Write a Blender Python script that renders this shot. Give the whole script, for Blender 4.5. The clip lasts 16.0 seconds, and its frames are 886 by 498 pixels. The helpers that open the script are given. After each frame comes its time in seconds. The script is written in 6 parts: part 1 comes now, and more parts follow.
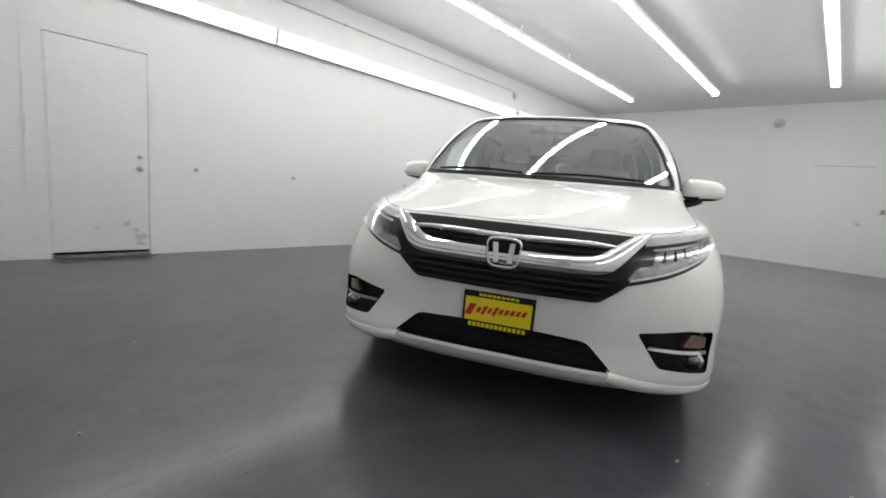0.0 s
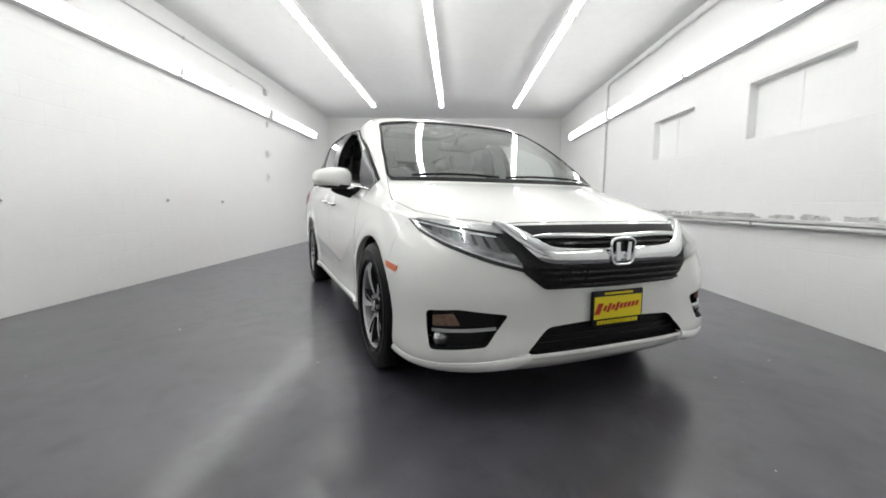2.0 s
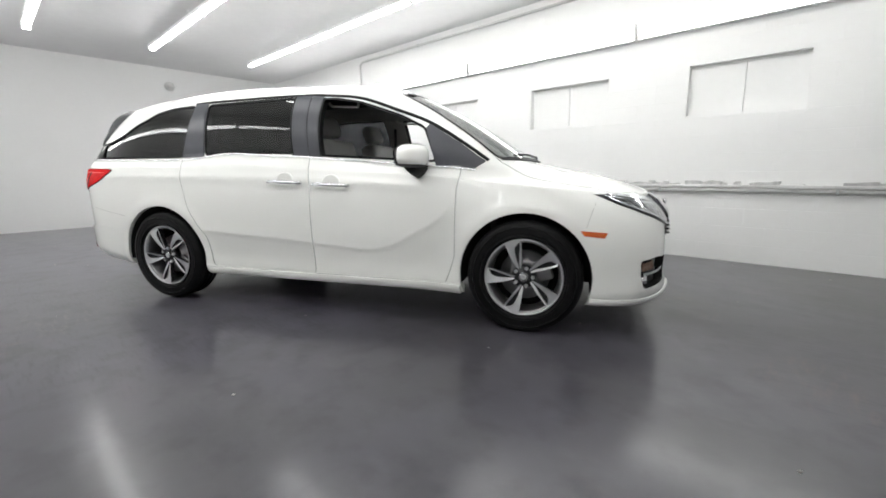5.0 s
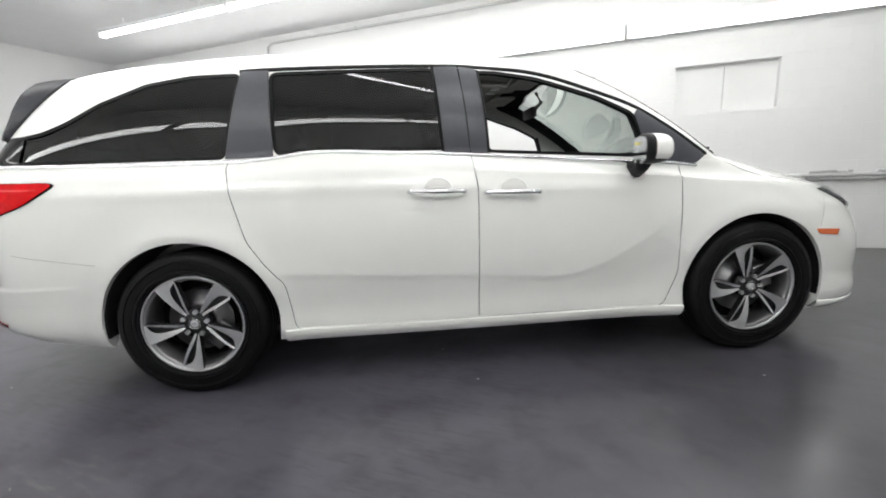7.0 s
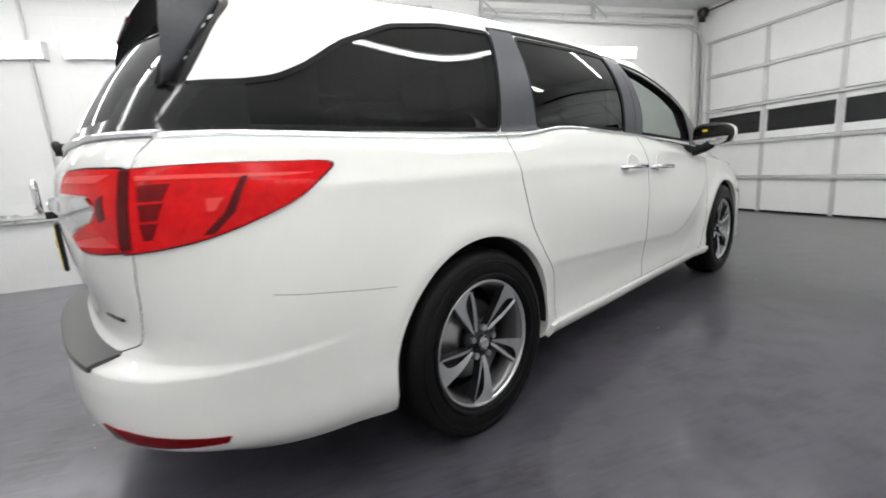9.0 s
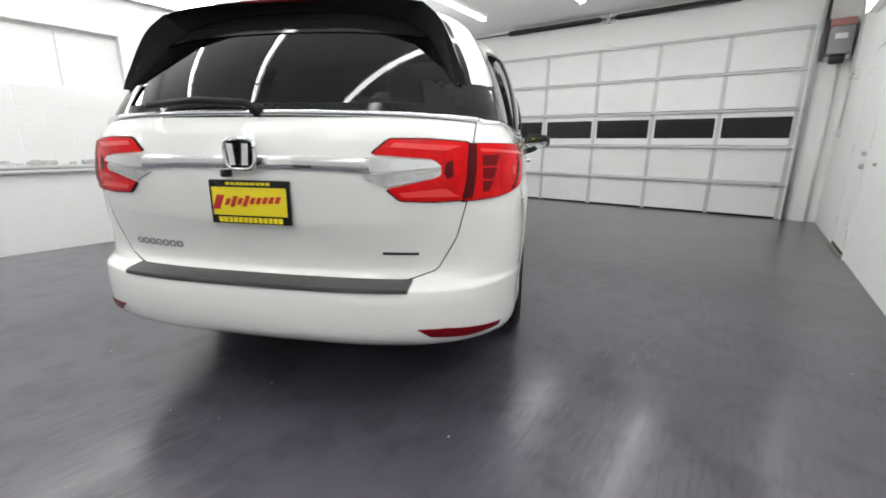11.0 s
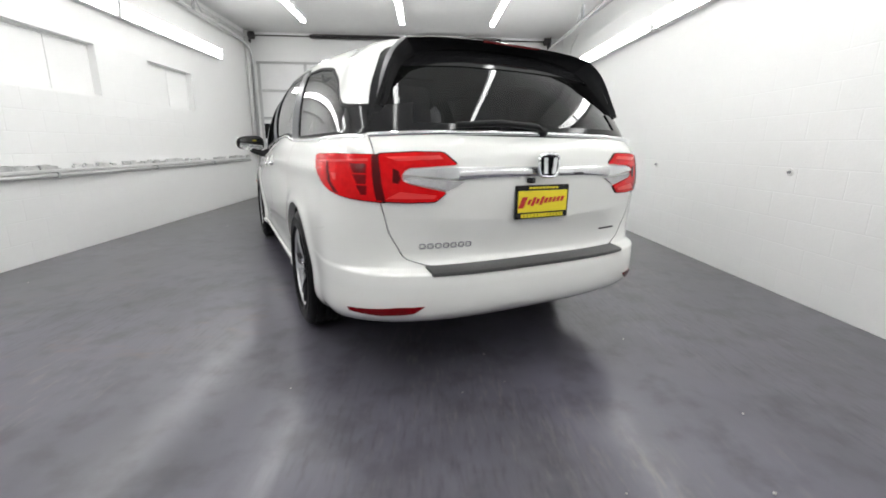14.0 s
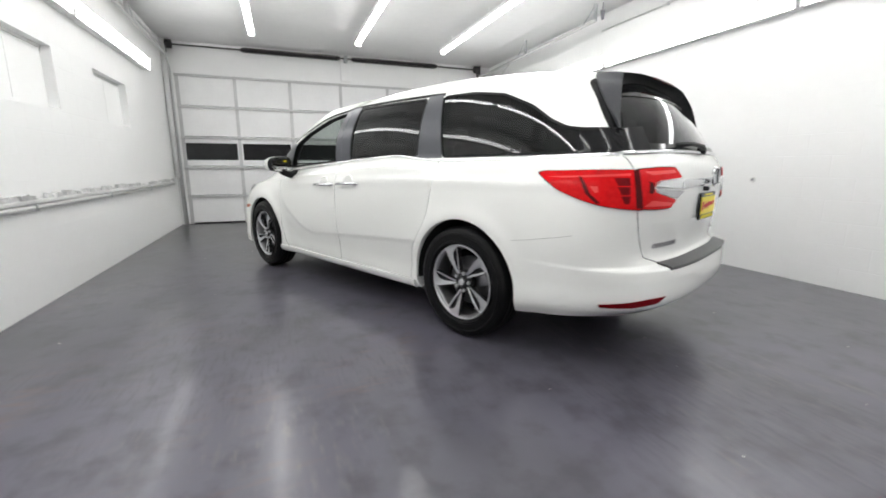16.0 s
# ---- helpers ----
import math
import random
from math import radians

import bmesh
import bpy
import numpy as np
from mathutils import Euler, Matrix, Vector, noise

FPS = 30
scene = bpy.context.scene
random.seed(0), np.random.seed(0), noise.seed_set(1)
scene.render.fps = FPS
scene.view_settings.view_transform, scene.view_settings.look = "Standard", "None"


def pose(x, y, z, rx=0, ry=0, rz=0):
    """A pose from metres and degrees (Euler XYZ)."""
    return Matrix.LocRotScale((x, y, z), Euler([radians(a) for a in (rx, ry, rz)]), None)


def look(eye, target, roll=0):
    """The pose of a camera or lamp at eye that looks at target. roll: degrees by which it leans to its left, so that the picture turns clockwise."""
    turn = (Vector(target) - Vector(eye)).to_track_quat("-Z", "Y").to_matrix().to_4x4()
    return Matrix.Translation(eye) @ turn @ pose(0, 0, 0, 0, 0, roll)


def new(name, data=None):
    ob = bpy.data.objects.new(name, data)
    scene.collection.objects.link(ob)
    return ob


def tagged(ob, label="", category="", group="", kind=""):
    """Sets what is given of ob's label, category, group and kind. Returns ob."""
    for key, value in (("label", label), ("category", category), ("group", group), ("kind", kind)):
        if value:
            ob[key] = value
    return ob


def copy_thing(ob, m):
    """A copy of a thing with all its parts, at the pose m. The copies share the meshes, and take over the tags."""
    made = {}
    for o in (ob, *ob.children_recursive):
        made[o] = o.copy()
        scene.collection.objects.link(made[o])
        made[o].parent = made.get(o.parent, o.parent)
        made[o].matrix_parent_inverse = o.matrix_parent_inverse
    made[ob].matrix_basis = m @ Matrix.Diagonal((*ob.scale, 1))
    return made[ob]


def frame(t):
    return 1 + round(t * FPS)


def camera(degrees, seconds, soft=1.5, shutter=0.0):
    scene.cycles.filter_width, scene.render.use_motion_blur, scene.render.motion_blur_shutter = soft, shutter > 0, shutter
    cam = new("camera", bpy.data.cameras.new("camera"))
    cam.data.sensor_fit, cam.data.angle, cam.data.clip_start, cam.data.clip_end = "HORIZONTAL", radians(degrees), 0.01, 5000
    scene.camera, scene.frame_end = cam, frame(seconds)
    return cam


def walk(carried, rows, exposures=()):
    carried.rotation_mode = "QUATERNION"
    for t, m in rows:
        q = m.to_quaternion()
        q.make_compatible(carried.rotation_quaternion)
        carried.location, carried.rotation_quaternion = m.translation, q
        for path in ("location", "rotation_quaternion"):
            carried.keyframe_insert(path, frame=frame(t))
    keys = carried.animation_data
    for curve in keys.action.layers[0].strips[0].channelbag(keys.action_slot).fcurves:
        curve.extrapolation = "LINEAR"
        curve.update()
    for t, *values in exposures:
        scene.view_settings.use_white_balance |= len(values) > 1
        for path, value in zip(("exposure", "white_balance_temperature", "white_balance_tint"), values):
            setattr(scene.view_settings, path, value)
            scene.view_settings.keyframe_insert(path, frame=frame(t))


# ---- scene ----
cam = camera(92.78, 16.0, soft=1.7, shutter=0.35)
PATH = [
    (0, look((3.698, 2.062, 1.014), (2.249, 0.714, 0.724), 4.96)),
    (0.5, look((3.811, 1.632, 0.995), (2.101, 0.653, 0.651), 4.22)),
    (1, look((3.985, 1.198, 0.981), (2.122, 0.579, 0.599), 3.57)),
    (1.5, look((4.092, 0.711, 0.967), (2.146, 0.366, 0.659), 0.58)),
    (2, look((4.206, 0.246, 0.971), (2.218, 0.189, 0.757), 0.61)),
    (2.5, look((4.28, -0.255, 0.972), (2.322, 0.037, 0.686), 2.68)),
    (3, look((4.209, -0.792, 0.965), (2.294, -0.324, 0.628), 2.59)),
    (3.5, look((4.091, -1.285, 0.969), (2.275, -0.513, 0.644), 1.41)),
    (6, look((2.129, -2.91, 1.071), (1.023, -1.297, 0.653), -0.5)),
    (6.5, look((1.533, -2.941, 1.071), (0.536, -1.262, 0.638), -0.6)),
    (7, look((0.944, -2.967, 1.081), (0.26, -1.124, 0.715), -2.4)),
    (7.5, look((0.315, -2.974, 1.064), (-0.172, -1.064, 0.73), -5.1)),
    (8, look((-0.304, -2.969, 1.033), (-0.333, -0.991, 0.742), -2.0)),
    (8.5, look((-0.926, -2.945, 1.017), (-0.676, -0.981, 0.732), -3.6)),
    (9, look((-1.525, -2.952, 1.049), (-0.964, -1.068, 0.677), -4.4)),
    (11.5, look((-3.5, -2.356, 1.105), (-1.807, -1.391, 0.655), 1)),
    (12, look((-3.73, -2.074, 1.128), (-1.953, -1.264, 0.696), 1.37)),
    (12.5, look((-3.921, -1.753, 1.166), (-2.055, -1.189, 0.72), 2.73)),
    (13, look((-4.119, -1.405, 1.17), (-2.197, -1.114, 0.699), 0.25)),
    (13.5, look((-4.275, -0.985, 1.147), (-2.34, -0.868, 0.654), 0.35)),
    (14, look((-4.415, -0.568, 1.141), (-2.473, -0.643, 0.667), 0.81)),
    (14.5, look((-4.479, -0.127, 1.128), (-2.549, -0.356, 0.654), 0.69)),
    (15, look((-4.448, 0.328, 1.121), (-2.545, -0.132, 0.712), 2.08)),
    (15.5, look((-4.399, 0.823, 1.124), (-2.551, 0.178, 0.712), 3.01)),
    (16, look((-4.248, 1.291, 1.122), (-2.411, 0.601, 0.737), -0.06)),
]
walk(cam, PATH, [(0, 0.16), (0.5, 0.30), (1, 0.45), (2, 0.44), (3, 0.46), (6, 0.58), (16, 0.58)])
world = bpy.data.worlds.new("world")
scene.world = world
world.use_nodes = True
world.node_tree.nodes["Background"].inputs[0].default_value = (0.9, 0.95, 1.0, 1)
world.node_tree.nodes["Background"].inputs[1].default_value = 0.02
LENS_CEILING = 14.0
LENS_WALL = 7.1

# ---- materials ----
def mat(name, base=(0.8, 0.8, 0.8), rough=0.5, metal=0.0, grain=None, bump=None, coat=0.0, spread=0.0, **more):
    """A node material: base colour varied by two noises (grain = list of (scale, amount, other colour)), bump = (scale, strength, distance)."""
    m = bpy.data.materials.new(name)
    m.use_nodes = True
    nt = m.node_tree
    b = nt.nodes["Principled BSDF"]
    b.inputs["Base Color"].default_value = (*base, 1)
    b.inputs["Roughness"].default_value = rough
    b.inputs["Metallic"].default_value = metal
    b.inputs["Coat Weight"].default_value = coat
    b.inputs["Coat Roughness"].default_value = 0.03
    for key, value in more.items():
        b.inputs[key.replace("_", " ")].default_value = value
    tc = nt.nodes.new("ShaderNodeTexCoord")
    at = nt.nodes.new("ShaderNodeMapping")
    at.inputs["Location"].default_value = (3.31, 1.77, 0.43)
    nt.links.new(tc.outputs["Object"], at.inputs["Vector"])
    last = None
    for scale, amount, other in grain or ():
        n = nt.nodes.new("ShaderNodeTexNoise")
        n.inputs["Scale"].default_value, n.inputs["Detail"].default_value = scale, 6
        nt.links.new(at.outputs[0], n.inputs["Vector"])
        r = nt.nodes.new("ShaderNodeMapRange")
        r.interpolation_type = "SMOOTHSTEP"
        r.inputs[1].default_value, r.inputs[2].default_value, r.inputs[4].default_value = 0.32, 0.74, amount
        nt.links.new(n.outputs["Fac"], r.inputs[0])
        mix = nt.nodes.new("ShaderNodeMix")
        mix.data_type = "RGBA"
        mix.inputs["B"].default_value = (*other, 1)
        nt.links.new(r.outputs[0], mix.inputs["Factor"])
        if last:
            nt.links.new(last, mix.inputs["A"])
        else:
            mix.inputs["A"].default_value = (*base, 1)
        last = mix.outputs["Result"]
    if last:
        nt.links.new(last, b.inputs["Base Color"])
    if spread:
        n = nt.nodes.new("ShaderNodeTexNoise")
        n.inputs["Scale"].default_value, n.inputs["Detail"].default_value = 1.3, 8
        nt.links.new(at.outputs[0], n.inputs["Vector"])
        r = nt.nodes.new("ShaderNodeMapRange")
        r.interpolation_type = "SMOOTHSTEP"
        r.inputs[1].default_value, r.inputs[2].default_value = 0.25, 0.8
        r.inputs[3].default_value, r.inputs[4].default_value = rough - spread, rough + spread
        nt.links.new(n.outputs["Fac"], r.inputs[0])
        nt.links.new(r.outputs[0], b.inputs["Roughness"])
    if bump:
        n = nt.nodes.new("ShaderNodeTexNoise")
        n.inputs["Scale"].default_value, n.inputs["Detail"].default_value = bump[0], 5
        nt.links.new(at.outputs[0], n.inputs["Vector"])
        bp = nt.nodes.new("ShaderNodeBump")
        bp.inputs["Strength"].default_value, bp.inputs["Distance"].default_value = bump[1], bump[2]
        nt.links.new(n.outputs["Fac"], bp.inputs["Height"])
        nt.links.new(bp.outputs["Normal"], b.inputs["Normal"])
    return m


def glass(name, tint, rough=0.0, f0=0.05):
    """Thin tinted glass: tinted see-through with a gloss that grows towards grazing angles, alike from both sides."""
    m = bpy.data.materials.new(name)
    m.use_nodes = True
    nt = m.node_tree
    nt.nodes.remove(nt.nodes["Principled BSDF"])
    tr, gl, mx, lw, pw, ma = (nt.nodes.new("ShaderNode" + k) for k in ("BsdfTransparent", "BsdfGlossy", "MixShader", "LayerWeight", "Math", "Math"))
    tr.inputs[0].default_value = (*tint, 1)
    gl.inputs[0].default_value = (1, 1, 1, 1)
    gl.inputs["Roughness"].default_value = rough
    lw.inputs[0].default_value = 0.5
    pw.operation, ma.operation = "POWER", "MULTIPLY_ADD"
    pw.inputs[1].default_value, ma.inputs[1].default_value, ma.inputs[2].default_value = 4.5, 1 - f0, f0
    for a, b in ((lw.outputs["Facing"], pw.inputs[0]), (pw.outputs[0], ma.inputs[0]), (ma.outputs[0], mx.inputs[0]), (tr.outputs[0], mx.inputs[1]), (gl.outputs[0], mx.inputs[2]), (mx.outputs[0], nt.nodes["Material Output"].inputs[0])):
        nt.links.new(a, b)
    return m


def glow(name, colour, strength):
    m = bpy.data.materials.new(name)
    m.use_nodes = True
    b = m.node_tree.nodes["Principled BSDF"]
    b.inputs["Base Color"].default_value = (0.8, 0.8, 0.8, 1)
    b.inputs["Emission Color"].default_value = (*colour, 1)
    b.inputs["Emission Strength"].default_value = strength
    return m


WALL = mat("wall_paint", (0.885, 0.887, 0.88), 0.45, grain=[(1.1, 0.35, (0.865, 0.866, 0.86)), (14, 0.15, (0.82, 0.82, 0.81))], bump=(60, 0.25, 0.004))
CEIL = mat("ceiling_paint", (0.875, 0.877, 0.875), 0.7, grain=[(0.8, 0.4, (0.81, 0.81, 0.81)), (9, 0.2, (0.76, 0.76, 0.76))], bump=(40, 0.2, 0.004))


def floor_paint():
    """Dark violet-grey floor paint: broad soft clouds, darker stains, hair-fine scuffs, and an uneven satin gloss."""
    m = bpy.data.materials.new("floor_paint")
    m.use_nodes = True
    nt = m.node_tree
    b = nt.nodes["Principled BSDF"]
    tc = nt.nodes.new("ShaderNodeTexCoord")

    def noise(scale, detail, lo, hi, stretch=(1, 1, 1), turn=0.0):
        mp = nt.nodes.new("ShaderNodeMapping")
        mp.inputs["Scale"].default_value = stretch
        mp.inputs["Location"].default_value = (3.31, 1.77, 0.43)
        mp.inputs["Rotation"].default_value = (0, 0, turn)
        n = nt.nodes.new("ShaderNodeTexNoise")
        n.inputs["Scale"].default_value, n.inputs["Detail"].default_value = scale, detail
        r = nt.nodes.new("ShaderNodeMapRange")
        r.interpolation_type = "SMOOTHSTEP"
        r.inputs[1].default_value, r.inputs[2].default_value = lo, hi
        nt.links.new(tc.outputs["Object"], mp.inputs["Vector"])
        nt.links.new(mp.outputs[0], n.inputs["Vector"])
        nt.links.new(n.outputs["Fac"], r.inputs[0])
        return r.outputs[0]

    def both_of(a, b):
        k = nt.nodes.new("ShaderNodeMath")
        k.operation = "MULTIPLY"
        nt.links.new(a, k.inputs[0])
        nt.links.new(b, k.inputs[1])
        return k.outputs[0]

    def over(a, colour, fac, amount):
        k = nt.nodes.new("ShaderNodeMath")
        k.operation = "MULTIPLY"
        k.inputs[1].default_value = amount
        nt.links.new(fac, k.inputs[0])
        x = nt.nodes.new("ShaderNodeMix")
        x.data_type = "RGBA"
        x.inputs["B"].default_value = (*colour, 1)
        nt.links.new(k.outputs[0], x.inputs["Factor"])
        if isinstance(a, tuple):
            x.inputs["A"].default_value = (*a, 1)
        else:
            nt.links.new(a, x.inputs["A"])
        return x.outputs["Result"]

    # the paint is darker towards the overhead door and paler towards the end wall
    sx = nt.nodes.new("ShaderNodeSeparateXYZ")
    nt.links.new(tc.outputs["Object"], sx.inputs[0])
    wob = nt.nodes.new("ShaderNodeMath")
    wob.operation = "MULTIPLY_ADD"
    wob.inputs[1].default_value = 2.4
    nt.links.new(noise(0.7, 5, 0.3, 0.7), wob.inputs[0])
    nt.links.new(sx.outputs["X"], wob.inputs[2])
    x_tone = nt.nodes.new("ShaderNodeMapRange")
    x_tone.interpolation_type = "SMOOTHSTEP"
    x_tone.inputs[1].default_value, x_tone.inputs[2].default_value = -0.6, 5.4
    nt.links.new(wob.outputs[0], x_tone.inputs[0])
    c = over((0.122, 0.117, 0.150), (0.052, 0.050, 0.052), x_tone.outputs[0], 1.0)
    c = over(c, (0.072, 0.069, 0.082), noise(0.5, 1.5, 0.30, 0.72), 0.45)
    c = over(c, (0.132, 0.126, 0.146), noise(1.9, 2, 0.40, 0.82), 0.22)
    c = over(c, (0.038, 0.036, 0.043), noise(1.1, 3, 0.44, 0.80, (1, 1.3, 1), 0.5), 0.45)
    c = over(c, (0.040, 0.038, 0.046), noise(6.0, 9, 0.44, 0.74), 0.58)
    c = over(c, (0.150, 0.142, 0.158), noise(3.4, 5, 0.50, 0.86, (1, 1.6, 1), 0.9), 0.28)
    # drag marks: dark arcs of rubber, pale and rusty scrapes, each in a few places only
    c = over(c, (0.020, 0.019, 0.022), both_of(noise(7.0, 3, 0.45, 0.85, (1, 6, 1), 0.55), noise(0.9, 2, 0.47, 0.66)), 0.52)
    c = over(c, (0.190, 0.168, 0.166), both_of(noise(8.0, 4, 0.48, 0.85, (1, 5, 1), 0.95), noise(0.8, 2, 0.52, 0.74, (1, 1, 1), 0.7)), 0.60)
    c = over(c, (0.165, 0.105, 0.088), both_of(noise(6.0, 4, 0.48, 0.85, (4, 1, 1), 0.75), noise(1.0, 2, 0.54, 0.74, (1, 1, 1), 1.9)), 0.62)
    b.inputs["Specular IOR Level"].default_value = 0.38
    b.inputs["Coat Weight"].default_value, b.inputs["Coat Roughness"].default_value = 0.30, 0.15
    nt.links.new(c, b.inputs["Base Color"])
    b.inputs["Roughness"].default_value = 0.276
    bp = nt.nodes.new("ShaderNodeBump")
    bp.inputs["Strength"].default_value, bp.inputs["Distance"].default_value = 0.30, 0.003
    nt.links.new(noise(2.6, 4.5, 0, 1), bp.inputs["Height"])
    nt.links.new(bp.outputs["Normal"], b.inputs["Normal"])
    return m


FLOOR = floor_paint()
DOORW = mat("door_paint", (0.87, 0.87, 0.87), 0.35, grain=[(3, 0.25, (0.75, 0.75, 0.75)), (25, 0.1, (0.66, 0.66, 0.66))], bump=(30, 0.1, 0.002))
STEEL = mat("galvanised_steel", (0.55, 0.56, 0.57), 0.38, 0.8, grain=[(12, 0.5, (0.42, 0.43, 0.44))], bump=(80, 0.1, 0.002))
DARKSTEEL = mat("oiled_spring_steel", (0.05, 0.05, 0.055), 0.45, 0.6, grain=[(20, 0.5, (0.10, 0.08, 0.07))])
BLACKGAP = mat("dark_gap", (0.008, 0.008, 0.008), 0.8, grain=[(30, 0.4, (0.014, 0.014, 0.014))], Specular_IOR_Level=0.1)
LAMPW = mat("lamp_enamel", (0.85, 0.85, 0.85), 0.3, grain=[(6, 0.2, (0.78, 0.78, 0.78))])
LENSC = glow("ceiling_lamp_lens", (0.995, 1.0, 0.985), LENS_CEILING)
LENSW = glow("wall_lamp_lens", (0.995, 1.0, 0.985), LENS_WALL)
RIBM = mat("rib_paint", (0.60, 0.60, 0.60), 0.4, 0.2, grain=[(7, 0.5, (0.50, 0.50, 0.50)), (60, 0.3, (0.44, 0.44, 0.44))])
PIPE = mat("pipe_paint", (0.74, 0.74, 0.73), 0.4, grain=[(5, 0.4, (0.62, 0.62, 0.61)), (40, 0.2, (0.52, 0.52, 0.51))])
TAPE = mat("scrap_tape", (0.70, 0.70, 0.69), 0.6, grain=[(30, 0.6, (0.42, 0.42, 0.43)), (8, 0.4, (0.12, 0.12, 0.13))])
REDBOX = mat("faded_red_paint", (0.42, 0.18, 0.16), 0.5, grain=[(20, 0.4, (0.34, 0.22, 0.20))])
GREYBOX = mat("grey_enamel", (0.30, 0.30, 0.32), 0.45, grain=[(20, 0.4, (0.24, 0.24, 0.25))])
WOODT = mat("worn_threshold", (0.30, 0.27, 0.24), 0.6, grain=[(14, 0.6, (0.16, 0.14, 0.12))])
DIRT = mat("floor_crumb", (0.55, 0.54, 0.52), 0.8, grain=[(60, 0.6, (0.25, 0.2, 0.15))])
PAINT = mat("pearl_white_paint", (0.89, 0.895, 0.865), 0.34, coat=1.0, grain=[(900, 0.25, (0.86, 0.865, 0.835)), (0.7, 0.2, (0.88, 0.885, 0.855))])
CHROME = mat("chrome", (0.82, 0.83, 0.84), 0.07, 1.0, grain=[(6, 0.3, (0.72, 0.73, 0.74))])
GLOSSBLACK = mat("gloss_black_trim", (0.010, 0.010, 0.011), 0.16, grain=[(40, 0.4, (0.016, 0.016, 0.018))], Specular_IOR_Level=0.35)
MATTBLACK = mat("matt_black_plastic", (0.012, 0.012, 0.013), 0.5, grain=[(50, 0.5, (0.018, 0.018, 0.019))], bump=(180, 0.2, 0.001), Specular_IOR_Level=0.2)
FIN = mat("fin_paint", (0.022, 0.023, 0.030), 0.38, grain=[(60, 0.3, (0.04, 0.041, 0.05))])
PILLAR = mat("pillar_trim_film", (0.060, 0.062, 0.075), 0.32, grain=[(60, 0.3, (0.075, 0.077, 0.09))])
RUBBER = mat("tyre_rubber", (0.007, 0.007, 0.0075), 0.40, grain=[(25, 0.5, (0.010, 0.010, 0.011)), (3, 0.3, (0.008, 0.008, 0.008))], bump=(120, 0.2, 0.001), Specular_IOR_Level=0.13)
ALLOY = mat("machined_alloy", (0.64, 0.645, 0.66), 0.30, 0.8, grain=[(40, 0.3, (0.56, 0.565, 0.58))])
ALLOYDARK = mat("dark_alloy_paint", (0.014, 0.0145, 0.016), 0.38, 0.2, grain=[(30, 0.4, (0.04, 0.04, 0.044))])
SEAL = mat("black_seal", (0.010, 0.010, 0.011), 0.5, grain=[(40, 0.4, (0.015, 0.015, 0.016))], Specular_IOR_Level=0.12)
SEAM = mat("grey_seam", (0.55, 0.55, 0.53), 0.7, grain=[(60, 0.4, (0.15, 0.15, 0.15))])
REDLENS = mat("red_lens", (0.74, 0.004, 0.008), 0.14, grain=[(14, 0.35, (0.40, 0.003, 0.005)), (45, 0.35, (0.88, 0.02, 0.02))], Specular_IOR_Level=0.16)
DARKRED = mat("dark_red_lens", (0.20, 0.002, 0.005), 0.15, grain=[(30, 0.5, (0.10, 0.001, 0.003))], Specular_IOR_Level=0.2)
GLASSBLACK = mat("black_glass_trim", (0.010, 0.010, 0.011), 0.10, grain=[(40, 0.4, (0.014, 0.014, 0.015))], Specular_IOR_Level=0.30)
AMBER = mat("amber_lens", (0.72, 0.13, 0.02), 0.15, coat=0.8, grain=[(60, 0.4, (0.55, 0.08, 0.015))])
YELLOW = mat("yellow_insert", (0.86, 0.72, 0.02), 0.4, grain=[(30, 0.2, (0.80, 0.64, 0.02))])
REDINK = mat("red_ink", (0.55, 0.02, 0.02), 0.5, grain=[(30, 0.2, (0.45, 0.02, 0.02))])
WSGLASS = glass("windscreen_glass", (0.82, 0.86, 0.84), f0=0.13)
TINT = glass("privacy_glass", (0.25, 0.255, 0.263), f0=0.034)
LEATHER = mat("grey_leather", (0.30, 0.295, 0.285), 0.5, grain=[(12, 0.4, (0.24, 0.235, 0.23))], bump=(90, 0.3, 0.001))
CABIN = mat("cabin_plastic", (0.035, 0.035, 0.037), 0.6, grain=[(40, 0.4, (0.05, 0.05, 0.05))], bump=(120, 0.2, 0.001))
HEADLINER = mat("headliner_cloth", (0.50, 0.49, 0.475), 0.9, grain=[(60, 0.4, (0.43, 0.42, 0.41))])


# ---- mesh helpers ----
def mesh_ob(name, bm, material, parent=None, label="", smooth=False):
    me = bpy.data.meshes.new(name)
    bm.to_mesh(me)
    bm.free()
    for m in material if isinstance(material, (list, tuple)) else [material]:
        me.materials.append(m)
    lay = me.attributes.get("skin")
    if lay:
        # shade a patch by the normals of the skin that it lies on, and its rim flat
        normals = [None] * len(me.loops)
        for q in me.polygons:
            q.use_smooth = True
            for li in q.loop_indices:
                n = Vector(lay.data[me.loops[li].vertex_index].vector)
                f = n.dot(q.normal)
                normals[li] = n if f > 0.6 else -n if f < -0.6 else q.normal.copy()
        me.attributes.remove(lay)
        me.normals_split_custom_set(normals)
    if smooth:
        for p in me.polygons:
            p.use_smooth = True
    ob = new(name, me)
    if parent is not None:
        ob.parent = parent
    if label:
        ob["label"] = label
    return ob


def part(name, bm, material, parent, label="", smooth=False):
    return mesh_ob(name, bm, material, parent, label, smooth)


def thing(name, label, category, group="", m=None):
    ob = new(name)
    ob.empty_display_size = 0.1
    if m:
        ob.matrix_basis = m
    return tagged(ob, label, category, group)


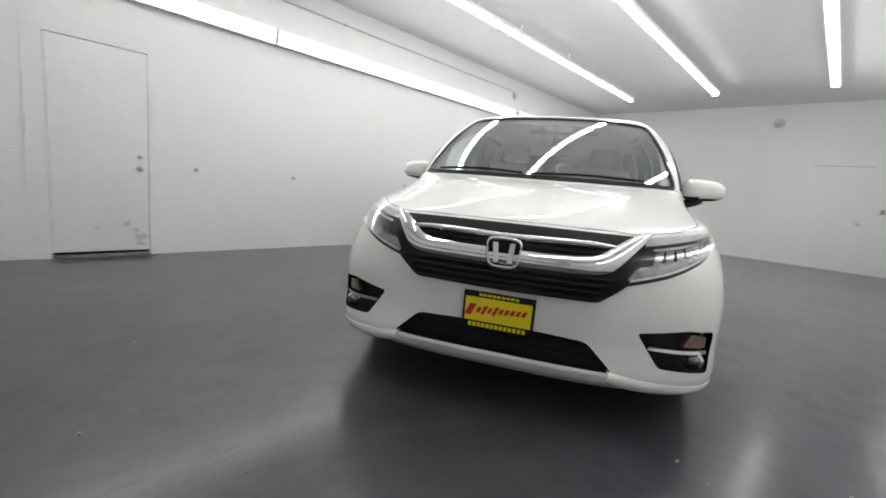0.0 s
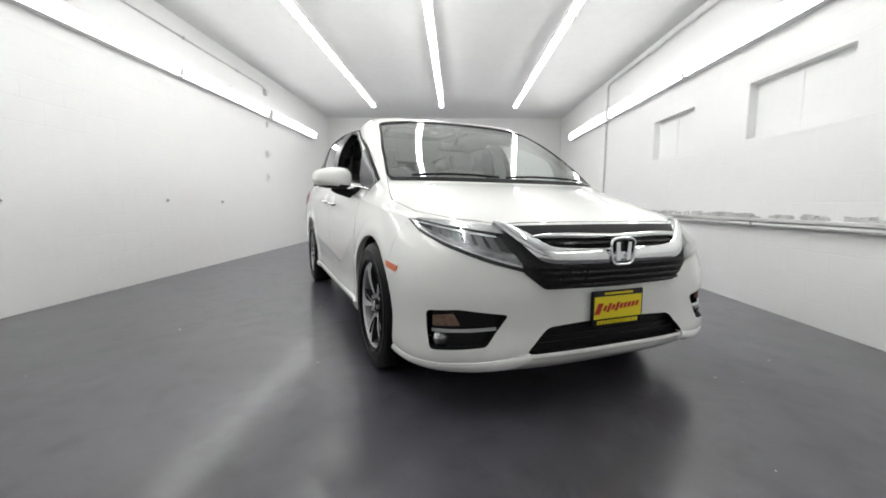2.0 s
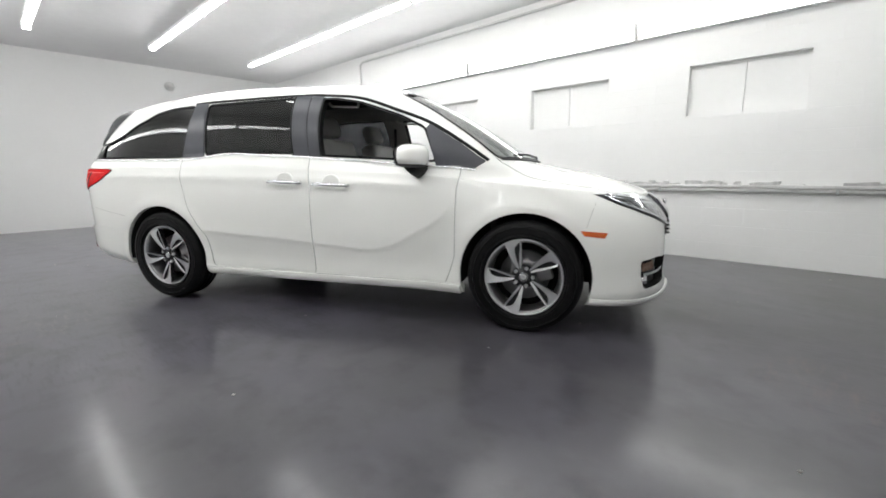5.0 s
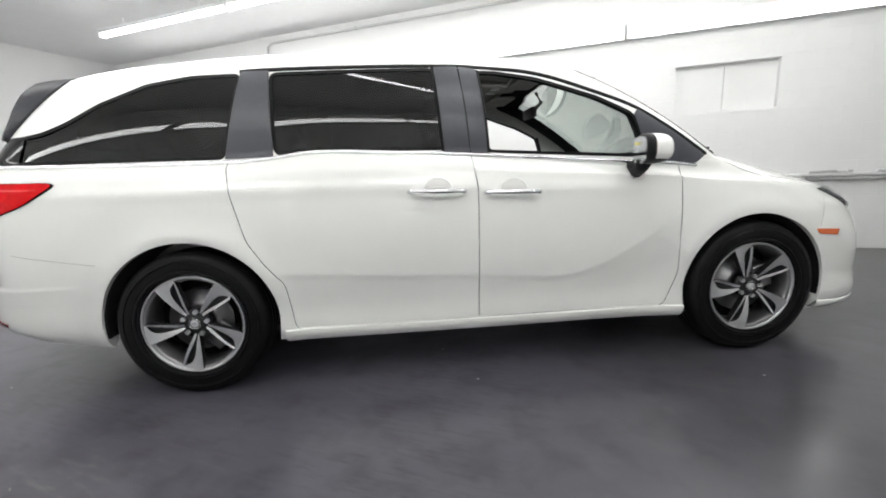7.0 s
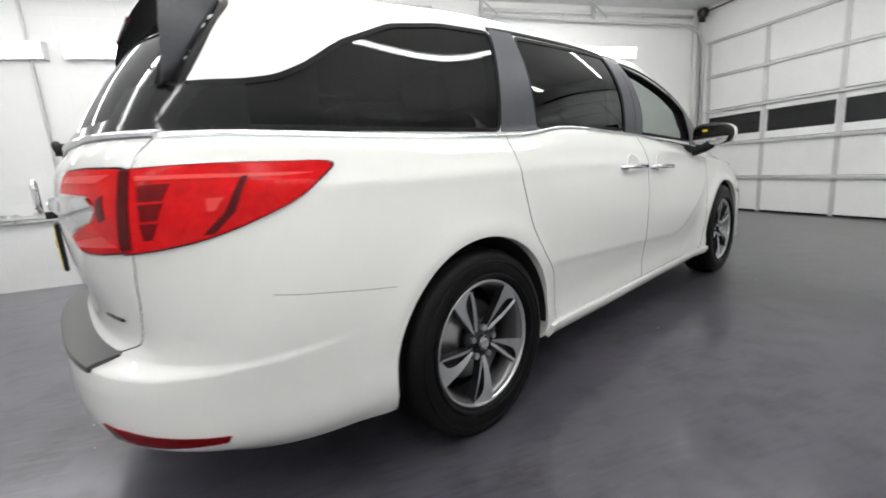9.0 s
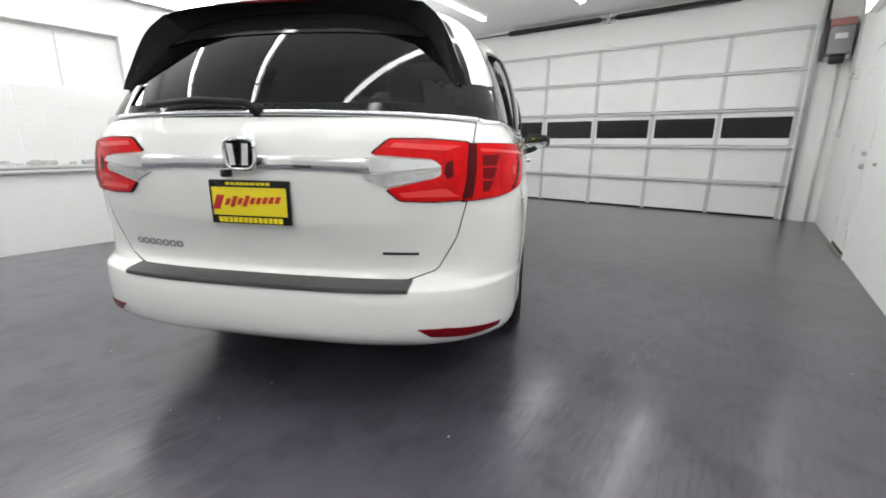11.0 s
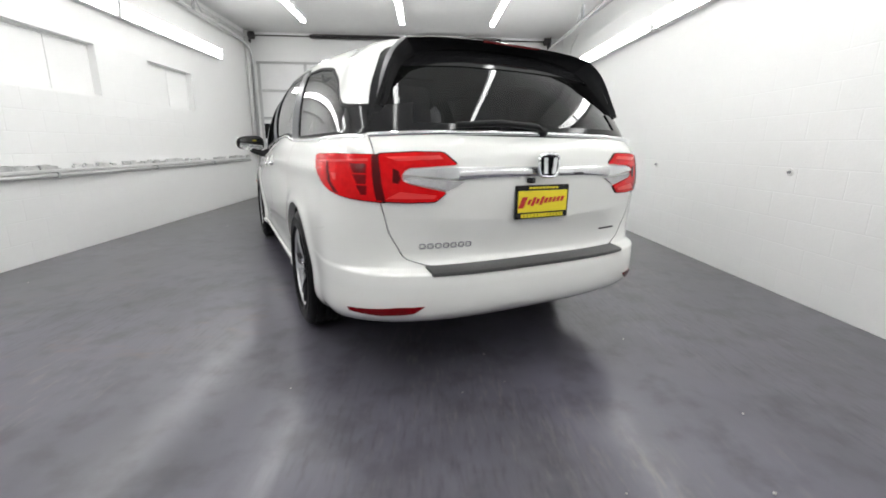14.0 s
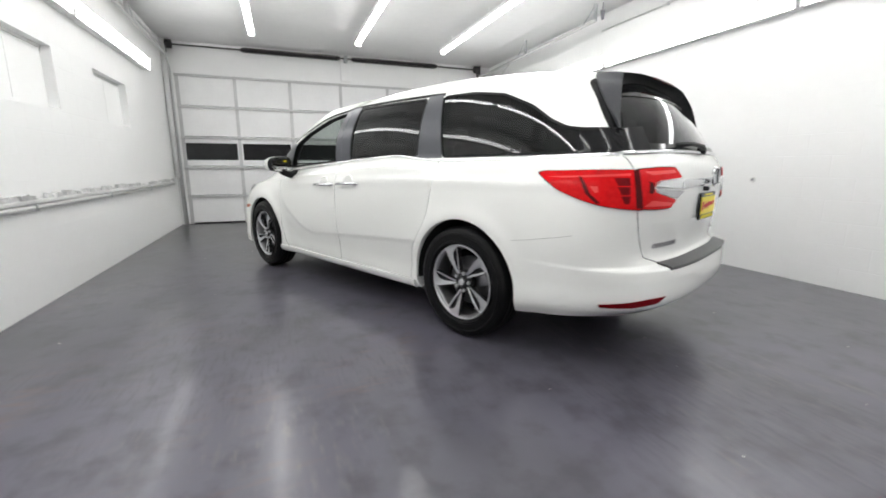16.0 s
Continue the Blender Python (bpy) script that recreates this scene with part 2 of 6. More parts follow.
def add_box(bm, lo, hi, bevel=0.0, m=None, seg=2):
    g = bmesh.ops.create_cube(bm, size=1)
    vs = g["verts"]
    for v in vs:
        v.co = Vector([lo[i] + (v.co[i] + 0.5) * (hi[i] - lo[i]) for i in range(3)])
    if bevel:
        es = list({e for v in vs for e in v.link_edges})
        r = bmesh.ops.bevel(bm, geom=es, offset=bevel, segments=seg, affect="EDGES", profile=0.6)
        vs = list({v for f in r["faces"] for v in f.verts} | {v for v in vs if v.is_valid})
    if m:
        for v in vs:
            v.co = m @ v.co
    return vs


def box(lo, hi, bevel=0.0, m=None, seg=2):
    bm = bmesh.new()
    add_box(bm, lo, hi, bevel, m, seg)
    return bm


def add_cyl(bm, a, b, r, n=12, r2=None):
    a, b = Vector(a), Vector(b)
    g = bmesh.ops.create_cone(bm, cap_ends=True, segments=n, radius1=r, radius2=r if r2 is None else r2, depth=(b - a).length)
    m = Matrix.Translation((a + b) / 2) @ (b - a).to_track_quat("Z", "Y").to_matrix().to_4x4()
    for v in g["verts"]:
        v.co = m @ v.co
    return g["verts"]


def cyl(a, b, r, n=12, r2=None):
    bm = bmesh.new()
    add_cyl(bm, a, b, r, n, r2)
    return bm


def tube(points, r, n=8, closed=False):
    """A round bar along points."""
    bm = bmesh.new()
    ps = [Vector(p) for p in points]
    rings = []
    for i, p in enumerate(ps):
        d = (ps[(i + 1) % len(ps)] - ps[i - 1]) if closed else (ps[min(i + 1, len(ps) - 1)] - ps[max(i - 1, 0)])
        q = d.to_track_quat("Z", "Y")
        rings.append([bm.verts.new(p + q @ Vector((r * math.cos(2 * math.pi * k / n), r * math.sin(2 * math.pi * k / n), 0))) for k in range(n)])
    for i in range(len(ps) if closed else len(ps) - 1):
        for k in range(n):
            a, b = rings[i], rings[(i + 1) % len(ps)]
            bm.faces.new((a[k], a[(k + 1) % n], b[(k + 1) % n], b[k]))
    if not closed:
        bm.faces.new(rings[0][::-1])
        bm.faces.new(rings[-1])
    return bm
LAMPBOWL = mat("lamp_bowl", (0.42, 0.42, 0.44), 0.22, 0.75, grain=[(24, 0.7, (0.16, 0.16, 0.17)), (60, 0.35, (0.62, 0.62, 0.64))], bump=(60, 0.5, 0.004))
LAMPHOUSE = mat("lamp_housing", (0.035, 0.035, 0.037), 0.3, 0.3, grain=[(30, 0.5, (0.02, 0.02, 0.021))])
BROW = mat("satin_chrome", (0.70, 0.71, 0.72), 0.22, 0.85, grain=[(40, 0.3, (0.58, 0.585, 0.60))])
COVER = glass("lamp_cover", (0.96, 0.965, 0.965), f0=0.008)
TURNLENS = mat("turn_signal_lens", (0.30, 0.20, 0.15), 0.12, 0.3, coat=1.0, grain=[(40, 0.6, (0.16, 0.08, 0.05))])
LAMPDARK = mat("projector_lens", (0.24, 0.245, 0.26), 0.14, 0.8, coat=1.0, grain=[(40, 0.6, (0.09, 0.09, 0.10))])
CLEARLAMP = mat("clear_lens", (0.60, 0.60, 0.61), 0.10, 0.3, coat=1.0, grain=[(50, 0.5, (0.36, 0.36, 0.37))], bump=(90, 0.4, 0.003))
DISC = mat("brake_disc_steel", (0.31, 0.31, 0.32), 0.35, 0.9, grain=[(30, 0.4, (0.32, 0.31, 0.30))])
# body paint greyed for the shade inside the handle cups
CUP = mat("shaded_cup_paint", (0.70, 0.70, 0.67), 0.35, coat=0.5, grain=[(300, 0.3, (0.70, 0.70, 0.67))])
PADM = mat("step_pad_plastic", (0.055, 0.055, 0.056), 0.45, grain=[(50, 0.5, (0.075, 0.075, 0.076))], bump=(160, 0.3, 0.002))
PALERED = mat("pale_red_lens", (0.86, 0.05, 0.045), 0.3, grain=[(40, 0.4, (0.8, 0.05, 0.05))])
SCUFF = mat("scuff", (0.66, 0.62, 0.62), 0.6, grain=[(30, 0.7, (0.78, 0.77, 0.77)), (9, 0.5, (0.56, 0.50, 0.50))])
BRAKE = mat("brake_light_lens", (0.10, 0.003, 0.005), 0.25, grain=[(40, 0.4, (0.07, 0.002, 0.003))], Specular_IOR_Level=0.2)

# ---- the room ----
XB, XF, YM, YP, ZC = -8.10, 5.26, -3.445, 3.186, 3.385
T = 0.2


def structure(name, bm, material, label, category):
    return tagged(mesh_ob(name, bm, material), label, category, kind="structure")


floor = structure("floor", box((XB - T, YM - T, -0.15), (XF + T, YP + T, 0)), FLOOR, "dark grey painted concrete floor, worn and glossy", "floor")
ceiling = structure("ceiling", box((XB - T, YM - T, ZC), (XF + T, YP + T, ZC + 0.15)), CEIL, "plain white painted flat ceiling", "ceiling")
wall_back = structure("wall_back", box((XB - T, YM - T, 0), (XB, YP + T, ZC)), WALL, "white painted end wall", "wall")


def wall_with_holes(y0, y1, face, holes, x0=XB, x1=XF):
    """A wall along x from plane y0 to y1 with recessed openings (xa, xb, za, zb) cut right through."""
    bm = bmesh.new()
    xs = sorted({x0, x1, *[h[0] for h in holes], *[h[1] for h in holes]})
    zs = sorted({0, ZC, *[h[2] for h in holes], *[h[3] for h in holes]})
    for a, b in zip(xs, xs[1:]):
        for c, d in zip(zs, zs[1:]):
            if any(h[0] <= a and b <= h[1] and h[2] <= c and d <= h[3] for h in holes):
                continue
            add_box(bm, (a, min(y0, y1), c), (b, max(y0, y1), d))
    bmesh.ops.remove_doubles(bm, verts=bm.verts, dist=1e-4)
    return bm


WIN = [(-2.32, -1.27, 1.64, 2.20), (-0.27, 0.87, 1.64, 2.20), (1.80, 2.87, 1.64, 2.20)]
wall_left = structure("wall_left", wall_with_holes(YP, YP + T, -1, WIN), WALL, "white painted concrete block wall with three recessed openings", "wall")
DOOR = (2.54, 3.34, 0.0, 2.11)
wall_right = structure("wall_right", wall_with_holes(YM, YM - T, 1, [DOOR]), WALL, "white painted concrete block wall with a service door", "wall")
GD = (-3.0, 3.04, 2.826)
bm = bmesh.new()
add_box(bm, (XF, YM - T, 0), (XF + T, GD[0], ZC))
add_box(bm, (XF, GD[1], 0), (XF + T, YP + T, ZC))
add_box(bm, (XF, GD[0], GD[2]), (XF + T, GD[1], ZC))
wall_front = structure("wall_front", bm, WALL, "white wall round the overhead door", "wall")


def strip_lamp(length, label, wide, deep, lens, group, stem=0):
    """A strip light: white steel spine, end caps and a rounded glowing lens below it."""
    t = thing("fluorescent_strip_light", label, "strip light", group)
    part("housing", box((-length / 2, -wide * 0.5 - 0.022, 0.0), (length / 2, wide * 0.5 + 0.022, 0.045), 0.005), LAMPW, t, "white enamelled steel spine")
    bm = bmesh.new()
    ends = []
    for x in (-length / 2 + 0.02, length / 2 - 0.02):
        ends.append([bm.verts.new((x, wide * 0.5 * math.cos(a), -deep * 0.42 + deep * (0.58 if math.sin(a) < 0 else 0.40) * math.sin(a))) for a in np.linspace(0.93 * math.pi, 2.07 * math.pi, 13)])
    for k in range(12):
        bm.faces.new((ends[0][k], ends[0][k + 1], ends[1][k + 1], ends[1][k]))
    bm.faces.new(ends[0])
    bm.faces.new(ends[1])
    bm.faces.new((ends[0][0], ends[1][0], ends[1][-1], ends[0][-1]))
    bmesh.ops.recalc_face_normals(bm, faces=bm.faces)
    part("lens", bm, lens, t, "lit white acrylic lens", True)
    if not stem:
        for s in (-1, 1):
            part("tray_lip", box((-length / 2, s * (wide / 2 + 0.012) - 0.003, -deep * 0.80), (length / 2, s * (wide / 2 + 0.012) + 0.003, 0.004)), LAMPW, t, "white steel tray lip")
        part("tray", box((-length / 2, -wide / 2 - 0.015, 0.0), (length / 2, wide / 2 + 0.015, 0.006)), LAMPW, t, "white steel tray")
    for x in (-length * 0.3, length * 0.3) if stem else ():
        part("stem", cyl((x, 0, 0.045), (x, 0, stem), 0.008, 8), LAMPW, t)
    for s in (-1, 1):
        part("end_cap", box((s * (length / 2 - 0.011) - 0.011, -wide / 2 - 0.014, -deep - 0.003), (s * (length / 2 - 0.011) + 0.011, wide / 2 + 0.014, 0.047), 0.004), LAMPW, t)
    return t


first = None
for y in (-1.70, -0.11, 1.60):
    for k in range(4):
        m = pose(-5.92 + 2.41 * (k + 0.5), y, 3.235)
        if first is None:
            first = strip_lamp(2.40, "lit white fluorescent strip light hung under the ceiling", 0.075, 0.05, LENSC, "ceiling strip lights", ZC - 3.235)
            first.matrix_basis = m
        else:
            copy_thing(first, m)
first = None
for y, tilt in ((YM + 0.05, 1), (YP - 0.05, -1)):
    for a, b in ((3.80, 1.23), (1.17, -1.33), (-1.39, -3.98), (-4.13, -6.72)):
        m = pose((a + b) / 2, y, 2.67, 84 * tilt)
        if first is None:
            first = strip_lamp(2.58, "lit white fluorescent strip light fixed high on the wall", 0.15, 0.07, LENSW, "wall strip lights")
            first.matrix_basis = m
        else:
            copy_thing(first, m)

# overhead door
gd = thing("overhead_door", "closed white sectional overhead door with steel ribs and a row of dark windows", "garage door", m=pose(XF + 0.02, 0, 0))
H = 0.565
for k in range(5):
    z0, z1 = k * H + 0.004, (k + 1) * H - 0.004
    if k == 2:
        bm = bmesh.new()
        add_box(bm, (0.0, GD[0], z0), (0.045, GD[1], z0 + 0.11))
        add_box(bm, (0.0, GD[0], z1 - 0.125), (0.045, GD[1], z1 - 0.03))
        W = (GD[1] - GD[0]) / 6
        add_box(bm, (0.02, GD[0], z1 - 0.03), (0.045, GD[1], z1))
        for j in range(7):
            y = GD[0] + j * W
            add_box(bm, (0.0, max(GD[0], y - 0.05), z0 + 0.11), (0.045, min(GD[1], y + 0.05), z1 - 0.125))
        part("door_section", bm, DOORW, gd)
        for j in range(6):
            part("window_pane", box((0.015, GD[0] + j * W + 0.05, z0 + 0.11), (0.03, GD[0] + (j + 1) * W - 0.05, z1 - 0.125)), GLOSSBLACK, gd, "dark window pane")
    else:
        part("door_section", box((0.0, GD[0], z0), (0.045, GD[1], z1), 0.004), DOORW, gd)
    part("rib", box((-0.05, GD[0], z1 - 0.045), (-0.002, GD[1], z1 - 0.005), 0.006), RIBM, gd, "light grey stiffening rib")
for j in range(7):
    y = GD[0] + j * (GD[1] - GD[0]) / 6
    y = min(max(y, GD[0] + 0.03), GD[1] - 0.03)
    part("stile", box((-0.012, y - 0.03, 0.0), (-0.001, y + 0.03, 5 * H)), RIBM, gd, "light grey upright stile")

part("bottom_seal", box((-0.01, GD[0], -0.001), (0.05, GD[1], 0.028)), BLACKGAP, gd, "black rubber seal")
for j in (1, 3, 5):
    for k in range(1, 5):
        y = GD[0] + j * (GD[1] - GD[0]) / 6
        part("hinge", box((-0.022, y - 0.025, k * H - 0.05), (-0.011, y + 0.025, k * H + 0.03), 0.002), STEEL, gd, "steel hinge")
part("pull_handle", box((-0.03, -2.9, 0.50), (-0.012, -2.84, 0.56), 0.004), DARKSTEEL, gd, "dark handle")

# counterbalance above the overhead door
sp = thing("torsion_spring_assembly", "black torsion springs on a steel shaft above the overhead door", "door spring", m=pose(XF - 0.13, 0, 3.29))
part("shaft", cyl((0, -3.12, 0), (0, 3.12, 0), 0.013, 10), DARKSTEEL, sp, "", True)
for y0, y1 in ((0.06, 1.82), (-2.04, -0.26)):
    n = int((y1 - y0) / 0.026)
    pts = [(0.042 * math.cos(2 * math.pi * k / 8), y0 + (y1 - y0) * k / (8 * n), 0.042 * math.sin(2 * math.pi * k / 8)) for k in range(8 * n + 1)]
    part("spring", tube(pts, 0.011, 5), DARKSTEEL, sp, "black coil spring", True)
    for y in (y0, y1):
        part("spring_cone", cyl((0, y - 0.04, 0), (0, y + 0.04, 0), 0.036, 12), DARKSTEEL, sp, "", True)
part("centre_bracket", box((-0.02, -0.135, -0.07), (0.125, -0.065, 0.06), 0.004), STEEL, sp)
part("centre_board", box((0.09, -0.20, -0.42), (0.128, 0.0, 0.09), 0.004), WALL, sp, "white painted backing board")
for s in (-1, 1):
    part("cable_drum", cyl((0, s * 3.0, 0), (0, s * 3.10, 0), 0.075, 20), DARKSTEEL, sp, "dark cable drum", True)
    part("end_bracket", box((-0.06, s * 3.12 - 0.01, -0.12), (0.128, s * 3.12 + 0.01, 0.08), 0.003), DARKSTEEL, sp)

# door tracks
for s, y in ((1, GD[1] + 0.05), (-1, GD[0] - 0.05)):
    tr = thing("door_track", "grey steel roller track of the overhead door", "door track", "overhead door tracks")
    line = [(XF - 0.06, 0.0), (XF - 0.06, 2.72)] + [(XF - 0.06 - 0.38 * (1 - math.cos(a)), 2.72 + 0.38 * math.sin(a)) for a in np.linspace(0.2, math.pi / 2, 7)] + [(1.10, 3.16)]
    part("rail", tube([(x, y, z) for x, z in line], 0.024, 8), RIBM, tr, smooth=True)
    for x in (1.12, 3.0):
        part("hanger", box((x - 0.02, y - 0.018, 3.14), (x + 0.02, y + 0.018, ZC), 0.003), STEEL, tr)
        part("brace", tube([(x, y, ZC - 0.01), (x + 0.25, y, 3.18)], 0.010, 6), STEEL, tr)
    part("jamb_angle", box((XF - 0.05, min(y + s * 0.03, y + s * 0.05), 0.0), (XF - 0.002, max(y + s * 0.03, y + s * 0.05), 2.75), 0.003), RIBM, tr)

# operator beside the door
op = thing("door_operator", "grey door operator with faded red cover on the wall", "door opener", m=pose(XF - 0.22, -3.27, 2.30))
part("gearbox", box((-0.10, -0.12, 0.05), (0.12, 0.13, 0.40), 0.015), GREYBOX, op, "grey enamelled gearbox", True)
part("cover", box((-0.11, -0.13, 0.405), (0.13, 0.14, 0.50), 0.015), REDBOX, op, "faded red cover", True)
part("label_plate", box((-0.106, -0.06, 0.24), (-0.100, 0.07, 0.31)), LAMPW, op, "pale label plate")
part("motor", cyl((0.0, 0.0, -0.06), (0.0, 0.0, 0.05), 0.085, 20), DARKSTEEL, op, "dark motor", True)
part("chain_guard", box((-0.03, 0.14, 0.0), (0.10, 0.19, 0.52), 0.01), DARKSTEEL, op, "dark chain guard")
part("wall_bracket", box((0.122, -0.14, 0.0), (0.218, 0.16, 0.50), 0.004), STEEL, op)
part("drive_arm", tube([(0.09, 0.17, 0.5), (0.09, 0.17, 0.80), (0.09, 0.20, 0.97)], 0.022, 8), DARKSTEEL, op, "", True)


def pipe(name, label, points, r, clips=()):
    t = thing(name, label, "pipe")
    part("tube", tube(points, r, 10), PIPE, t, "", True)
    for c in clips:
        part("clip", box([c[i] - (0.014, 0.014, r + 0.006)[i] for i in range(3)], [c[i] + (0.014, 0.014, r + 0.006)[i] for i in range(3)], 0.003), STEEL, t)
    return t


pipe("wall_conduit", "white painted conduit down the wall corner", [(5.08, YP - 0.05, ZC - 0.02), (5.08, YP - 0.05, 0.92)], 0.042)
pipe("wall_conduit", "white painted conduit along the top of the wall", [(5.05, YP - 0.035, 3.26), (1.12, YP - 0.035, 3.26)], 0.028, [(4.0, YP - 0.03, 3.26), (2.5, YP - 0.03, 3.26)])
pipe("wall_conduit", "white painted conduit up the block wall", [(-4.30, YP - 0.03, 0.0), (-4.30, YP - 0.03, 3.22), (-4.22, YP - 0.03, 3.27), (-1.9, YP - 0.03, 3.27), (0.4, YP - 0.03, 3.27)], 0.020, [(-4.30, YP - 0.03, 1.2), (-2.6, YP - 0.03, 3.27)])
pipe("wall_conduit", "thin dark conduit along the top of the wall", [(1.4, YM + 0.02, 3.14), (-3.90, YM + 0.02, 3.14), (-4.02, YM + 0.02, 3.08)], 0.012, [(0.2, YM + 0.02, 3.14), (-1.6, YM + 0.02, 3.14), (-3.0, YM + 0.02, 3.14)])
pipe("wall_conduit", "thin white conduit beside the service door", [(4.70, YM + 0.02, 1.36), (4.70, YM + 0.02, 2.9), (4.62, YM + 0.02, 3.10), (4.3, YM + 0.02, 3.25)], 0.014, [(4.70, YM + 0.02, 2.0)])
pipe("wall_conduit", "white conduit from the operator to the floor", [(XF - 0.03, -3.32, 2.26), (XF - 0.03, -3.32, 0.0)], 0.018, [(XF - 0.03, -3.32, 1.2)])
for x, y, z, w, d in ((4.70, YM, 1.30, 0.07, 0.05), (4.17, YM, 1.98, 0.07, 0.05), (-4.03, YM, 3.05, 0.09, 0.06), (-4.10, YM, 2.46, 0.07, 0.03), (-4.05, YM, 1.89, 0.06, 0.03), (-4.05, YM, 1.45, 0.05, 0.03), (-8.10, 2.58, 1.25, 0.08, 0.05)):
    b = thing("switch_box", "small white painted electrical box on the wall", "switch box", "wall boxes", pose(x, y, z, 0, 0, 0 if y == YM else -90))
    part("box", box((-w / 2, 0, -0.055), (w / 2, d, 0.055), 0.006), PIPE, b)
    part("plate", box((-w / 2 + 0.008, d, -0.045), (w / 2 - 0.008, d + 0.004, 0.045), 0.002), LAMPW if x > -8 else GREYBOX, b)
    part("toggle", box((-0.006, d + 0.004, -0.012), (0.006, d + 0.014, 0.012), 0.002), GREYBOX, b)

# service door in its frame
sd = thing("service_door", "closed flush white painted door, scuffed near the foot", "door", m=pose((DOOR[0] + DOOR[1]) / 2, YM - 0.017, 0))
w2 = (DOOR[1] - DOOR[0]) / 2
part("leaf", box((-w2 + 0.004, -0.02, 0.055), (w2 - 0.004, 0.022, DOOR[3] - 0.006), 0.003), DOORW, sd)
part("threshold", box((-w2, -0.06, 0.0), (w2, 0.05, 0.028), 0.004), WOODT, sd, "worn grey threshold")
# solid black strip stands in for the shade under the leaf
part("door_gap_strip", box((-w2 + 0.01, 0.006, 0.034), (w2 - 0.01, 0.026, 0.053)), BLACKGAP, sd, "black strip for the shade in the gap under the door")
rnd = random.Random(8)
for cx, cz, r in ((-0.20, 0.34, 0.05), (-0.31, 0.20, 0.06), (-0.27, 0.27, 0.035), (0.05, 0.30, 0.025), (-0.33, 0.12, 0.04)):
    bm = bmesh.new()
    vs = [bm.verts.new((cx + r * rnd.uniform(0.35, 1.1) * math.cos(a) * 1.3, 0.0228, cz + r * rnd.uniform(0.3, 1.0) * math.sin(a))) for a in np.linspace(0, 2 * math.pi, 15)[:-1]]
    f = bm.faces.new(vs)
    bmesh.ops.recalc_face_normals(bm, faces=[f])
    if f.normal.y < 0:
        f.normal_flip()
    part("scuff_mark", bm, SCUFF, sd, "faint pinkish grey scuff")
for z, r in ((0.93, 0.028), (1.05, 0.022)):
    part("knob" if z < 1 else "deadbolt", cyl((-w2 + 0.075, 0.02, z), (-w2 + 0.075, 0.055, z), r, 18, r * 0.85), STEEL, sd, "dull steel knob", True)
for z in (0.3, 1.1, 1.9):
    part("hinge", cyl((w2 - 0.004, 0.026, z - 0.05), (w2 - 0.004, 0.026, z + 0.05), 0.007, 8), PIPE, sd)
bm = bmesh.new()
add_box(bm, (DOOR[0] - 0.05, YM - 0.06, 0), (DOOR[0], YM + 0.012, DOOR[3] + 0.05))
add_box(bm, (DOOR[1], YM - 0.06, 0), (DOOR[1] + 0.15, YM + 0.012, DOOR[3] + 0.05))
add_box(bm, (DOOR[0], YM - 0.06, DOOR[3]), (DOOR[1], YM + 0.012, DOOR[3] + 0.05))
structure("door_frame", bm, DOORW, "white painted door frame", "door frame")
structure("door_back_wall", box((DOOR[0] - 0.2, YM - T - 0.06, 0), (DOOR[1] + 0.2, YM - T - 0.002, DOOR[3] + 0.2)), WALL, "white boarding behind the service door", "wall")

# faint door in the end wall
ed = thing("end_wall_door", "closed flush white painted door in the end wall", "door", m=pose(XB + 0.011, 1.90, 0))
part("leaf", box((-0.01, -0.43, 0.02), (0.002, 0.43, 2.09), 0.001), WALL, ed)
part("knob", cyl((0.002, 0.36, 0.98), (0.055, 0.36, 0.98), 0.026, 16), STEEL, ed, "dull steel knob", True)
part("top_stop", box((-0.01, -0.46, 2.10), (0.014, 0.46, 2.125), 0.002), PIPE, ed)

# boarded openings
for a, b, c, d in WIN:
    t = thing("boarded_window", "recessed window opening boarded over and painted white", "window", "boarded windows", pose((a + b) / 2, YP + 0.085, c))
    w2 = (b - a) / 2
    part("board", box((-w2, 0.0, 0.0), (-0.003, 0.02, d - c), 0.002), WALL, t)
    part("board", box((0.003, 0.0, 0.0), (w2, 0.02, d - c), 0.002), WALL, t)
    part("lintel_strip", box((-w2, -0.012, d - c - 0.025), (w2, 0.0, d - c)), PIPE, t)
    part("sill_fill", box((-w2, -0.084, 0.0), (w2, 0.0, 0.012)), WALL, t)
structure("window_back_wall", box((-2.6, YP + T + 0.002, 1.4), (3.2, YP + T + 0.06, 2.5)), WALL, "white boarding behind the wall openings", "wall")

# ledge along the wall, littered with bits of tape
lg = thing("wall_ledge", "white painted pipe ledge along the block wall", "ledge", m=pose(0, YP, 0.835))
part("board", box((-6.8, -0.07, 0.0), (4.75, -0.001, 0.032), 0.006), PIPE, lg)
part("pipe", tube([(-6.8, -0.045, -0.028), (4.75, -0.045, -0.028)], 0.022, 10), PIPE, lg, "", True)
for x in np.arange(-6.4, 4.7, 1.6):
    part("bracket", box((x - 0.012, -0.075, -0.055), (x + 0.012, -0.001, 0.0), 0.003), STEEL, lg)
rnd = random.Random(11)
bm = bmesh.new()
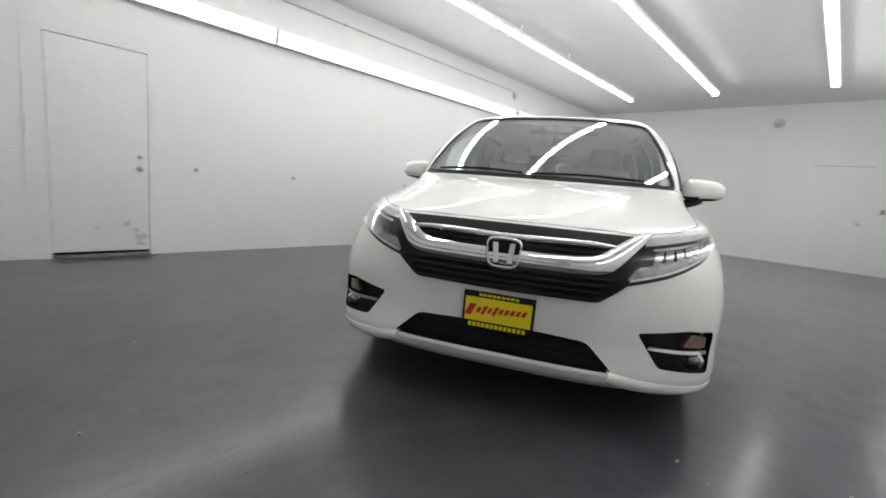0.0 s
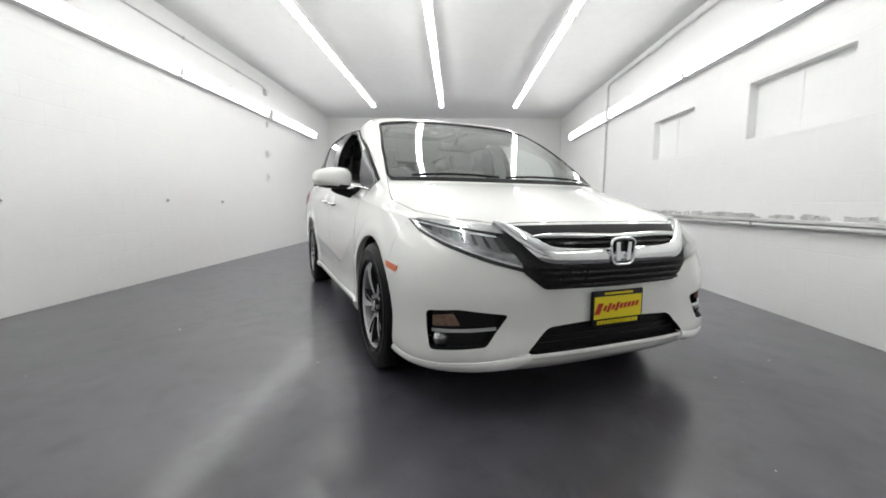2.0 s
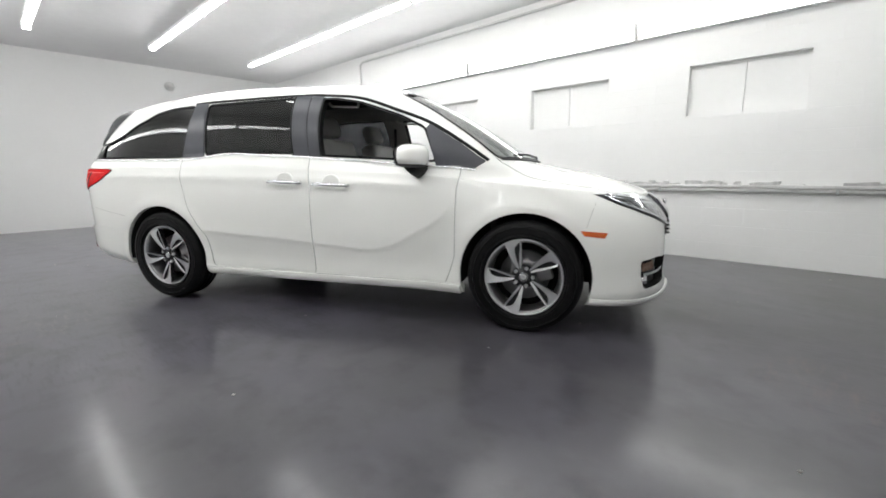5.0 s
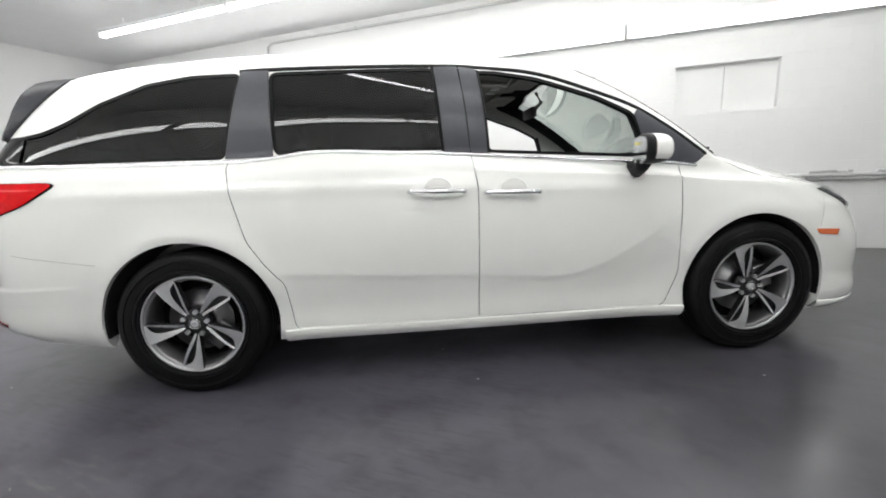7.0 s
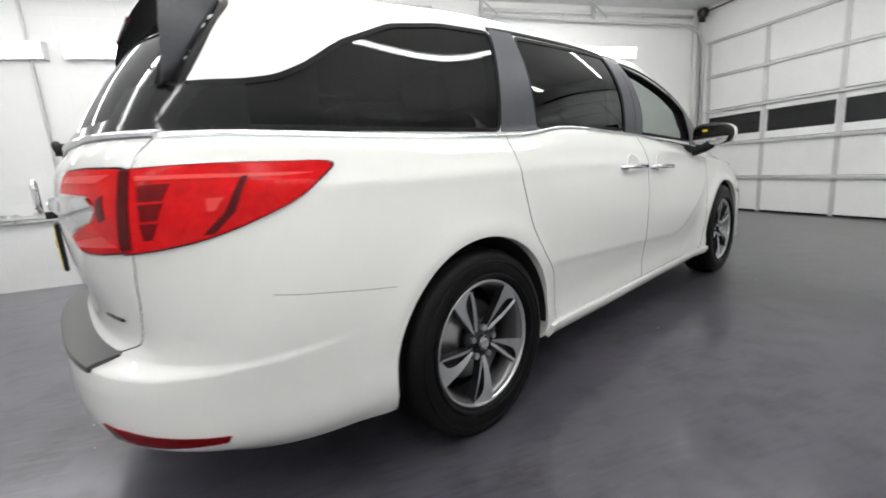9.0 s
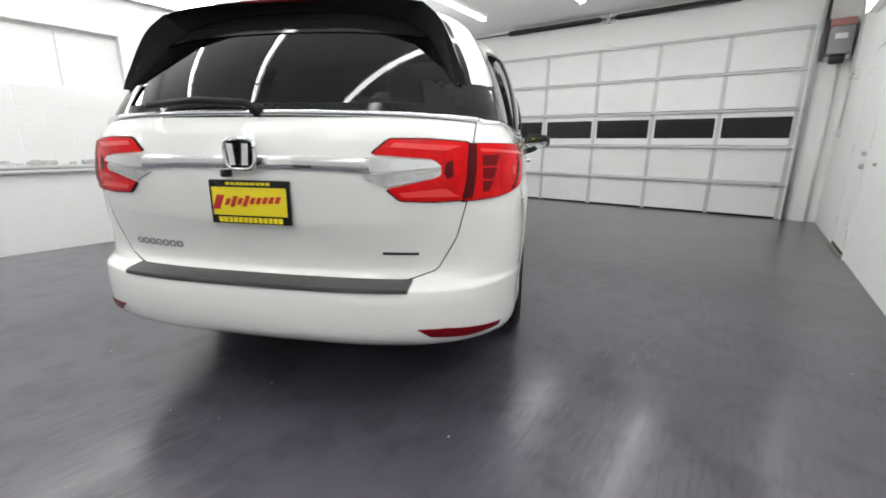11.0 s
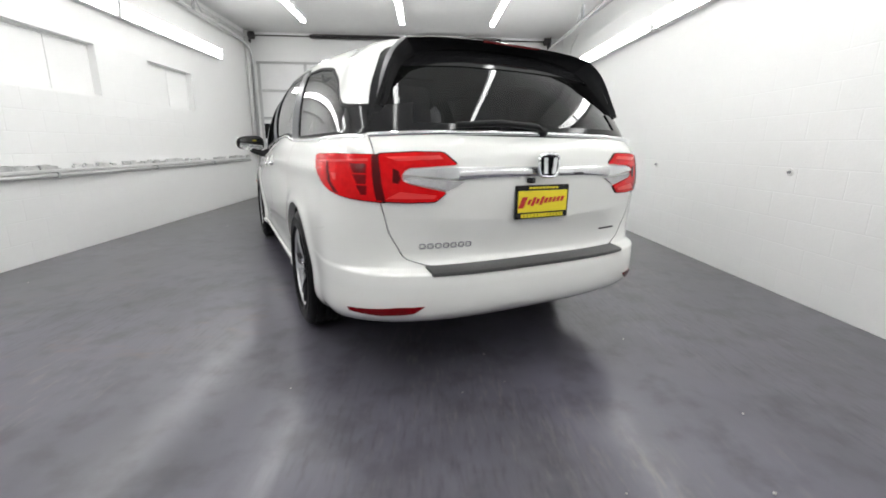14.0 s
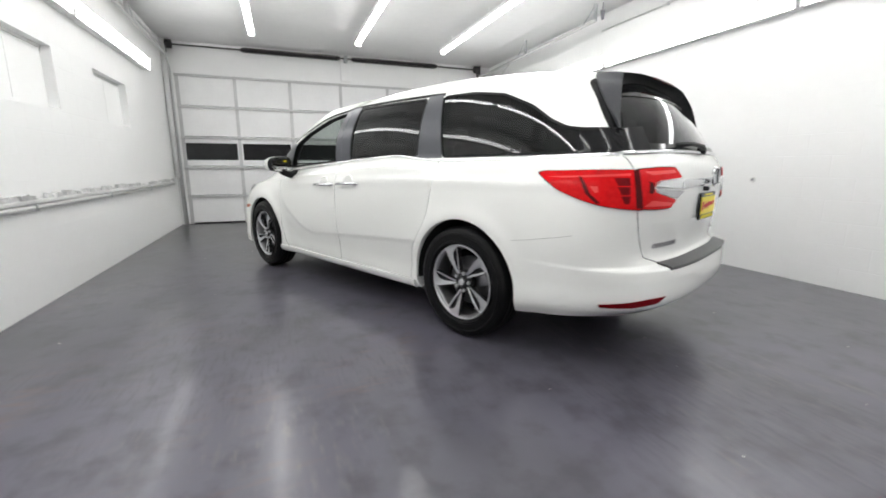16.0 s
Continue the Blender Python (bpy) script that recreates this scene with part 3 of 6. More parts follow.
for k in range(190):
    x = rnd.uniform(-6.7, 4.7)
    vs = add_box(bm, (x, -rnd.uniform(0.04, 0.068), 0.032), (x + rnd.uniform(0.02, 0.16), -rnd.uniform(0.006, 0.03), 0.032 + rnd.uniform(0.008, 0.045)))
    for v in vs:
        v.co += Vector((rnd.uniform(-0.015, 0.015), rnd.uniform(-0.004, 0.004), rnd.uniform(-0.006, 0.010) if v.co.z > 0.035 else 0))
bits = tagged(mesh_ob("tape_scraps", bm, TAPE), "crumpled white and grey tape scraps lying on the wall ledge", "scraps", kind="stuff")
bits.location = (0, YP, 0.835)

# white board leaning in the far corner
bd = thing("leaning_board", "small white board leaning against the end wall", "board", m=pose(XB + 0.16, -3.20, 0.0, 0, -11, 0))
part("panel", box((-0.012, -0.235, 0.0), (0.008, 0.245, 0.66), 0.003), DOORW, bd)

# pull boxes and anchors on the wall with the door
for x, z in ((2.08, 0.96), (0.89, 0.955), (-1.12, 0.975), (-2.40, 0.96)):
    a = thing("wall_anchor", "small dark metal anchor plate on the white wall", "wall anchor", "wall anchors", pose(x, YM, z))
    part("plate", cyl((0, 0, 0), (0, 0.006, 0), 0.030, 14), PIPE, a)
    part("ring", cyl((0, 0.006, 0.004), (0, 0.024, 0.002), 0.012, 10), GREYBOX, a)
# round vent high on the end wall
v = thing("wall_vent", "small round white vent high on the end wall", "vent", m=pose(XB, 0.71, 3.0))
part("ring", cyl((0, 0, 0), (0.03, 0, 0), 0.10, 24), PIPE, v, "", True)
part("hood", cyl((0.03, 0, 0), (0.06, 0, 0), 0.05, 16), PIPE, v, "", True)
# dark cable drooping beside a wall lamp
hk = thing("ceiling_hook", "dark hanging connector under the ceiling", "hook", m=pose(1.05, -3.12, ZC))
part("cord", cyl((0, 0, 0), (0, 0, -0.10), 0.010, 8), GREYBOX, hk)
part("body", cyl((0, 0, -0.10), (0, 0, -0.22), 0.035, 12, 0.018), GREYBOX, hk, "", True)

# crumbs on the floor
rnd = random.Random(3)
bm = bmesh.new()
for k in range(70):
    x, y, r = rnd.uniform(-7.0, 4.9), rnd.uniform(-3.2, 3.0), rnd.uniform(0.002, 0.008) * rnd.uniform(0.6, 1.0)
    g = bmesh.ops.create_icosphere(bm, subdivisions=1, radius=r)
    for w in g["verts"]:
        w.co = Vector((x + w.co.x * rnd.uniform(0.7, 1.6), y + w.co.y * rnd.uniform(0.7, 1.6), 0.001 + max(0, w.co.z + r * 0.5) * 0.7))
tagged(mesh_ob("floor_crumbs", bm, DIRT), "small pale crumbs and chips scattered on the dark floor", "debris", kind="stuff")

# ---- the car ----
YAW = 25.06
CAR = thing("minivan", "pearl white minivan with dark tinted rear glass, parked on the floor", "car", m=pose(0, 0, 0, 0, 0, YAW))


def along(points, x):
    """Smooth value at x through points (x, value) given from front to rear."""
    ps = sorted(points)
    xs, ys = np.array([p[0] for p in ps]), np.array([p[1] for p in ps])
    m = np.gradient(ys, xs)
    i = np.clip(np.searchsorted(xs, x) - 1, 0, len(xs) - 2)
    h = xs[i + 1] - xs[i]
    t = np.clip((x - xs[i]) / h, 0, 1)
    return (2 * t**3 - 3 * t**2 + 1) * ys[i] + (t**3 - 2 * t**2 + t) * h * m[i] + (3 * t**2 - 2 * t**3) * ys[i + 1] + (t**3 - t**2) * h * m[i + 1]


NF, NS, NR = 34, 128, 32


def ring(xf, lf, nf, wf, wm, wr, lr, nr, xr, zs):
    """Half of one outline round the car, from the front's middle to the rear's: rounded nose, gently bowed side, rounded tail."""
    xa, xb = xf - lf, xr + lr
    p = np.linspace(0, math.pi / 2, NF, endpoint=False)
    x1, y1 = xa + lf * np.cos(p) ** (2 / nf), wf * np.sin(p) ** (2 / nf)
    x2 = np.linspace(xa, xb, NS)
    u = (x2 - xa) / (xb - xa)
    y2 = wf * (1 - u) + wr * u + 4 * u * (1 - u) * (wm - (wf + wr) / 2)
    p = np.linspace(math.pi / 2, 0, NR + 1)[1:]
    x3, y3 = xb - lr * np.cos(p) ** (2 / nr), wr * np.sin(p) ** (2 / nr)
    x, y = np.concatenate([x1, x2, x3]), np.concatenate([y1, y2, y3])
    y[0] = y[-1] = 0.0
    return np.stack([x, y, along(zs, x)], 1)


RINGS = []
RINGS.append(ring(2.36, 0.58, 3.1, 0.925, 0.935, 0.915, 0.52, 2.9, -2.58, [(2.36, 0.215), (1.9, 0.215), (1.0, 0.24), (-1.0, 0.245), (-1.9, 0.266), (-2.1, 0.292), (-2.3, 0.318), (-2.58, 0.345)]))
RINGS.append(ring(2.415, 0.565, 3.1, 0.960, 0.955, 0.946, 0.52, 2.9, -2.620, [(2.415, 0.26), (1.9, 0.265), (1.0, 0.285), (-1.0, 0.29), (-1.9, 0.320), (-2.1, 0.342), (-2.3, 0.362), (-2.62, 0.384)]))
RINGS.append(ring(2.41, 0.56, 3.1, 0.965, 0.958, 0.958, 0.52, 2.9, -2.640, [(2.41, 0.42), (1.0, 0.42), (-1.0, 0.43), (-2.640, 0.53)]))
RINGS.append(ring(2.41, 0.58, 3.0, 0.972, 0.978, 0.970, 0.48, 2.9, -2.610, [(2.41, 0.60), (1.0, 0.62), (-1.0, 0.64), (-2.610, 0.67)]))
RINGS.append(ring(2.395, 0.645, 2.7, 0.960, 0.985, 0.966, 0.48, 2.8, -2.630, [(2.395, 0.75), (1.0, 0.81), (-1.0, 0.84), (-2.65, 0.84)]))
RINGS.append(ring(2.335, 0.775, 2.4, 0.930, 0.970, 0.942, 0.46, 2.8, -2.640, [(2.335, 0.865), (1.9, 0.905), (1.0, 0.97), (-1.0, 1.03), (-2.64, 1.02)]))
RINGS.append(ring(2.02, 0.88, 2.5, 0.903, 0.931, 0.898, 0.44, 2.8, -2.615, [(2.02, 1.00), (1.6, 1.00), (1.05, 1.025), (-0.07, 1.125), (-0.85, 1.165), (-1.25, 1.14), (-2.2, 1.15), (-2.61, 1.145)]))
RINGS.append(ring(1.50, 0.42, 3.0, 0.884, 0.906, 0.868, 0.42, 2.8, -2.585, [(1.50, 1.105), (1.2, 1.09), (1.03, 1.07), (-0.07, 1.165), (-0.85, 1.205), (-1.25, 1.175), (-2.2, 1.185), (-2.58, 1.19)]))
RINGS.append(ring(0.52, 0.45, 4.2, 0.735, 0.768, 0.70, 0.38, 2.8, -2.22, [(0.52, 1.665), (0.1, 1.615), (-0.3, 1.635), (-1.2, 1.64), (-2.0, 1.60), (-2.22, 1.655)]))
RINGS.append(ring(0.34, 0.50, 3.4, 0.56, 0.60, 0.52, 0.42, 2.6, -2.08, [(0.34, 1.70), (-0.2, 1.715), (-1.0, 1.73), (-1.7, 1.71), (-2.08, 1.69)]))
RINGS.append(ring(0.16, 0.50, 2.5, 0.22, 0.25, 0.22, 0.40, 2.5, -1.95, [(0.16, 1.725), (-0.3, 1.75), (-0.9, 1.762), (-1.5, 1.75), (-1.95, 1.72)]))
RINGS.append(ring(0.05, 0.50, 2.5, 0.0, 0.0, 0.0, 0.40, 2.5, -1.90, [(0.05, 1.735), (-0.3, 1.754), (-0.9, 1.766), (-1.5, 1.755), (-1.90, 1.727)]))
SHARP = {7}
STEPS = [4, 8, 22, 20, 10, 10, 9, 22, 6, 6, 4]


def loft(rings, steps, sharp):
    R = np.array(rings)
    rows = []
    for k, n in enumerate(steps):
        p0, p1 = R[k], R[k + 1]
        d = p1 - p0
        before = R[k] - R[k - 1] if k else d
        after = R[k + 2] - R[k + 1] if k + 2 < len(R) else d
        l0, l1, l2 = (np.maximum(np.linalg.norm(a, axis=1, keepdims=True), 1e-6) for a in (before, d, after))
        m0 = d if k in sharp or not k else (before / l0 * l1 + d / l1 * l0) / (l0 + l1) * l1
        m1 = d if k + 1 in sharp or k + 2 >= len(R) else (d / l1 * l2 + after / l2 * l1) / (l1 + l2) * l1
        if k == 7:
            m1 = (m1 + d) / 2
            m0 = 2 * d - m1
        for i in range(n):
            t = i / n
            rows.append((2 * t**3 - 3 * t**2 + 1) * p0 + (t**3 - 2 * t**2 + t) * m0 + (3 * t**2 - 2 * t**3) * p1 + (t**3 - t**2) * m1)
    rows.append(R[-1])
    return np.array(rows)


def smoothstep(a, b, x):
    t = np.clip((x - a) / (b - a), 0, 1)
    return t * t * (3 - 2 * t)


HALF = loft(RINGS, STEPS, SHARP)
BASE = HALF.copy()
X, Y, Z = HALF[..., 0].copy(), HALF[..., 1].copy(), HALF[..., 2].copy()
side = smoothstep(1.95, 1.75, X) * smoothstep(-2.45, -2.15, X) * smoothstep(0.5, 0.8, Y)
# sharp crease along the doors that swoops up to the front arch; the panel below it turns under
line = along([(1.30, 1.05), (1.05, 0.86), (0.97, 0.77), (0.76, 0.63), (0.60, 0.548), (0.45, 0.512), (0.20, 0.522), (-0.05, 0.54), (-0.6, 0.575), (-1.03, 0.602), (-1.4, 0.63)], X)
under = np.clip((line - Z) / 0.20, 0, 1) * smoothstep(1.12, 0.86, X) * smoothstep(-1.16, -0.98, X)
Y -= 0.012 * side * under
Y += 0.004 * side * np.where(Z >= line, np.exp(-(Z - line) / 0.06), np.clip(1 - (line - Z) / 0.03, 0, 1)) * smoothstep(1.12, 0.86, X) * smoothstep(-1.16, -0.98, X)
# flared arches
for xc in (1.5, -1.5):
    r = np.hypot(X - xc, Z - 0.365)
    Y += 0.014 * side * np.exp(-(((r - 0.45) / 0.06) ** 2)) * smoothstep(0.2, 0.3, Z)
# shoulder crease
sh = along([(2.0, 0.86), (1.0, 0.93), (0, 0.995), (-1.0, 1.02), (-2.4, 1.03)], X)
Y += 0.008 * side * smoothstep(1.0, 0.6, X) * np.exp(-(((Z - sh) / 0.035) ** 2))
# the tailgate's lower panel turns under along a soft crease below the plate
turn = np.clip((0.80 + 0.05 * np.abs(Y) - Z) / 0.17, 0, 1) * smoothstep(0.60, 0.64, Z) * smoothstep(-2.36, -2.52, X) * smoothstep(0.80, 0.66, np.abs(Y))
X += 0.014 * turn
# ledge of the rear bumper, running round the corners to the arches
low = smoothstep(0.606, 0.590, Z) * smoothstep(0.24, 0.42, Z) * smoothstep(-1.90, -2.20, X)
tail = smoothstep(-2.30, -2.58, X)
X -= 0.062 * low * tail
Y += 0.004 * low * (1 - tail) * smoothstep(0.3, 0.5, Y)
HALF = np.stack([X, Y, Z], 2)
# relax the hood into one calm surface
row = np.arange(HALF.shape[0])[:, None]
r5 = sum(STEPS[:5])
calm = smoothstep(r5 + 1, r5 + 6, row) * smoothstep(r5 + 18, r5 + 14, row) * smoothstep(1.0, 1.25, HALF[..., 0])
for _ in range(60):
    mean = HALF.copy()
    ext = np.concatenate([HALF[:, 1:2] * [1, -1, 1], HALF, HALF[:, -2:-1] * [1, -1, 1]], 1)
    mean[1:-1] = (HALF[:-2] + HALF[2:] + ext[1:-1, :-2] + ext[1:-1, 2:]) / 4
    HALF += (mean - HALF) * 0.6 * calm[..., None]
from mathutils.bvhtree import BVHTree
from mathutils.geometry import barycentric_transform

NV, NU = HALF.shape[:2]
LOOP = np.concatenate([HALF, (HALF * [1, -1, 1])[:, ::-1][:, 1:-1]], 1)
COLS = LOOP.shape[1]


def skin(G, flip=False, tag=0):
    """Vertices and faces of a sheet closed round the car."""
    nv, nu = G.shape[:2]
    faces = []
    for j in range(nv - 1):
        for i in range(nu):
            a, b, c, d = j * nu + i, j * nu + (i + 1) % nu, (j + 1) * nu + (i + 1) % nu, (j + 1) * nu + i
            faces.append((a, d, c, b) if flip else (a, b, c, d))
    return G.reshape(-1, 3), faces


verts, faces = skin(LOOP)
me = bpy.data.meshes.new("outer")
me.from_pydata(verts.tolist(), [], faces)
bm = bmesh.new()
bm.from_mesh(me)
bmesh.ops.remove_doubles(bm, verts=bm.verts, dist=2e-4)
bmesh.ops.dissolve_degenerate(bm, edges=bm.edges, dist=1e-5)
bmesh.ops.recalc_face_normals(bm, faces=bm.faces)
probe = max(bm.faces, key=lambda f: f.calc_center_median().z)
if probe.normal.z < 0:
    bmesh.ops.reverse_faces(bm, faces=bm.faces)
bm.normal_update()
bmesh.ops.triangulate(bm, faces=[f for f in bm.faces if len(f.verts) > 3])
bm.normal_update()
bm.verts.ensure_lookup_table()
bm.faces.ensure_lookup_table()
OUT_CO = [v.co.copy() for v in bm.verts]
OUT_NO = [v.normal.copy() for v in bm.verts]
OUT_TRI = [[v.index for v in f.verts] for f in bm.faces]
OUT = BVHTree.FromPolygons(OUT_CO, OUT_TRI)
bm.free()


def skin_normal(p):
    """The smooth outward normal of the body nearest to p, and the distance."""
    co, n, i, d = OUT.find_nearest(p)
    a, b, c = OUT_TRI[i]
    m = barycentric_transform(co, OUT_CO[a], OUT_CO[b], OUT_CO[c], OUT_NO[a], OUT_NO[b], OUT_NO[c])
    return m.normalized(), d, n


def rounded(pts, r=0.02, n=4):
    """A polygon with its corners rounded."""
    out = []
    ps = [Vector((p[0], p[1])) for p in pts]
    for i, p in enumerate(ps):
        a, b = ps[i - 1] - p, ps[(i + 1) % len(ps)] - p
        d = min(r, a.length * 0.45, b.length * 0.45)
        p0, p1 = p + a.normalized() * d, p + b.normalized() * d
        for k in range(n + 1):
            t = k / n
            out.append(p0 * (1 - t) ** 2 + p * 2 * t * (1 - t) + p1 * t * t)
    return out


def space(axis, q, depth):
    """From a flat outline to space: 'y' takes (x, z), 'x' takes (y, z), 'z' takes (x, y)."""
    if axis == "y":
        return Vector((q[0], depth, q[1]))
    if axis == "x":
        return Vector((depth, q[0], q[1]))
    return Vector((q[0], q[1], depth))


def add_prism(bm, poly, axis, lo, hi, hole=None, tag=2):
    a = [bm.verts.new(space(axis, q, lo)) for q in poly]
    b = [bm.verts.new(space(axis, q, hi)) for q in poly]
    n = len(poly)
    if hole is None:
        fs = [bm.faces.new(a), bm.faces.new(b[::-1])]
        loops = [(a, b)]
    else:
        c = [bm.verts.new(space(axis, q, lo)) for q in hole]
        d = [bm.verts.new(space(axis, q, hi)) for q in hole]
        fs = []
        for k in range(n):
            fs.append(bm.faces.new((a[k], a[(k + 1) % n], c[(k + 1) % n], c[k])))
            fs.append(bm.faces.new((b[k], d[k], d[(k + 1) % n], b[(k + 1) % n])))
        loops = [(a, b), (d, c)]
    for p, q in loops:
        for k in range(n):
            fs.append(bm.faces.new((p[k], q[k], q[(k + 1) % n], p[(k + 1) % n])))
    for f in fs:
        f.material_index = tag
    bmesh.ops.recalc_face_normals(bm, faces=fs)


def groove(poly, w):
    """Inner and outer outline of a line of width w along a closed outline."""
    ps = [Vector(p) for p in poly]
    area = sum(a.x * b.y - b.x * a.y for a, b in zip(ps, ps[1:] + ps[:1]))
    s = 1 if area > 0 else -1
    inner, outer = [], []
    for i, p in enumerate(ps):
        d = (ps[(i + 1) % len(ps)] - ps[i - 1]).normalized()
        nrm = Vector((d.y, -d.x)) * s
        inner.append(p - nrm * w / 2)
        outer.append(p + nrm * w / 2)
    return outer, inner


QGLASS = rounded([(-2.40, 1.195), (-1.275, 1.185), (-1.19, 1.585), (-1.44, 1.585), (-1.66, 1.555), (-1.88, 1.465), (-2.03, 1.372), (-2.13, 1.328), (-2.22, 1.312), (-2.40, 1.308)], 0.03)
SGLASS = rounded([(-1.025, 1.195), (-0.82, 1.212), (-0.20, 1.19), (-0.23, 1.592), (-1.035, 1.585)], 0.03)
FGLASS = rounded([(0.03, 1.17), (0.90, 1.115), (0.815, 1.335), (0.63, 1.425), (0.31, 1.535), (0.10, 1.575), (0.0, 1.578)], 0.03)
WSCREEN = rounded([(-0.81, 1.125), (0.81, 1.125), (0.762, 1.36), (0.672, 1.595), (0.36, 1.635), (0, 1.642), (-0.36, 1.635), (-0.672, 1.595), (-0.762, 1.36)], 0.04)
RGLASS = rounded([(-0.765, 1.212), (0.765, 1.212), (0.70, 1.40), (0.60, 1.58), (0, 1.60), (-0.60, 1.58), (-0.70, 1.40)], 0.05)
INTAKE = rounded([(-0.50, 0.306), (0.50, 0.306), (0.38, 0.42), (0.2, 0.43), (-0.2, 0.43), (-0.38, 0.42)], 0.03)
DOORS = rounded([(1.075, 1.064), (1.055, 0.91), (1.045, 0.48), (0.98, 0.30), (-1.0, 0.305), (-1.03, 0.55), (-1.11, 0.65), (-1.19, 0.78), (-1.24, 0.99), (-1.262, 1.157), (-1.05, 1.170), (-0.82, 1.193), (-0.44, 1.176), (-0.06, 1.153), (0.43, 1.113)], 0.03)
GATE = rounded([(0.79, 1.184), (0.785, 1.05), (0.775, 0.91), (0.74, 0.77), (0.67, 0.645), (0.57, 0.612), (-0.57, 0.612), (-0.67, 0.645), (-0.74, 0.77), (-0.775, 0.91), (-0.785, 1.05), (-0.79, 1.184), (-0.5, 1.197), (0, 1.203), (0.5, 1.197)], 0.02)
HOOD = rounded([(2.312, 0.0), (2.292, 0.30), (2.232, 0.55), (2.10, 0.72), (1.90, 0.835), (1.55, 0.86), (1.22, 0.80), (1.36, 0.50), (1.44, 0.0), (1.36, -0.50), (1.22, -0.80), (1.55, -0.86), (1.90, -0.835), (2.10, -0.72), (2.232, -0.55), (2.292, -0.30)], 0.06)
FOG = rounded([(0.893, 0.500), (0.78, 0.512), (0.573, 0.487), (0.672, 0.348), (0.885, 0.325)], 0.018)


def build_shell():
    """The body as one thick shell, then its openings and shut lines cut into it."""
    plain = np.concatenate([BASE, (BASE * [1, -1, 1])[:, ::-1][:, 1:-1]], 1)
    inner = plain[::3, ::2].copy()
    if (NV - 1) % 3:
        inner = np.concatenate([inner, LOOP[-1:, ::2]], 0)
    for j in range(inner.shape[0]):
        for i in range(inner.shape[1]):
            n, _, _ = skin_normal(Vector(inner[j, i]))
            inner[j, i] -= np.array(n) * 0.055
    inner[-1, :, 1] = 0
    inner[-1, :, 2] = np.minimum(inner[-1, :, 2], LOOP[-1, ::2, 2] - 0.03)
    v1, f1 = skin(LOOP)
    v2, f2 = skin(inner, True)
    o = len(v1)
    faces = f1 + [tuple(o + k for k in f) for f in f2]
    mats = [0] * len(f1) + [1] * len(f2)
    nu2 = inner.shape[1]
    near = [min(range(nu2), key=lambda j: min(abs(j * 2 - i), COLS - abs(j * 2 - i))) for i in range(COLS)]
    for i in range(COLS):
        a, b = i, (i + 1) % COLS
        p, q = o + near[a], o + near[b]
        faces.append((a, p, b) if p == q else (a, p, q, b))
        mats.append(0)
    me = bpy.data.meshes.new("shell")
    me.from_pydata(np.concatenate([v1, v2]).tolist(), [], faces)
    for p, m in zip(me.polygons, mats):
        p.material_index = m
    bm = bmesh.new()
    bm.from_mesh(me)
    bmesh.ops.remove_doubles(bm, verts=bm.verts, dist=2e-4)
    bmesh.ops.dissolve_degenerate(bm, edges=bm.edges, dist=1e-5)
    bmesh.ops.recalc_face_normals(bm, faces=bm.faces)
    top = max(bm.faces, key=lambda f: f.calc_center_median().z)
    if top.normal.z < 0:
        bmesh.ops.reverse_faces(bm, faces=bm.faces)
    bm.to_mesh(me)
    bm.free()
    return me


def cut(me, cutter_bm, how="DIFFERENCE"):
    """me with the solids of cutter_bm taken away, or what lies inside them."""
    cm = bpy.data.meshes.new("cutter")
    cutter_bm.to_mesh(cm)
    cutter_bm.free()
    for m in (PAINT, HEADLINER, BLACKGAP):
        cm.materials.append(m)
    a, b = new("work", me), new("cutter", cm)
    mod = a.modifiers.new("cut", "BOOLEAN")
    mod.operation, mod.solver, mod.object = how, "MANIFOLD", b
    bpy.context.view_layer.update()
    dg = bpy.context.evaluated_depsgraph_get()
    res = bpy.data.meshes.new_from_object(a.evaluated_get(dg))
    for ob in (a, b):
        bpy.data.objects.remove(ob)
    return res


shell = build_shell()
shell.materials.append(PAINT)
shell.materials.append(HEADLINER)
shell.materials.append(BLACKGAP)
c = bmesh.new()
for s in (1, -1):
    lo, hi = (0.3, 1.3) if s > 0 else (-1.3, -0.3)
    for poly in (QGLASS, SGLASS, FGLASS):
        add_prism(c, poly, "y", lo, hi)
    for x in (1.5, -1.5):
        lo2, hi2 = (0.55, 1.3) if s > 0 else (-1.3, -0.55)
        ark = [(x + (0.426 if x < 0 else 0.418) * math.cos(a), 0.372 + (0.418 if x < 0 else 0.412) * math.sin(a)) for a in np.linspace(-0.9, math.pi + 0.9, 60)]
        add_prism(c, ark, "y", lo2, hi2, None, 0)
shell = cut(shell, c)
c = bmesh.new()
for s in (1, -1):
    add_prism(c, [(s * p[0], p[1]) for p in FOG], "x", 1.9, 3.0)
add_prism(c, WSCREEN, "x", 0.2, 2.6)
add_prism(c, RGLASS, "x", -3.0, -1.75)
add_prism(c, INTAKE, "x", 2.0, 3.0)
shell = cut(shell, c)
def panel_solids(which):
    """The solids round the doors, the gate and the hood: 0 outside the shut lines, 1 inside them."""
    # cut faces take the black of tag 2: gap shade put into colour
    c = bmesh.new()
    for s in (1, -1):
        lo, hi = (0.6, 1.3) if s > 0 else (-1.3, -0.6)
        add_prism(c, groove(DOORS, 0.0034)[which], "y", lo, hi)
    add_prism(c, groove(GATE, 0.004)[which], "x", -3.2, -2.2)
    add_prism(c, groove(HOOD, 0.0032)[which], "z", 0.80, 1.4)
    return c


panels = cut(shell.copy(), panel_solids(1), "INTERSECT")
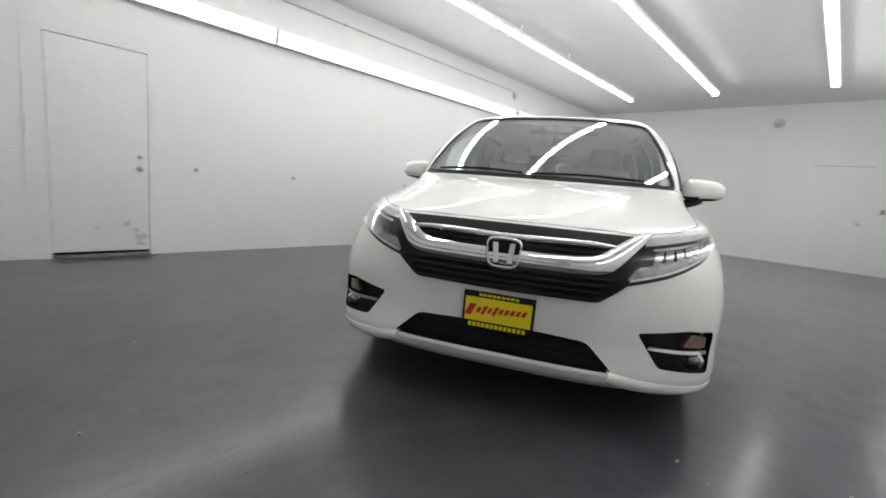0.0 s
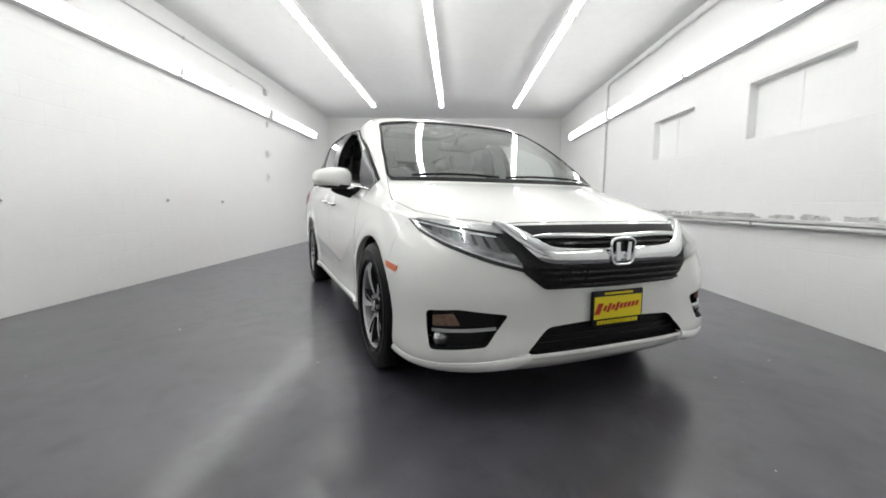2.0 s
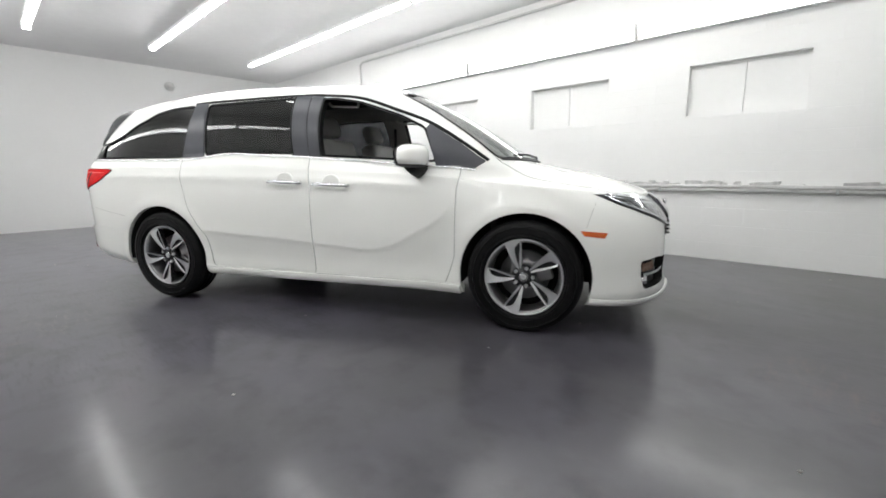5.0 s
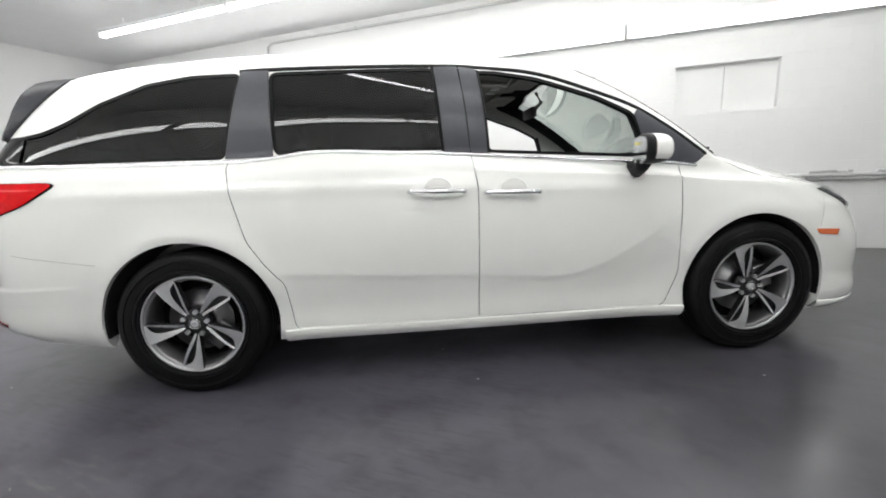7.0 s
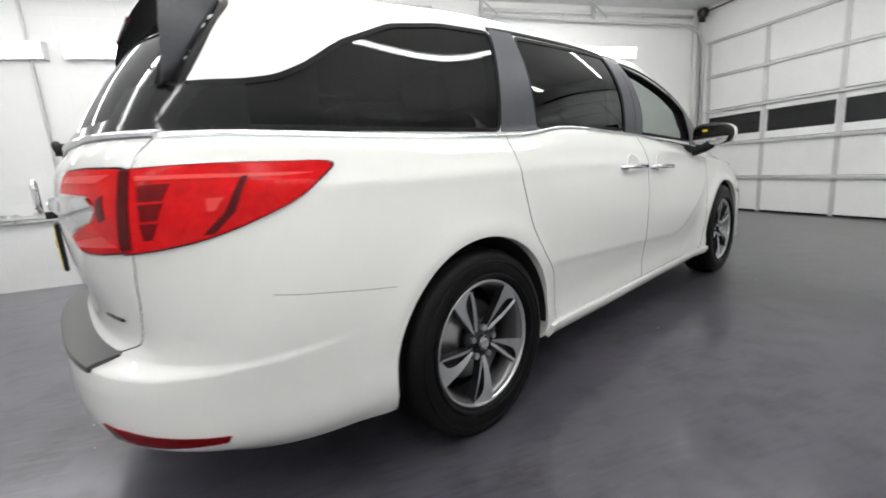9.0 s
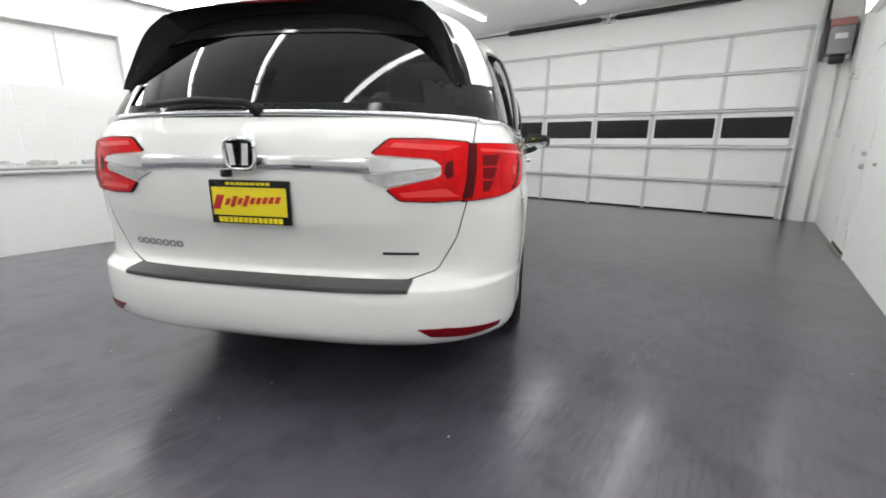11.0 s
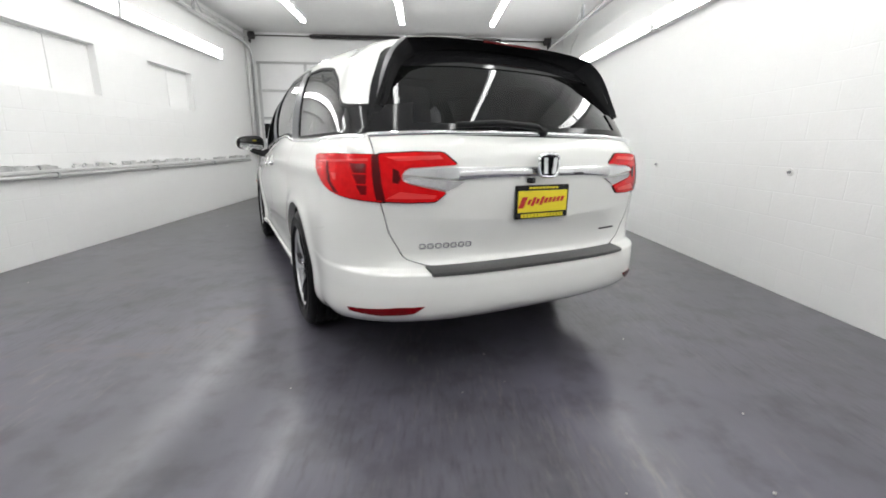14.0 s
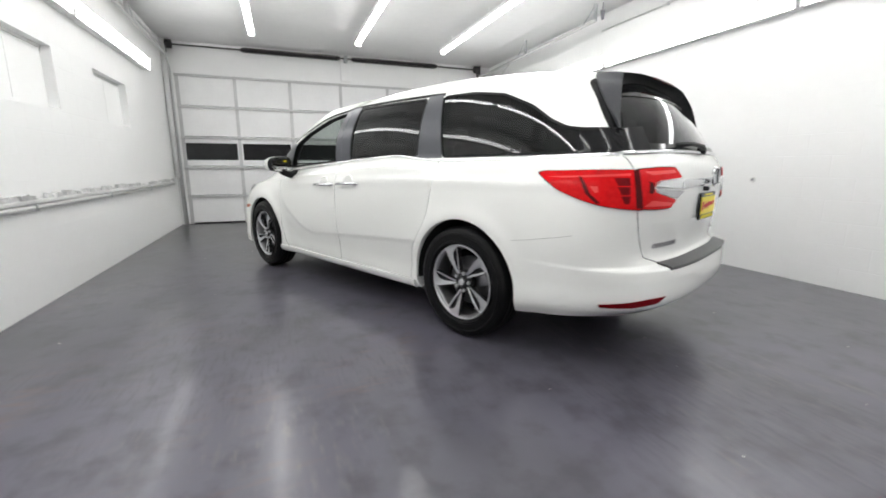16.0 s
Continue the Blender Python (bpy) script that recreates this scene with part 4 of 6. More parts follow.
shell = cut(shell, panel_solids(0))
c = bmesh.new()
for s in (1, -1):
    lo, hi = (0.6, 1.3) if s > 0 else (-1.3, -0.6)
    add_prism(c, [(-0.062, 1.16), (-0.039, 0.98), (-0.048, 0.29), (-0.044, 0.29), (-0.035, 0.98), (-0.058, 1.16)], "y", lo, hi)
panels = cut(panels, c)


def islands(bm):
    left = set(bm.verts)
    while left:
        todo = [left.pop()]
        got = set(todo)
        while todo:
            v = todo.pop()
            for e in v.link_edges:
                w = e.other_vert(v)
                if w in left:
                    left.discard(w)
                    got.add(w)
                    todo.append(w)
        yield got


def smooth_skin(me):
    """Shade faces that lie on the body's skin by the skin's own normals, the rest flat."""
    normals = [None] * len(me.loops)
    for p in me.polygons:
        p.use_smooth = True
        n, d, fn = skin_normal(p.center)
        on = d < 0.003 and fn.dot(p.normal) > 0.8 and p.material_index == 0
        for li in p.loop_indices:
            normals[li] = skin_normal(me.vertices[me.loops[li].vertex_index].co)[0] if on else p.normal.copy()
    me.normals_split_custom_set(normals)


bm = bmesh.new()
bm.from_mesh(shell)
bm.from_mesh(panels)
pieces = {}
for got in list(islands(bm)):
    if len(got) < 30:
        continue
    ctr = sum((v.co for v in got), Vector()) / len(got)
    pieces.setdefault((round(ctr.x, 2), round(ctr.y, 2), round(ctr.z, 2)), got)
order = sorted(pieces.items(), key=lambda kv: -len(kv[1]))
PANELS = {}
for rank, (ctr, got) in enumerate(order):
    if rank == 0:
        name, lab = "body", "pearl white painted body shell"
    elif ctr[0] > 1.3:
        name, lab = "hood", "pearl white hood"
    elif ctr[0] < -2.0:
        name, lab = "tailgate", "pearl white tailgate"
    elif ctr[0] > 0:
        name, lab = "front_door", "pearl white front door"
    else:
        name, lab = "sliding_door", "pearl white sliding door"
    index = {v: k for k, v in enumerate(got)}
    fs = {f for v in got for f in v.link_faces}
    me = bpy.data.meshes.new(name)
    me.from_pydata([v.co.copy() for v in index], [], [[index[v] for v in f.verts] for f in fs])
    for p, f in zip(me.polygons, fs):
        p.material_index = f.material_index
    me.materials.append(PAINT)
    me.materials.append(HEADLINER)
    me.materials.append(BLACKGAP)
    smooth_skin(me)
    ob = new(name, me)
    ob.parent = CAR
    ob["label"] = lab
    PANELS[(name, 0 if abs(ctr[1]) < 0.3 else (1 if ctr[1] > 0 else -1))] = ob
bm.free()
BODY = PANELS[("body", 0)]


# ---- patches laid on the body's skin ----
def crease(bm, angle=0.6):
    """Keep the corners crisp under smooth shading."""
    bm.normal_update()
    for e in bm.edges:
        if len(e.link_faces) == 2 and e.calc_face_angle(0) > angle:
            e.smooth = False
    return bm


def evenly(points, n):
    """n points spaced evenly along a flat line."""
    ps = [Vector(p) for p in points]
    at = [0.0]
    for a, b in zip(ps, ps[1:]):
        at.append(at[-1] + (b - a).length)
    return [Vector([float(np.interp(at[-1] * k / (n - 1), at, [p[i] for p in ps])) for i in range(len(ps[0]))]) for k in range(n)]


def strip(one, two, toward, lift=0.004, bulge=0.006, sink=0.006, n=48, across=7):
    """A rounded moulding between two edge lines (points in space), laid along the skin: the middle stands proud, the edges tuck in."""
    d = Vector(toward).normalized()
    bm = bmesh.new()
    rows = []
    for a, b in zip(evenly(one, n), evenly(two, n)):
        row = []
        for k in range(across):
            t = k / (across - 1)
            p = a.lerp(b, t)
            hit = OUT.ray_cast(p - d * 6, d)[0] or OUT.find_nearest(p)[0]
            nn = skin_normal(hit)[0]
            row.append([hit, nn, lift + bulge * (1 - abs(2 * t - 1) ** 2.4)])
        rows.append(row)
    for _ in range(4):
        for k in range(across):
            new_n = [(rows[max(i - 1, 0)][k][1] + rows[i][k][1] * 2 + rows[min(i + 1, n - 1)][k][1]).normalized() for i in range(n)]
            for i in range(n):
                rows[i][k][1] = new_n[i]
    ring = []
    for row in rows:
        top = [bm.verts.new(h + nn * l) for h, nn, l in row]
        low = [bm.verts.new(h - nn * sink) for h, nn, l in (row[-1], row[0])]
        ring.append(top + low)
    m = across + 2
    for a, b in zip(ring, ring[1:]):
        for k in range(m):
            bm.faces.new((a[k], a[(k + 1) % m], b[(k + 1) % m], b[k]))
    bm.faces.new(ring[0][::-1])
    bm.faces.new(ring[-1])
    bmesh.ops.recalc_face_normals(bm, faces=bm.faces)
    return crease(bm, 0.75)


def rail(points, w, toward, place, **more):
    """A rounded moulding of width w along a flat line; place turns a flat point into one in space."""
    q = ribbon(points, w)
    h = len(q) // 2
    return strip([place(p) for p in q[:h]], [place(p) for p in q[h:][::-1]], toward, **more)


def patch(outline, toward, lift, thick=0.004, step=0.035, calm=False):
    """A sheet whose outline (points in space) is projected along `toward` onto the skin, lifted off it and given thickness."""
    d = Vector(toward).normalized()
    u = (Vector((0, 0, 1)) if abs(d.z) < 0.9 else Vector((1, 0, 0))).cross(d).normalized()
    w = d.cross(u)
    bm = bmesh.new()
    lay = bm.verts.layers.float_vector.new("skin")
    flat = [Vector((Vector(p).dot(u), Vector(p).dot(w), 0)) for p in outline]
    try:
        bm.faces.new([bm.verts.new(p) for p in flat])
    except ValueError:
        pass
    bm.normal_update()
    bmesh.ops.triangulate(bm, faces=bm.faces)
    lo = Vector([min(p[i] for p in flat) for i in range(3)])
    hi = Vector([max(p[i] for p in flat) for i in range(3)])
    for ax in (0, 1):
        k = lo[ax] + step
        while k < hi[ax] - 1e-4:
            n = Vector((1, 0, 0)) if ax == 0 else Vector((0, 1, 0))
            bmesh.ops.bisect_plane(bm, geom=bm.verts[:] + bm.edges[:] + bm.faces[:], dist=1e-6, plane_co=n * k, plane_no=n)
            k += step
    bmesh.ops.triangulate(bm, faces=bm.faces)
    flat_at = {v: v.co.copy() for v in bm.verts}
    far = d * -6
    inner = {}
    for v in bm.verts:
        o = u * v.co.x + w * v.co.y + far
        hit, _, _, _ = OUT.ray_cast(o, d)
        if hit is None:
            hit = OUT.find_nearest(u * v.co.x + w * v.co.y + d * sum(Vector(p).dot(d) for p in outline) / len(outline))[0]
        n = skin_normal(hit)[0]
        v.co = hit + n * lift
        inner[v] = hit + n * (lift - thick)
    for v in bm.verts:
        v[lay] = (v.co - inner[v]).normalized()
    if calm:
        # one even curve over the whole pane
        vs = list(bm.verts)
        q = np.array([flat_at[v][:2] for v in vs])
        q = (q - q.mean(0)) / q.std(0)
        base = np.stack([np.ones(len(q)), q[:, 0], q[:, 1], q[:, 0] * q[:, 1], q[:, 0] ** 2], 1)
        fit, *_ = np.linalg.lstsq(base, np.array([v[lay][:] for v in vs]), rcond=None)
        for v, n in zip(vs, base @ fit):
            v[lay] = Vector(n).normalized()
    bm.normal_update()
    f0 = list(bm.faces)
    if f0 and sum(f.normal.dot(-d) * f.calc_area() for f in f0) < 0:
        bmesh.ops.reverse_faces(bm, faces=f0)
    edges = [e for e in bm.edges if len(e.link_faces) == 1]
    back = {v: bm.verts.new(c) for v, c in inner.items()}
    for v, w in back.items():
        w[lay] = v[lay]
    for e in edges:
        a, b = e.verts
        l = e.link_loops[0]
        if l.vert != a:
            a, b = b, a
        bm.faces.new((b, a, back[a], back[b]))
    for f in f0:
        bm.faces.new([back[v] for v in reversed(f.verts)])
    return crease(bm)


def sidepatch(poly, s, lift, thick=0.004, step=0.035, calm=False):
    return patch([(p[0], s * 0.9, p[1]) for p in poly], (0, -s, 0), lift, thick, step, calm)


def frontpatch(poly, lift, thick=0.004, step=0.035, s=1):
    return patch([(2.3, s * p[0], p[1]) for p in poly], (-1, 0, 0), lift, thick, step)


def rearpatch(poly, lift, thick=0.004, step=0.035, s=1):
    return patch([(-2.5, s * p[0], p[1]) for p in poly], (1, 0, 0), lift, thick, step)


def ribbon(points, w):
    """A flat band of width w along a flat open line, as an outline."""
    ps = [Vector(p) for p in points]
    left, right = [], []
    for i, p in enumerate(ps):
        d = (ps[min(i + 1, len(ps) - 1)] - ps[max(i - 1, 0)]).normalized()
        n = Vector((-d.y, d.x)) * w / 2
        left.append(p + n)
        right.append(p - n)
    return left + right[::-1]


def curve2(points, n=6):
    """A smooth line through flat points."""
    ps = [Vector(p) for p in points]
    out = []
    for i in range(len(ps) - 1):
        p0, p1, p2, p3 = ps[max(i - 1, 0)], ps[i], ps[i + 1], ps[min(i + 2, len(ps) - 1)]
        for k in range(n):
            t = k / n
            out.append(0.5 * (2 * p1 + (p2 - p0) * t + (2 * p0 - 5 * p1 + 4 * p2 - p3) * t * t + (3 * p1 - p0 - 3 * p2 + p3) * t**3))
    return out + [ps[-1]]


def band(outline_o, outline_i, toward, depth, axis, lift, thick=0.003):
    """A closed band between two outlines, laid on the skin."""
    d = Vector(toward)
    bm = bmesh.new()
    rows = []
    long_o, long_i = [], []
    for k in range(len(outline_o)):
        a, b, c, e = outline_o[k - 1], outline_o[k], outline_i[k - 1], outline_i[k]
        m = max(1, int((b - a).length / 0.03))
        long_o += [a.lerp(b, j / m) for j in range(m)]
        long_i += [c.lerp(e, j / m) for j in range(m)]
    for q in (long_o, long_i):
        row = []
        for p in q:
            o = space(axis, p, 0) - d * 6
            hit = OUT.ray_cast(o, d)[0] or OUT.find_nearest(space(axis, p, depth))[0]
            row.append(bm.verts.new(hit + skin_normal(hit)[0] * lift))
        rows.append(row)
    n = len(rows[0])
    for k in range(n):
        bm.faces.new((rows[0][k], rows[0][(k + 1) % n], rows[1][(k + 1) % n], rows[1][k]))
    bmesh.ops.recalc_face_normals(bm, faces=bm.faces)
    bmesh.ops.solidify(bm, geom=bm.faces[:], thickness=thick)
    return crease(bm)


def wrap(s, from_deg, to_deg, heights, lift, n=16, m=5):
    """A sheet wrapped round a rear corner, from the side (0 degrees) towards the tail (90), between two heights."""
    bm = bmesh.new()
    rows = []
    lay = bm.verts.layers.float_vector.new("skin")
    for i in range(n + 1):
        u = i / n
        a = radians(from_deg + (to_deg - from_deg) * u)
        d = Vector((-math.sin(a), s * math.cos(a), 0))
        z0, z1 = heights(u)
        row = []
        for k in range(m + 1):
            c = Vector((-2.0, s * 0.35, z0 + (z1 - z0) * k / m))
            hit = OUT.ray_cast(c + d * 3, -d)[0]
            nn = skin_normal(hit)[0]
            row.append((bm.verts.new(hit + nn * lift), bm.verts.new(hit - nn * 0.002)))
            for v in row[-1]:
                v[lay] = nn
        rows.append(row)
    for a, b in zip(rows, rows[1:]):
        for p, q, r, t in zip(a, a[1:], b[1:], b):
            bm.faces.new((p[0], q[0], r[0], t[0]))
            bm.faces.new((t[1], r[1], q[1], p[1]))
    edge = [r[0] for r in rows] + rows[-1][1:] + [r[-1] for r in rows[-2::-1]] + rows[0][-2:0:-1]
    for p, q in zip(edge, edge[1:] + edge[:1]):
        bm.faces.new((p[0], q[0], q[1], p[1]))
    bmesh.ops.recalc_face_normals(bm, faces=bm.faces)
    return crease(bm)


BELT = curve2([(1.17, 1.052), (1.03, 1.068), (0.43, 1.115), (-0.06, 1.155), (-0.44, 1.178), (-0.82, 1.195), (-1.05, 1.172), (-1.26, 1.160), (-1.75, 1.165), (-2.20, 1.175), (-2.42, 1.178)])
for s in (1, -1):
    fd, sd = PANELS.get(("front_door", s), BODY), PANELS.get(("sliding_door", s), BODY)
    # tinted glass, set a little into its opening
    part("quarter_window", sidepatch(QGLASS, s, -0.003, 0.004, calm=True), TINT, CAR, "dark tinted quarter glass", True)
    part("sliding_door_window", sidepatch(SGLASS, s, -0.003, 0.004, calm=True), TINT, CAR, "dark tinted door glass", True)
    # added dark sheet inside, so the rear of the quarter glass stays dark
    part("glass_darkener", sidepatch([(-2.42, 1.18), (-2.02, 1.18), (-1.98, 1.40), (-2.42, 1.32)], s, -0.030, 0.006), CABIN, CAR, "dark sheet added behind the quarter glass to darken it", True)
    for poly in (QGLASS, SGLASS, FGLASS):
        part("window_seal", band(groove(poly, 0.020)[0], groove(poly, 0.012)[1], (0, -s, 0), s * 0.85, "y", 0.0010), SEAL, CAR, "black window seal", True)
    part("pillar_backing", sidepatch([(-0.21, 1.172), (0.04, 1.158), (0.01, 1.592), (-0.24, 1.607)], s, 0.002), SEAL, CAR, "", True)
    # dark film on the pillars
    part("pillar_trim", sidepatch(rounded([(-1.268, 1.176), (-1.035, 1.180), (-1.045, 1.602), (-1.182, 1.602)], 0.006), s, 0.006), PILLAR, CAR, "dark grey pillar film", True)
    part("pillar_trim", sidepatch(rounded([(-0.193, 1.170), (-0.064, 1.162), (-0.103, 1.606), (-0.224, 1.604)], 0.006), s, 0.006), PILLAR, CAR, "dark grey pillar film", True)
    part("pillar_trim", sidepatch(rounded([(-0.058, 1.160), (0.026, 1.155), (-0.004, 1.592), (-0.097, 1.606)], 0.006), s, 0.006), PILLAR, CAR, "dark grey pillar film", True)
    part("mirror_sail", sidepatch(rounded([(0.90, 1.085), (1.03, 1.082), (1.165, 1.062), (1.235, 1.105), (1.05, 1.235), (0.85, 1.36), (0.825, 1.335)], 0.012), s, 0.004), PILLAR, CAR, "dark triangular sail panel", True)
    # black weather strip over the side glass
    top = curve2([(1.25, 1.112), (1.06, 1.243), (0.85, 1.368), (0.63, 1.455), (0.31, 1.566), (0.0, 1.607), (-0.23, 1.613), (-1.03, 1.609), (-1.19, 1.603)])
    part("window_seal", rail(top, 0.020, (0, -s, 0), lambda p: (p[0], s * 0.9, p[1]), lift=0.002, bulge=0.003, n=70, across=5), SEAL, CAR, "black window seal", True)
    part("belt_moulding", rail(BELT, 0.017, (0, -s, 0), lambda p: (p[0], s * 0.9, p[1]), lift=0.004, bulge=0.006, n=90, across=5), CHROME, CAR, "bright chrome belt moulding", True)
    # black glass that wraps from the quarter window to the rear glass
    part("corner_glass", wrap(s, 24, 62, lambda u: (1.187 + 0.006 * u, 1.306 + 0.02 * u * u), 0.0016), GLASSBLACK, CAR, "black corner trim", True)
    # side marker
    part("side_marker", sidepatch(rounded([(1.835, 0.683), (1.99, 0.672), (1.975, 0.640), (1.86, 0.652)], 0.006), s, 0.006), AMBER, BODY, "amber side marker lens", True)
    # handles on raised cups
    for x0, x1, owner in ((-0.400, -0.088, sd), (-0.018, 0.298, fd)):
        z0 = 0.976 - 0.05 * x0
        cup = [((x0 + x1) / 2 + 0.072 * math.cos(a), z0 - 0.004 + 0.055 * math.sin(a)) for a in np.linspace(0, math.pi, 22)]
        part("handle_recess", rail(cup, 0.010, (0, -s, 0), lambda p: (p[0], s * 0.9, p[1]), lift=0.0, bulge=0.0035, n=30, across=5), PAINT, owner, smooth=True)
        # flat dish: the cup's shade is put into its greyer paint
        dish = [((x0 + x1) / 2 + 0.066 * math.cos(a), z0 - 0.004 + 0.049 * math.sin(a)) for a in np.linspace(0, math.pi, 14)]
        part("handle_dish", sidepatch(dish, s, 0.0008, 0.003, 0.02), CUP, owner, smooth=True)
        bar = tube([(x0 + 0.01, s * 0.960, z0 - 0.013), (x0 + 0.03, s * 1.000, z0 - 0.012), ((x0 + x1) / 2, s * 1.006, z0 - 0.015), (x1 - 0.03, s * 1.000, z0 - 0.021), (x1 - 0.01, s * 0.960, z0 - 0.022)], 0.0145, 10)
        part("door_handle", bar, CHROME, owner, "bright chrome handle bar", True)
        part("handle_grip", sidepatch(ribbon([(x0 + 0.035, z0 - 0.026), (x1 - 0.035, z0 - 0.034)], 0.010), s, 0.036, 0.012), PAINT, owner, "white lower grip", True)
    # rocker sill
    edge = [(1.085, s * 0.9, 0.300), (0.5, s * 0.9, 0.298), (-0.5, s * 0.9, 0.302), (-1.055, s * 0.9, 0.306)]
    foot = [(1.085, s * 0.9, 0.240), (0.5, s * 0.9, 0.243), (-0.5, s * 0.9, 0.246), (-1.055, s * 0.9, 0.248)]
    sill = strip(edge, foot, (0, -s, 0), 0.017, 0.006, 0.02, 60, 9)
    part("rocker_sill", sill, PAINT, BODY, "white rocker sill", True)
    # shut line between rear quarter and bumper
    part("bumper_seam", sidepatch(ribbon([(-2.27, 0.768), (-2.20, 0.752), (-2.0, 0.715), (-1.90, 0.700)], 0.0030), s, 0.0008, 0.002), SEAM, BODY, smooth=True)
    part("bumper_seam", sidepatch(ribbon([(1.93, 0.875), (1.90, 0.80), (1.87, 0.70)], 0.0030), s, 0.0008, 0.002), SEAM, BODY, smooth=True)
    # tail lamp: a wrap-round wing on the quarter and a C on the gate
    wing = curve2([(-2.50, 0.80, 1.100), (-2.36, 0.925, 1.100), (-2.20, 0.96, 1.096), (-2.105, 0.96, 1.094), (-2.080, 0.97, 1.083), (-2.105, 0.97, 1.056), (-2.175, 0.97, 1.008), (-2.28, 0.965, 0.965), (-2.39, 0.94, 0.932), (-2.47, 0.87, 0.915), (-2.53, 0.775, 0.906)], 3)
    ctr = sum((Vector(p) for p in wing), Vector()) / len(wing)
    part("lamp_gasket", patch([(q.x, s * q.y, q.z) for q in (ctr + (Vector(p) - ctr) * 1.045 for p in wing)], (0.72, -s, 0), 0.006, 0.008, 0.04), SEAL, BODY, "black lamp gasket", True)
    lamp = part("tail_lamp", patch([(p[0], s * p[1], p[2]) for p in wing], (0.72, -s, 0), 0.010, 0.014, 0.03), REDLENS, BODY, "glossy red tail lamp", True)
    part("lamp_divider", patch([(p[0], s * p[1], p[2]) for p in ((-2.495, 0.805, 1.098), (-2.515, 0.785, 1.098), (-2.54, 0.765, 0.914), (-2.515, 0.79, 0.914))], (0.72, -s, 0), 0.012, 0.012, 0.03), BRAKE, lamp, "dark red band", True)
    # faceted reflector inside the wing: slanted cells of differing red, and a dark edge towards the tip
    cols = [(-2.485, 0.82), (-2.43, 0.88), (-2.375, 0.925), (-2.325, 0.95)]
    for k in range(3):
        for r in range(3):
            z_top, z_low = 1.062 - 0.004 * k, 0.930 + 0.012 * k
            za, zb = z_top + (z_low - z_top) * r / 3, z_top + (z_low - z_top) * (r + 0.86) / 3
            (xa, ya), (xb, yb) = cols[k], cols[k + 1]
            cell = [(xa - 0.012 * r / 3, ya, za), (xb - 0.006 - 0.022 * r, yb, za), (xb - 0.012 - 0.022 * (r + 0.86), yb, zb), (xa - 0.004, ya, zb)]
            part("lamp_cell", patch([(p[0], s * p[1], p[2]) for p in cell], (0.72, -s, 0), 0.0112, 0.004, 0.03), DARKRED if k == 0 else PALERED if k == 2 and r == 1 else REDLENS, lamp, "red lamp facet", True)
    part("lamp_chamber", patch([(p[0], s * p[1], p[2]) for p in ((-2.312, 0.955, 1.066), (-2.296, 0.956, 1.066), (-2.33, 0.952, 0.985), (-2.375, 0.935, 0.938), (-2.398, 0.925, 0.938), (-2.352, 0.945, 0.985))], (0.72, -s, 0), 0.0116, 0.004, 0.03), BRAKE, lamp, "dark inner edge", True)
    # highlight along the lamp's top, painted as a paler red strip
    part("lamp_highlight", patch([(p[0], s * p[1], p[2]) for p in ((-2.49, 0.82, 1.084), (-2.20, 0.96, 1.068), (-2.13, 0.965, 1.064), (-2.20, 0.96, 1.060), (-2.49, 0.82, 1.074))], (0.72, -s, 0), 0.0110, 0.004, 0.03), PALERED, lamp, "pale red highlight strip", True)
    gate = PANELS.get(("tailgate", 0), BODY)
    cee = [(0.77, 1.103), (0.64, 1.112), (0.515, 1.112), (0.455, 1.062), (0.66, 1.048), (0.685, 1.03), (0.69, 0.995), (0.66, 0.982), (0.505, 0.947), (0.55, 0.908), (0.66, 0.905), (0.765, 0.910)]
    cee = rounded(cee, 0.014, 3)
    mid = Vector((0.62, 1.006))
    part("lamp_gasket", rearpatch([mid + (Vector(p) - mid) * 1.05 for p in cee], 0.006, 0.008, 0.03, s), SEAL, gate, "black lamp gasket", True)
    lamp = part("tail_lamp", rearpatch(cee, 0.010, 0.014, 0.03, s), REDLENS, gate, "glossy red tail lamp", True)
    part("lamp_insert", rearpatch([(0.688, 1.022), (0.655, 1.043), (0.43, 1.052), (0.43, 1.005), (0.50, 1.004)], 0.014, 0.016, 0.03, s), CHROME, lamp, "chrome wing", True)
    part("lamp_insert", rearpatch([(0.682, 1.008), (0.52, 0.998), (0.42, 0.990), (0.50, 0.954), (0.66, 0.986)], 0.009, 0.012, 0.03, s), CLEARLAMP, lamp, "clear reversing lamp lens", True)
    part("lamp_chamber", rearpatch([(0.700, 1.036), (0.722, 1.046), (0.726, 0.990), (0.704, 0.982), (0.694, 1.005)], 0.0115, 0.004, 0.03, s), BRAKE, lamp, "dark inner edge", True)
    # brighter inside of the C, painted as paler red strips
    part("lamp_highlight", rearpatch([(0.745, 1.092), (0.53, 1.100), (0.515, 1.086), (0.70, 1.076)], 0.0115, 0.004, 0.03, s), PALERED, lamp, "pale red highlight strip", True)
    part("lamp_highlight", rearpatch([(0.745, 0.922), (0.56, 0.920), (0.545, 0.934), (0.70, 0.950)], 0.0115, 0.004, 0.03, s), PALERED, lamp, "pale red highlight strip", True)
    part("rear_reflector", patch([(p[0], s * p[1], p[2]) for p in ((-2.64, 0.615, 0.448), (-2.60, 0.72, 0.446), (-2.54, 0.82, 0.432), (-2.42, 0.915, 0.414), (-2.43, 0.91, 0.398), (-2.55, 0.80, 0.400), (-2.62, 0.66, 0.416))], (0.72, -0.7 * s, 0), 0.005, 0.008), DARKRED, BODY, "red bumper reflector", True)

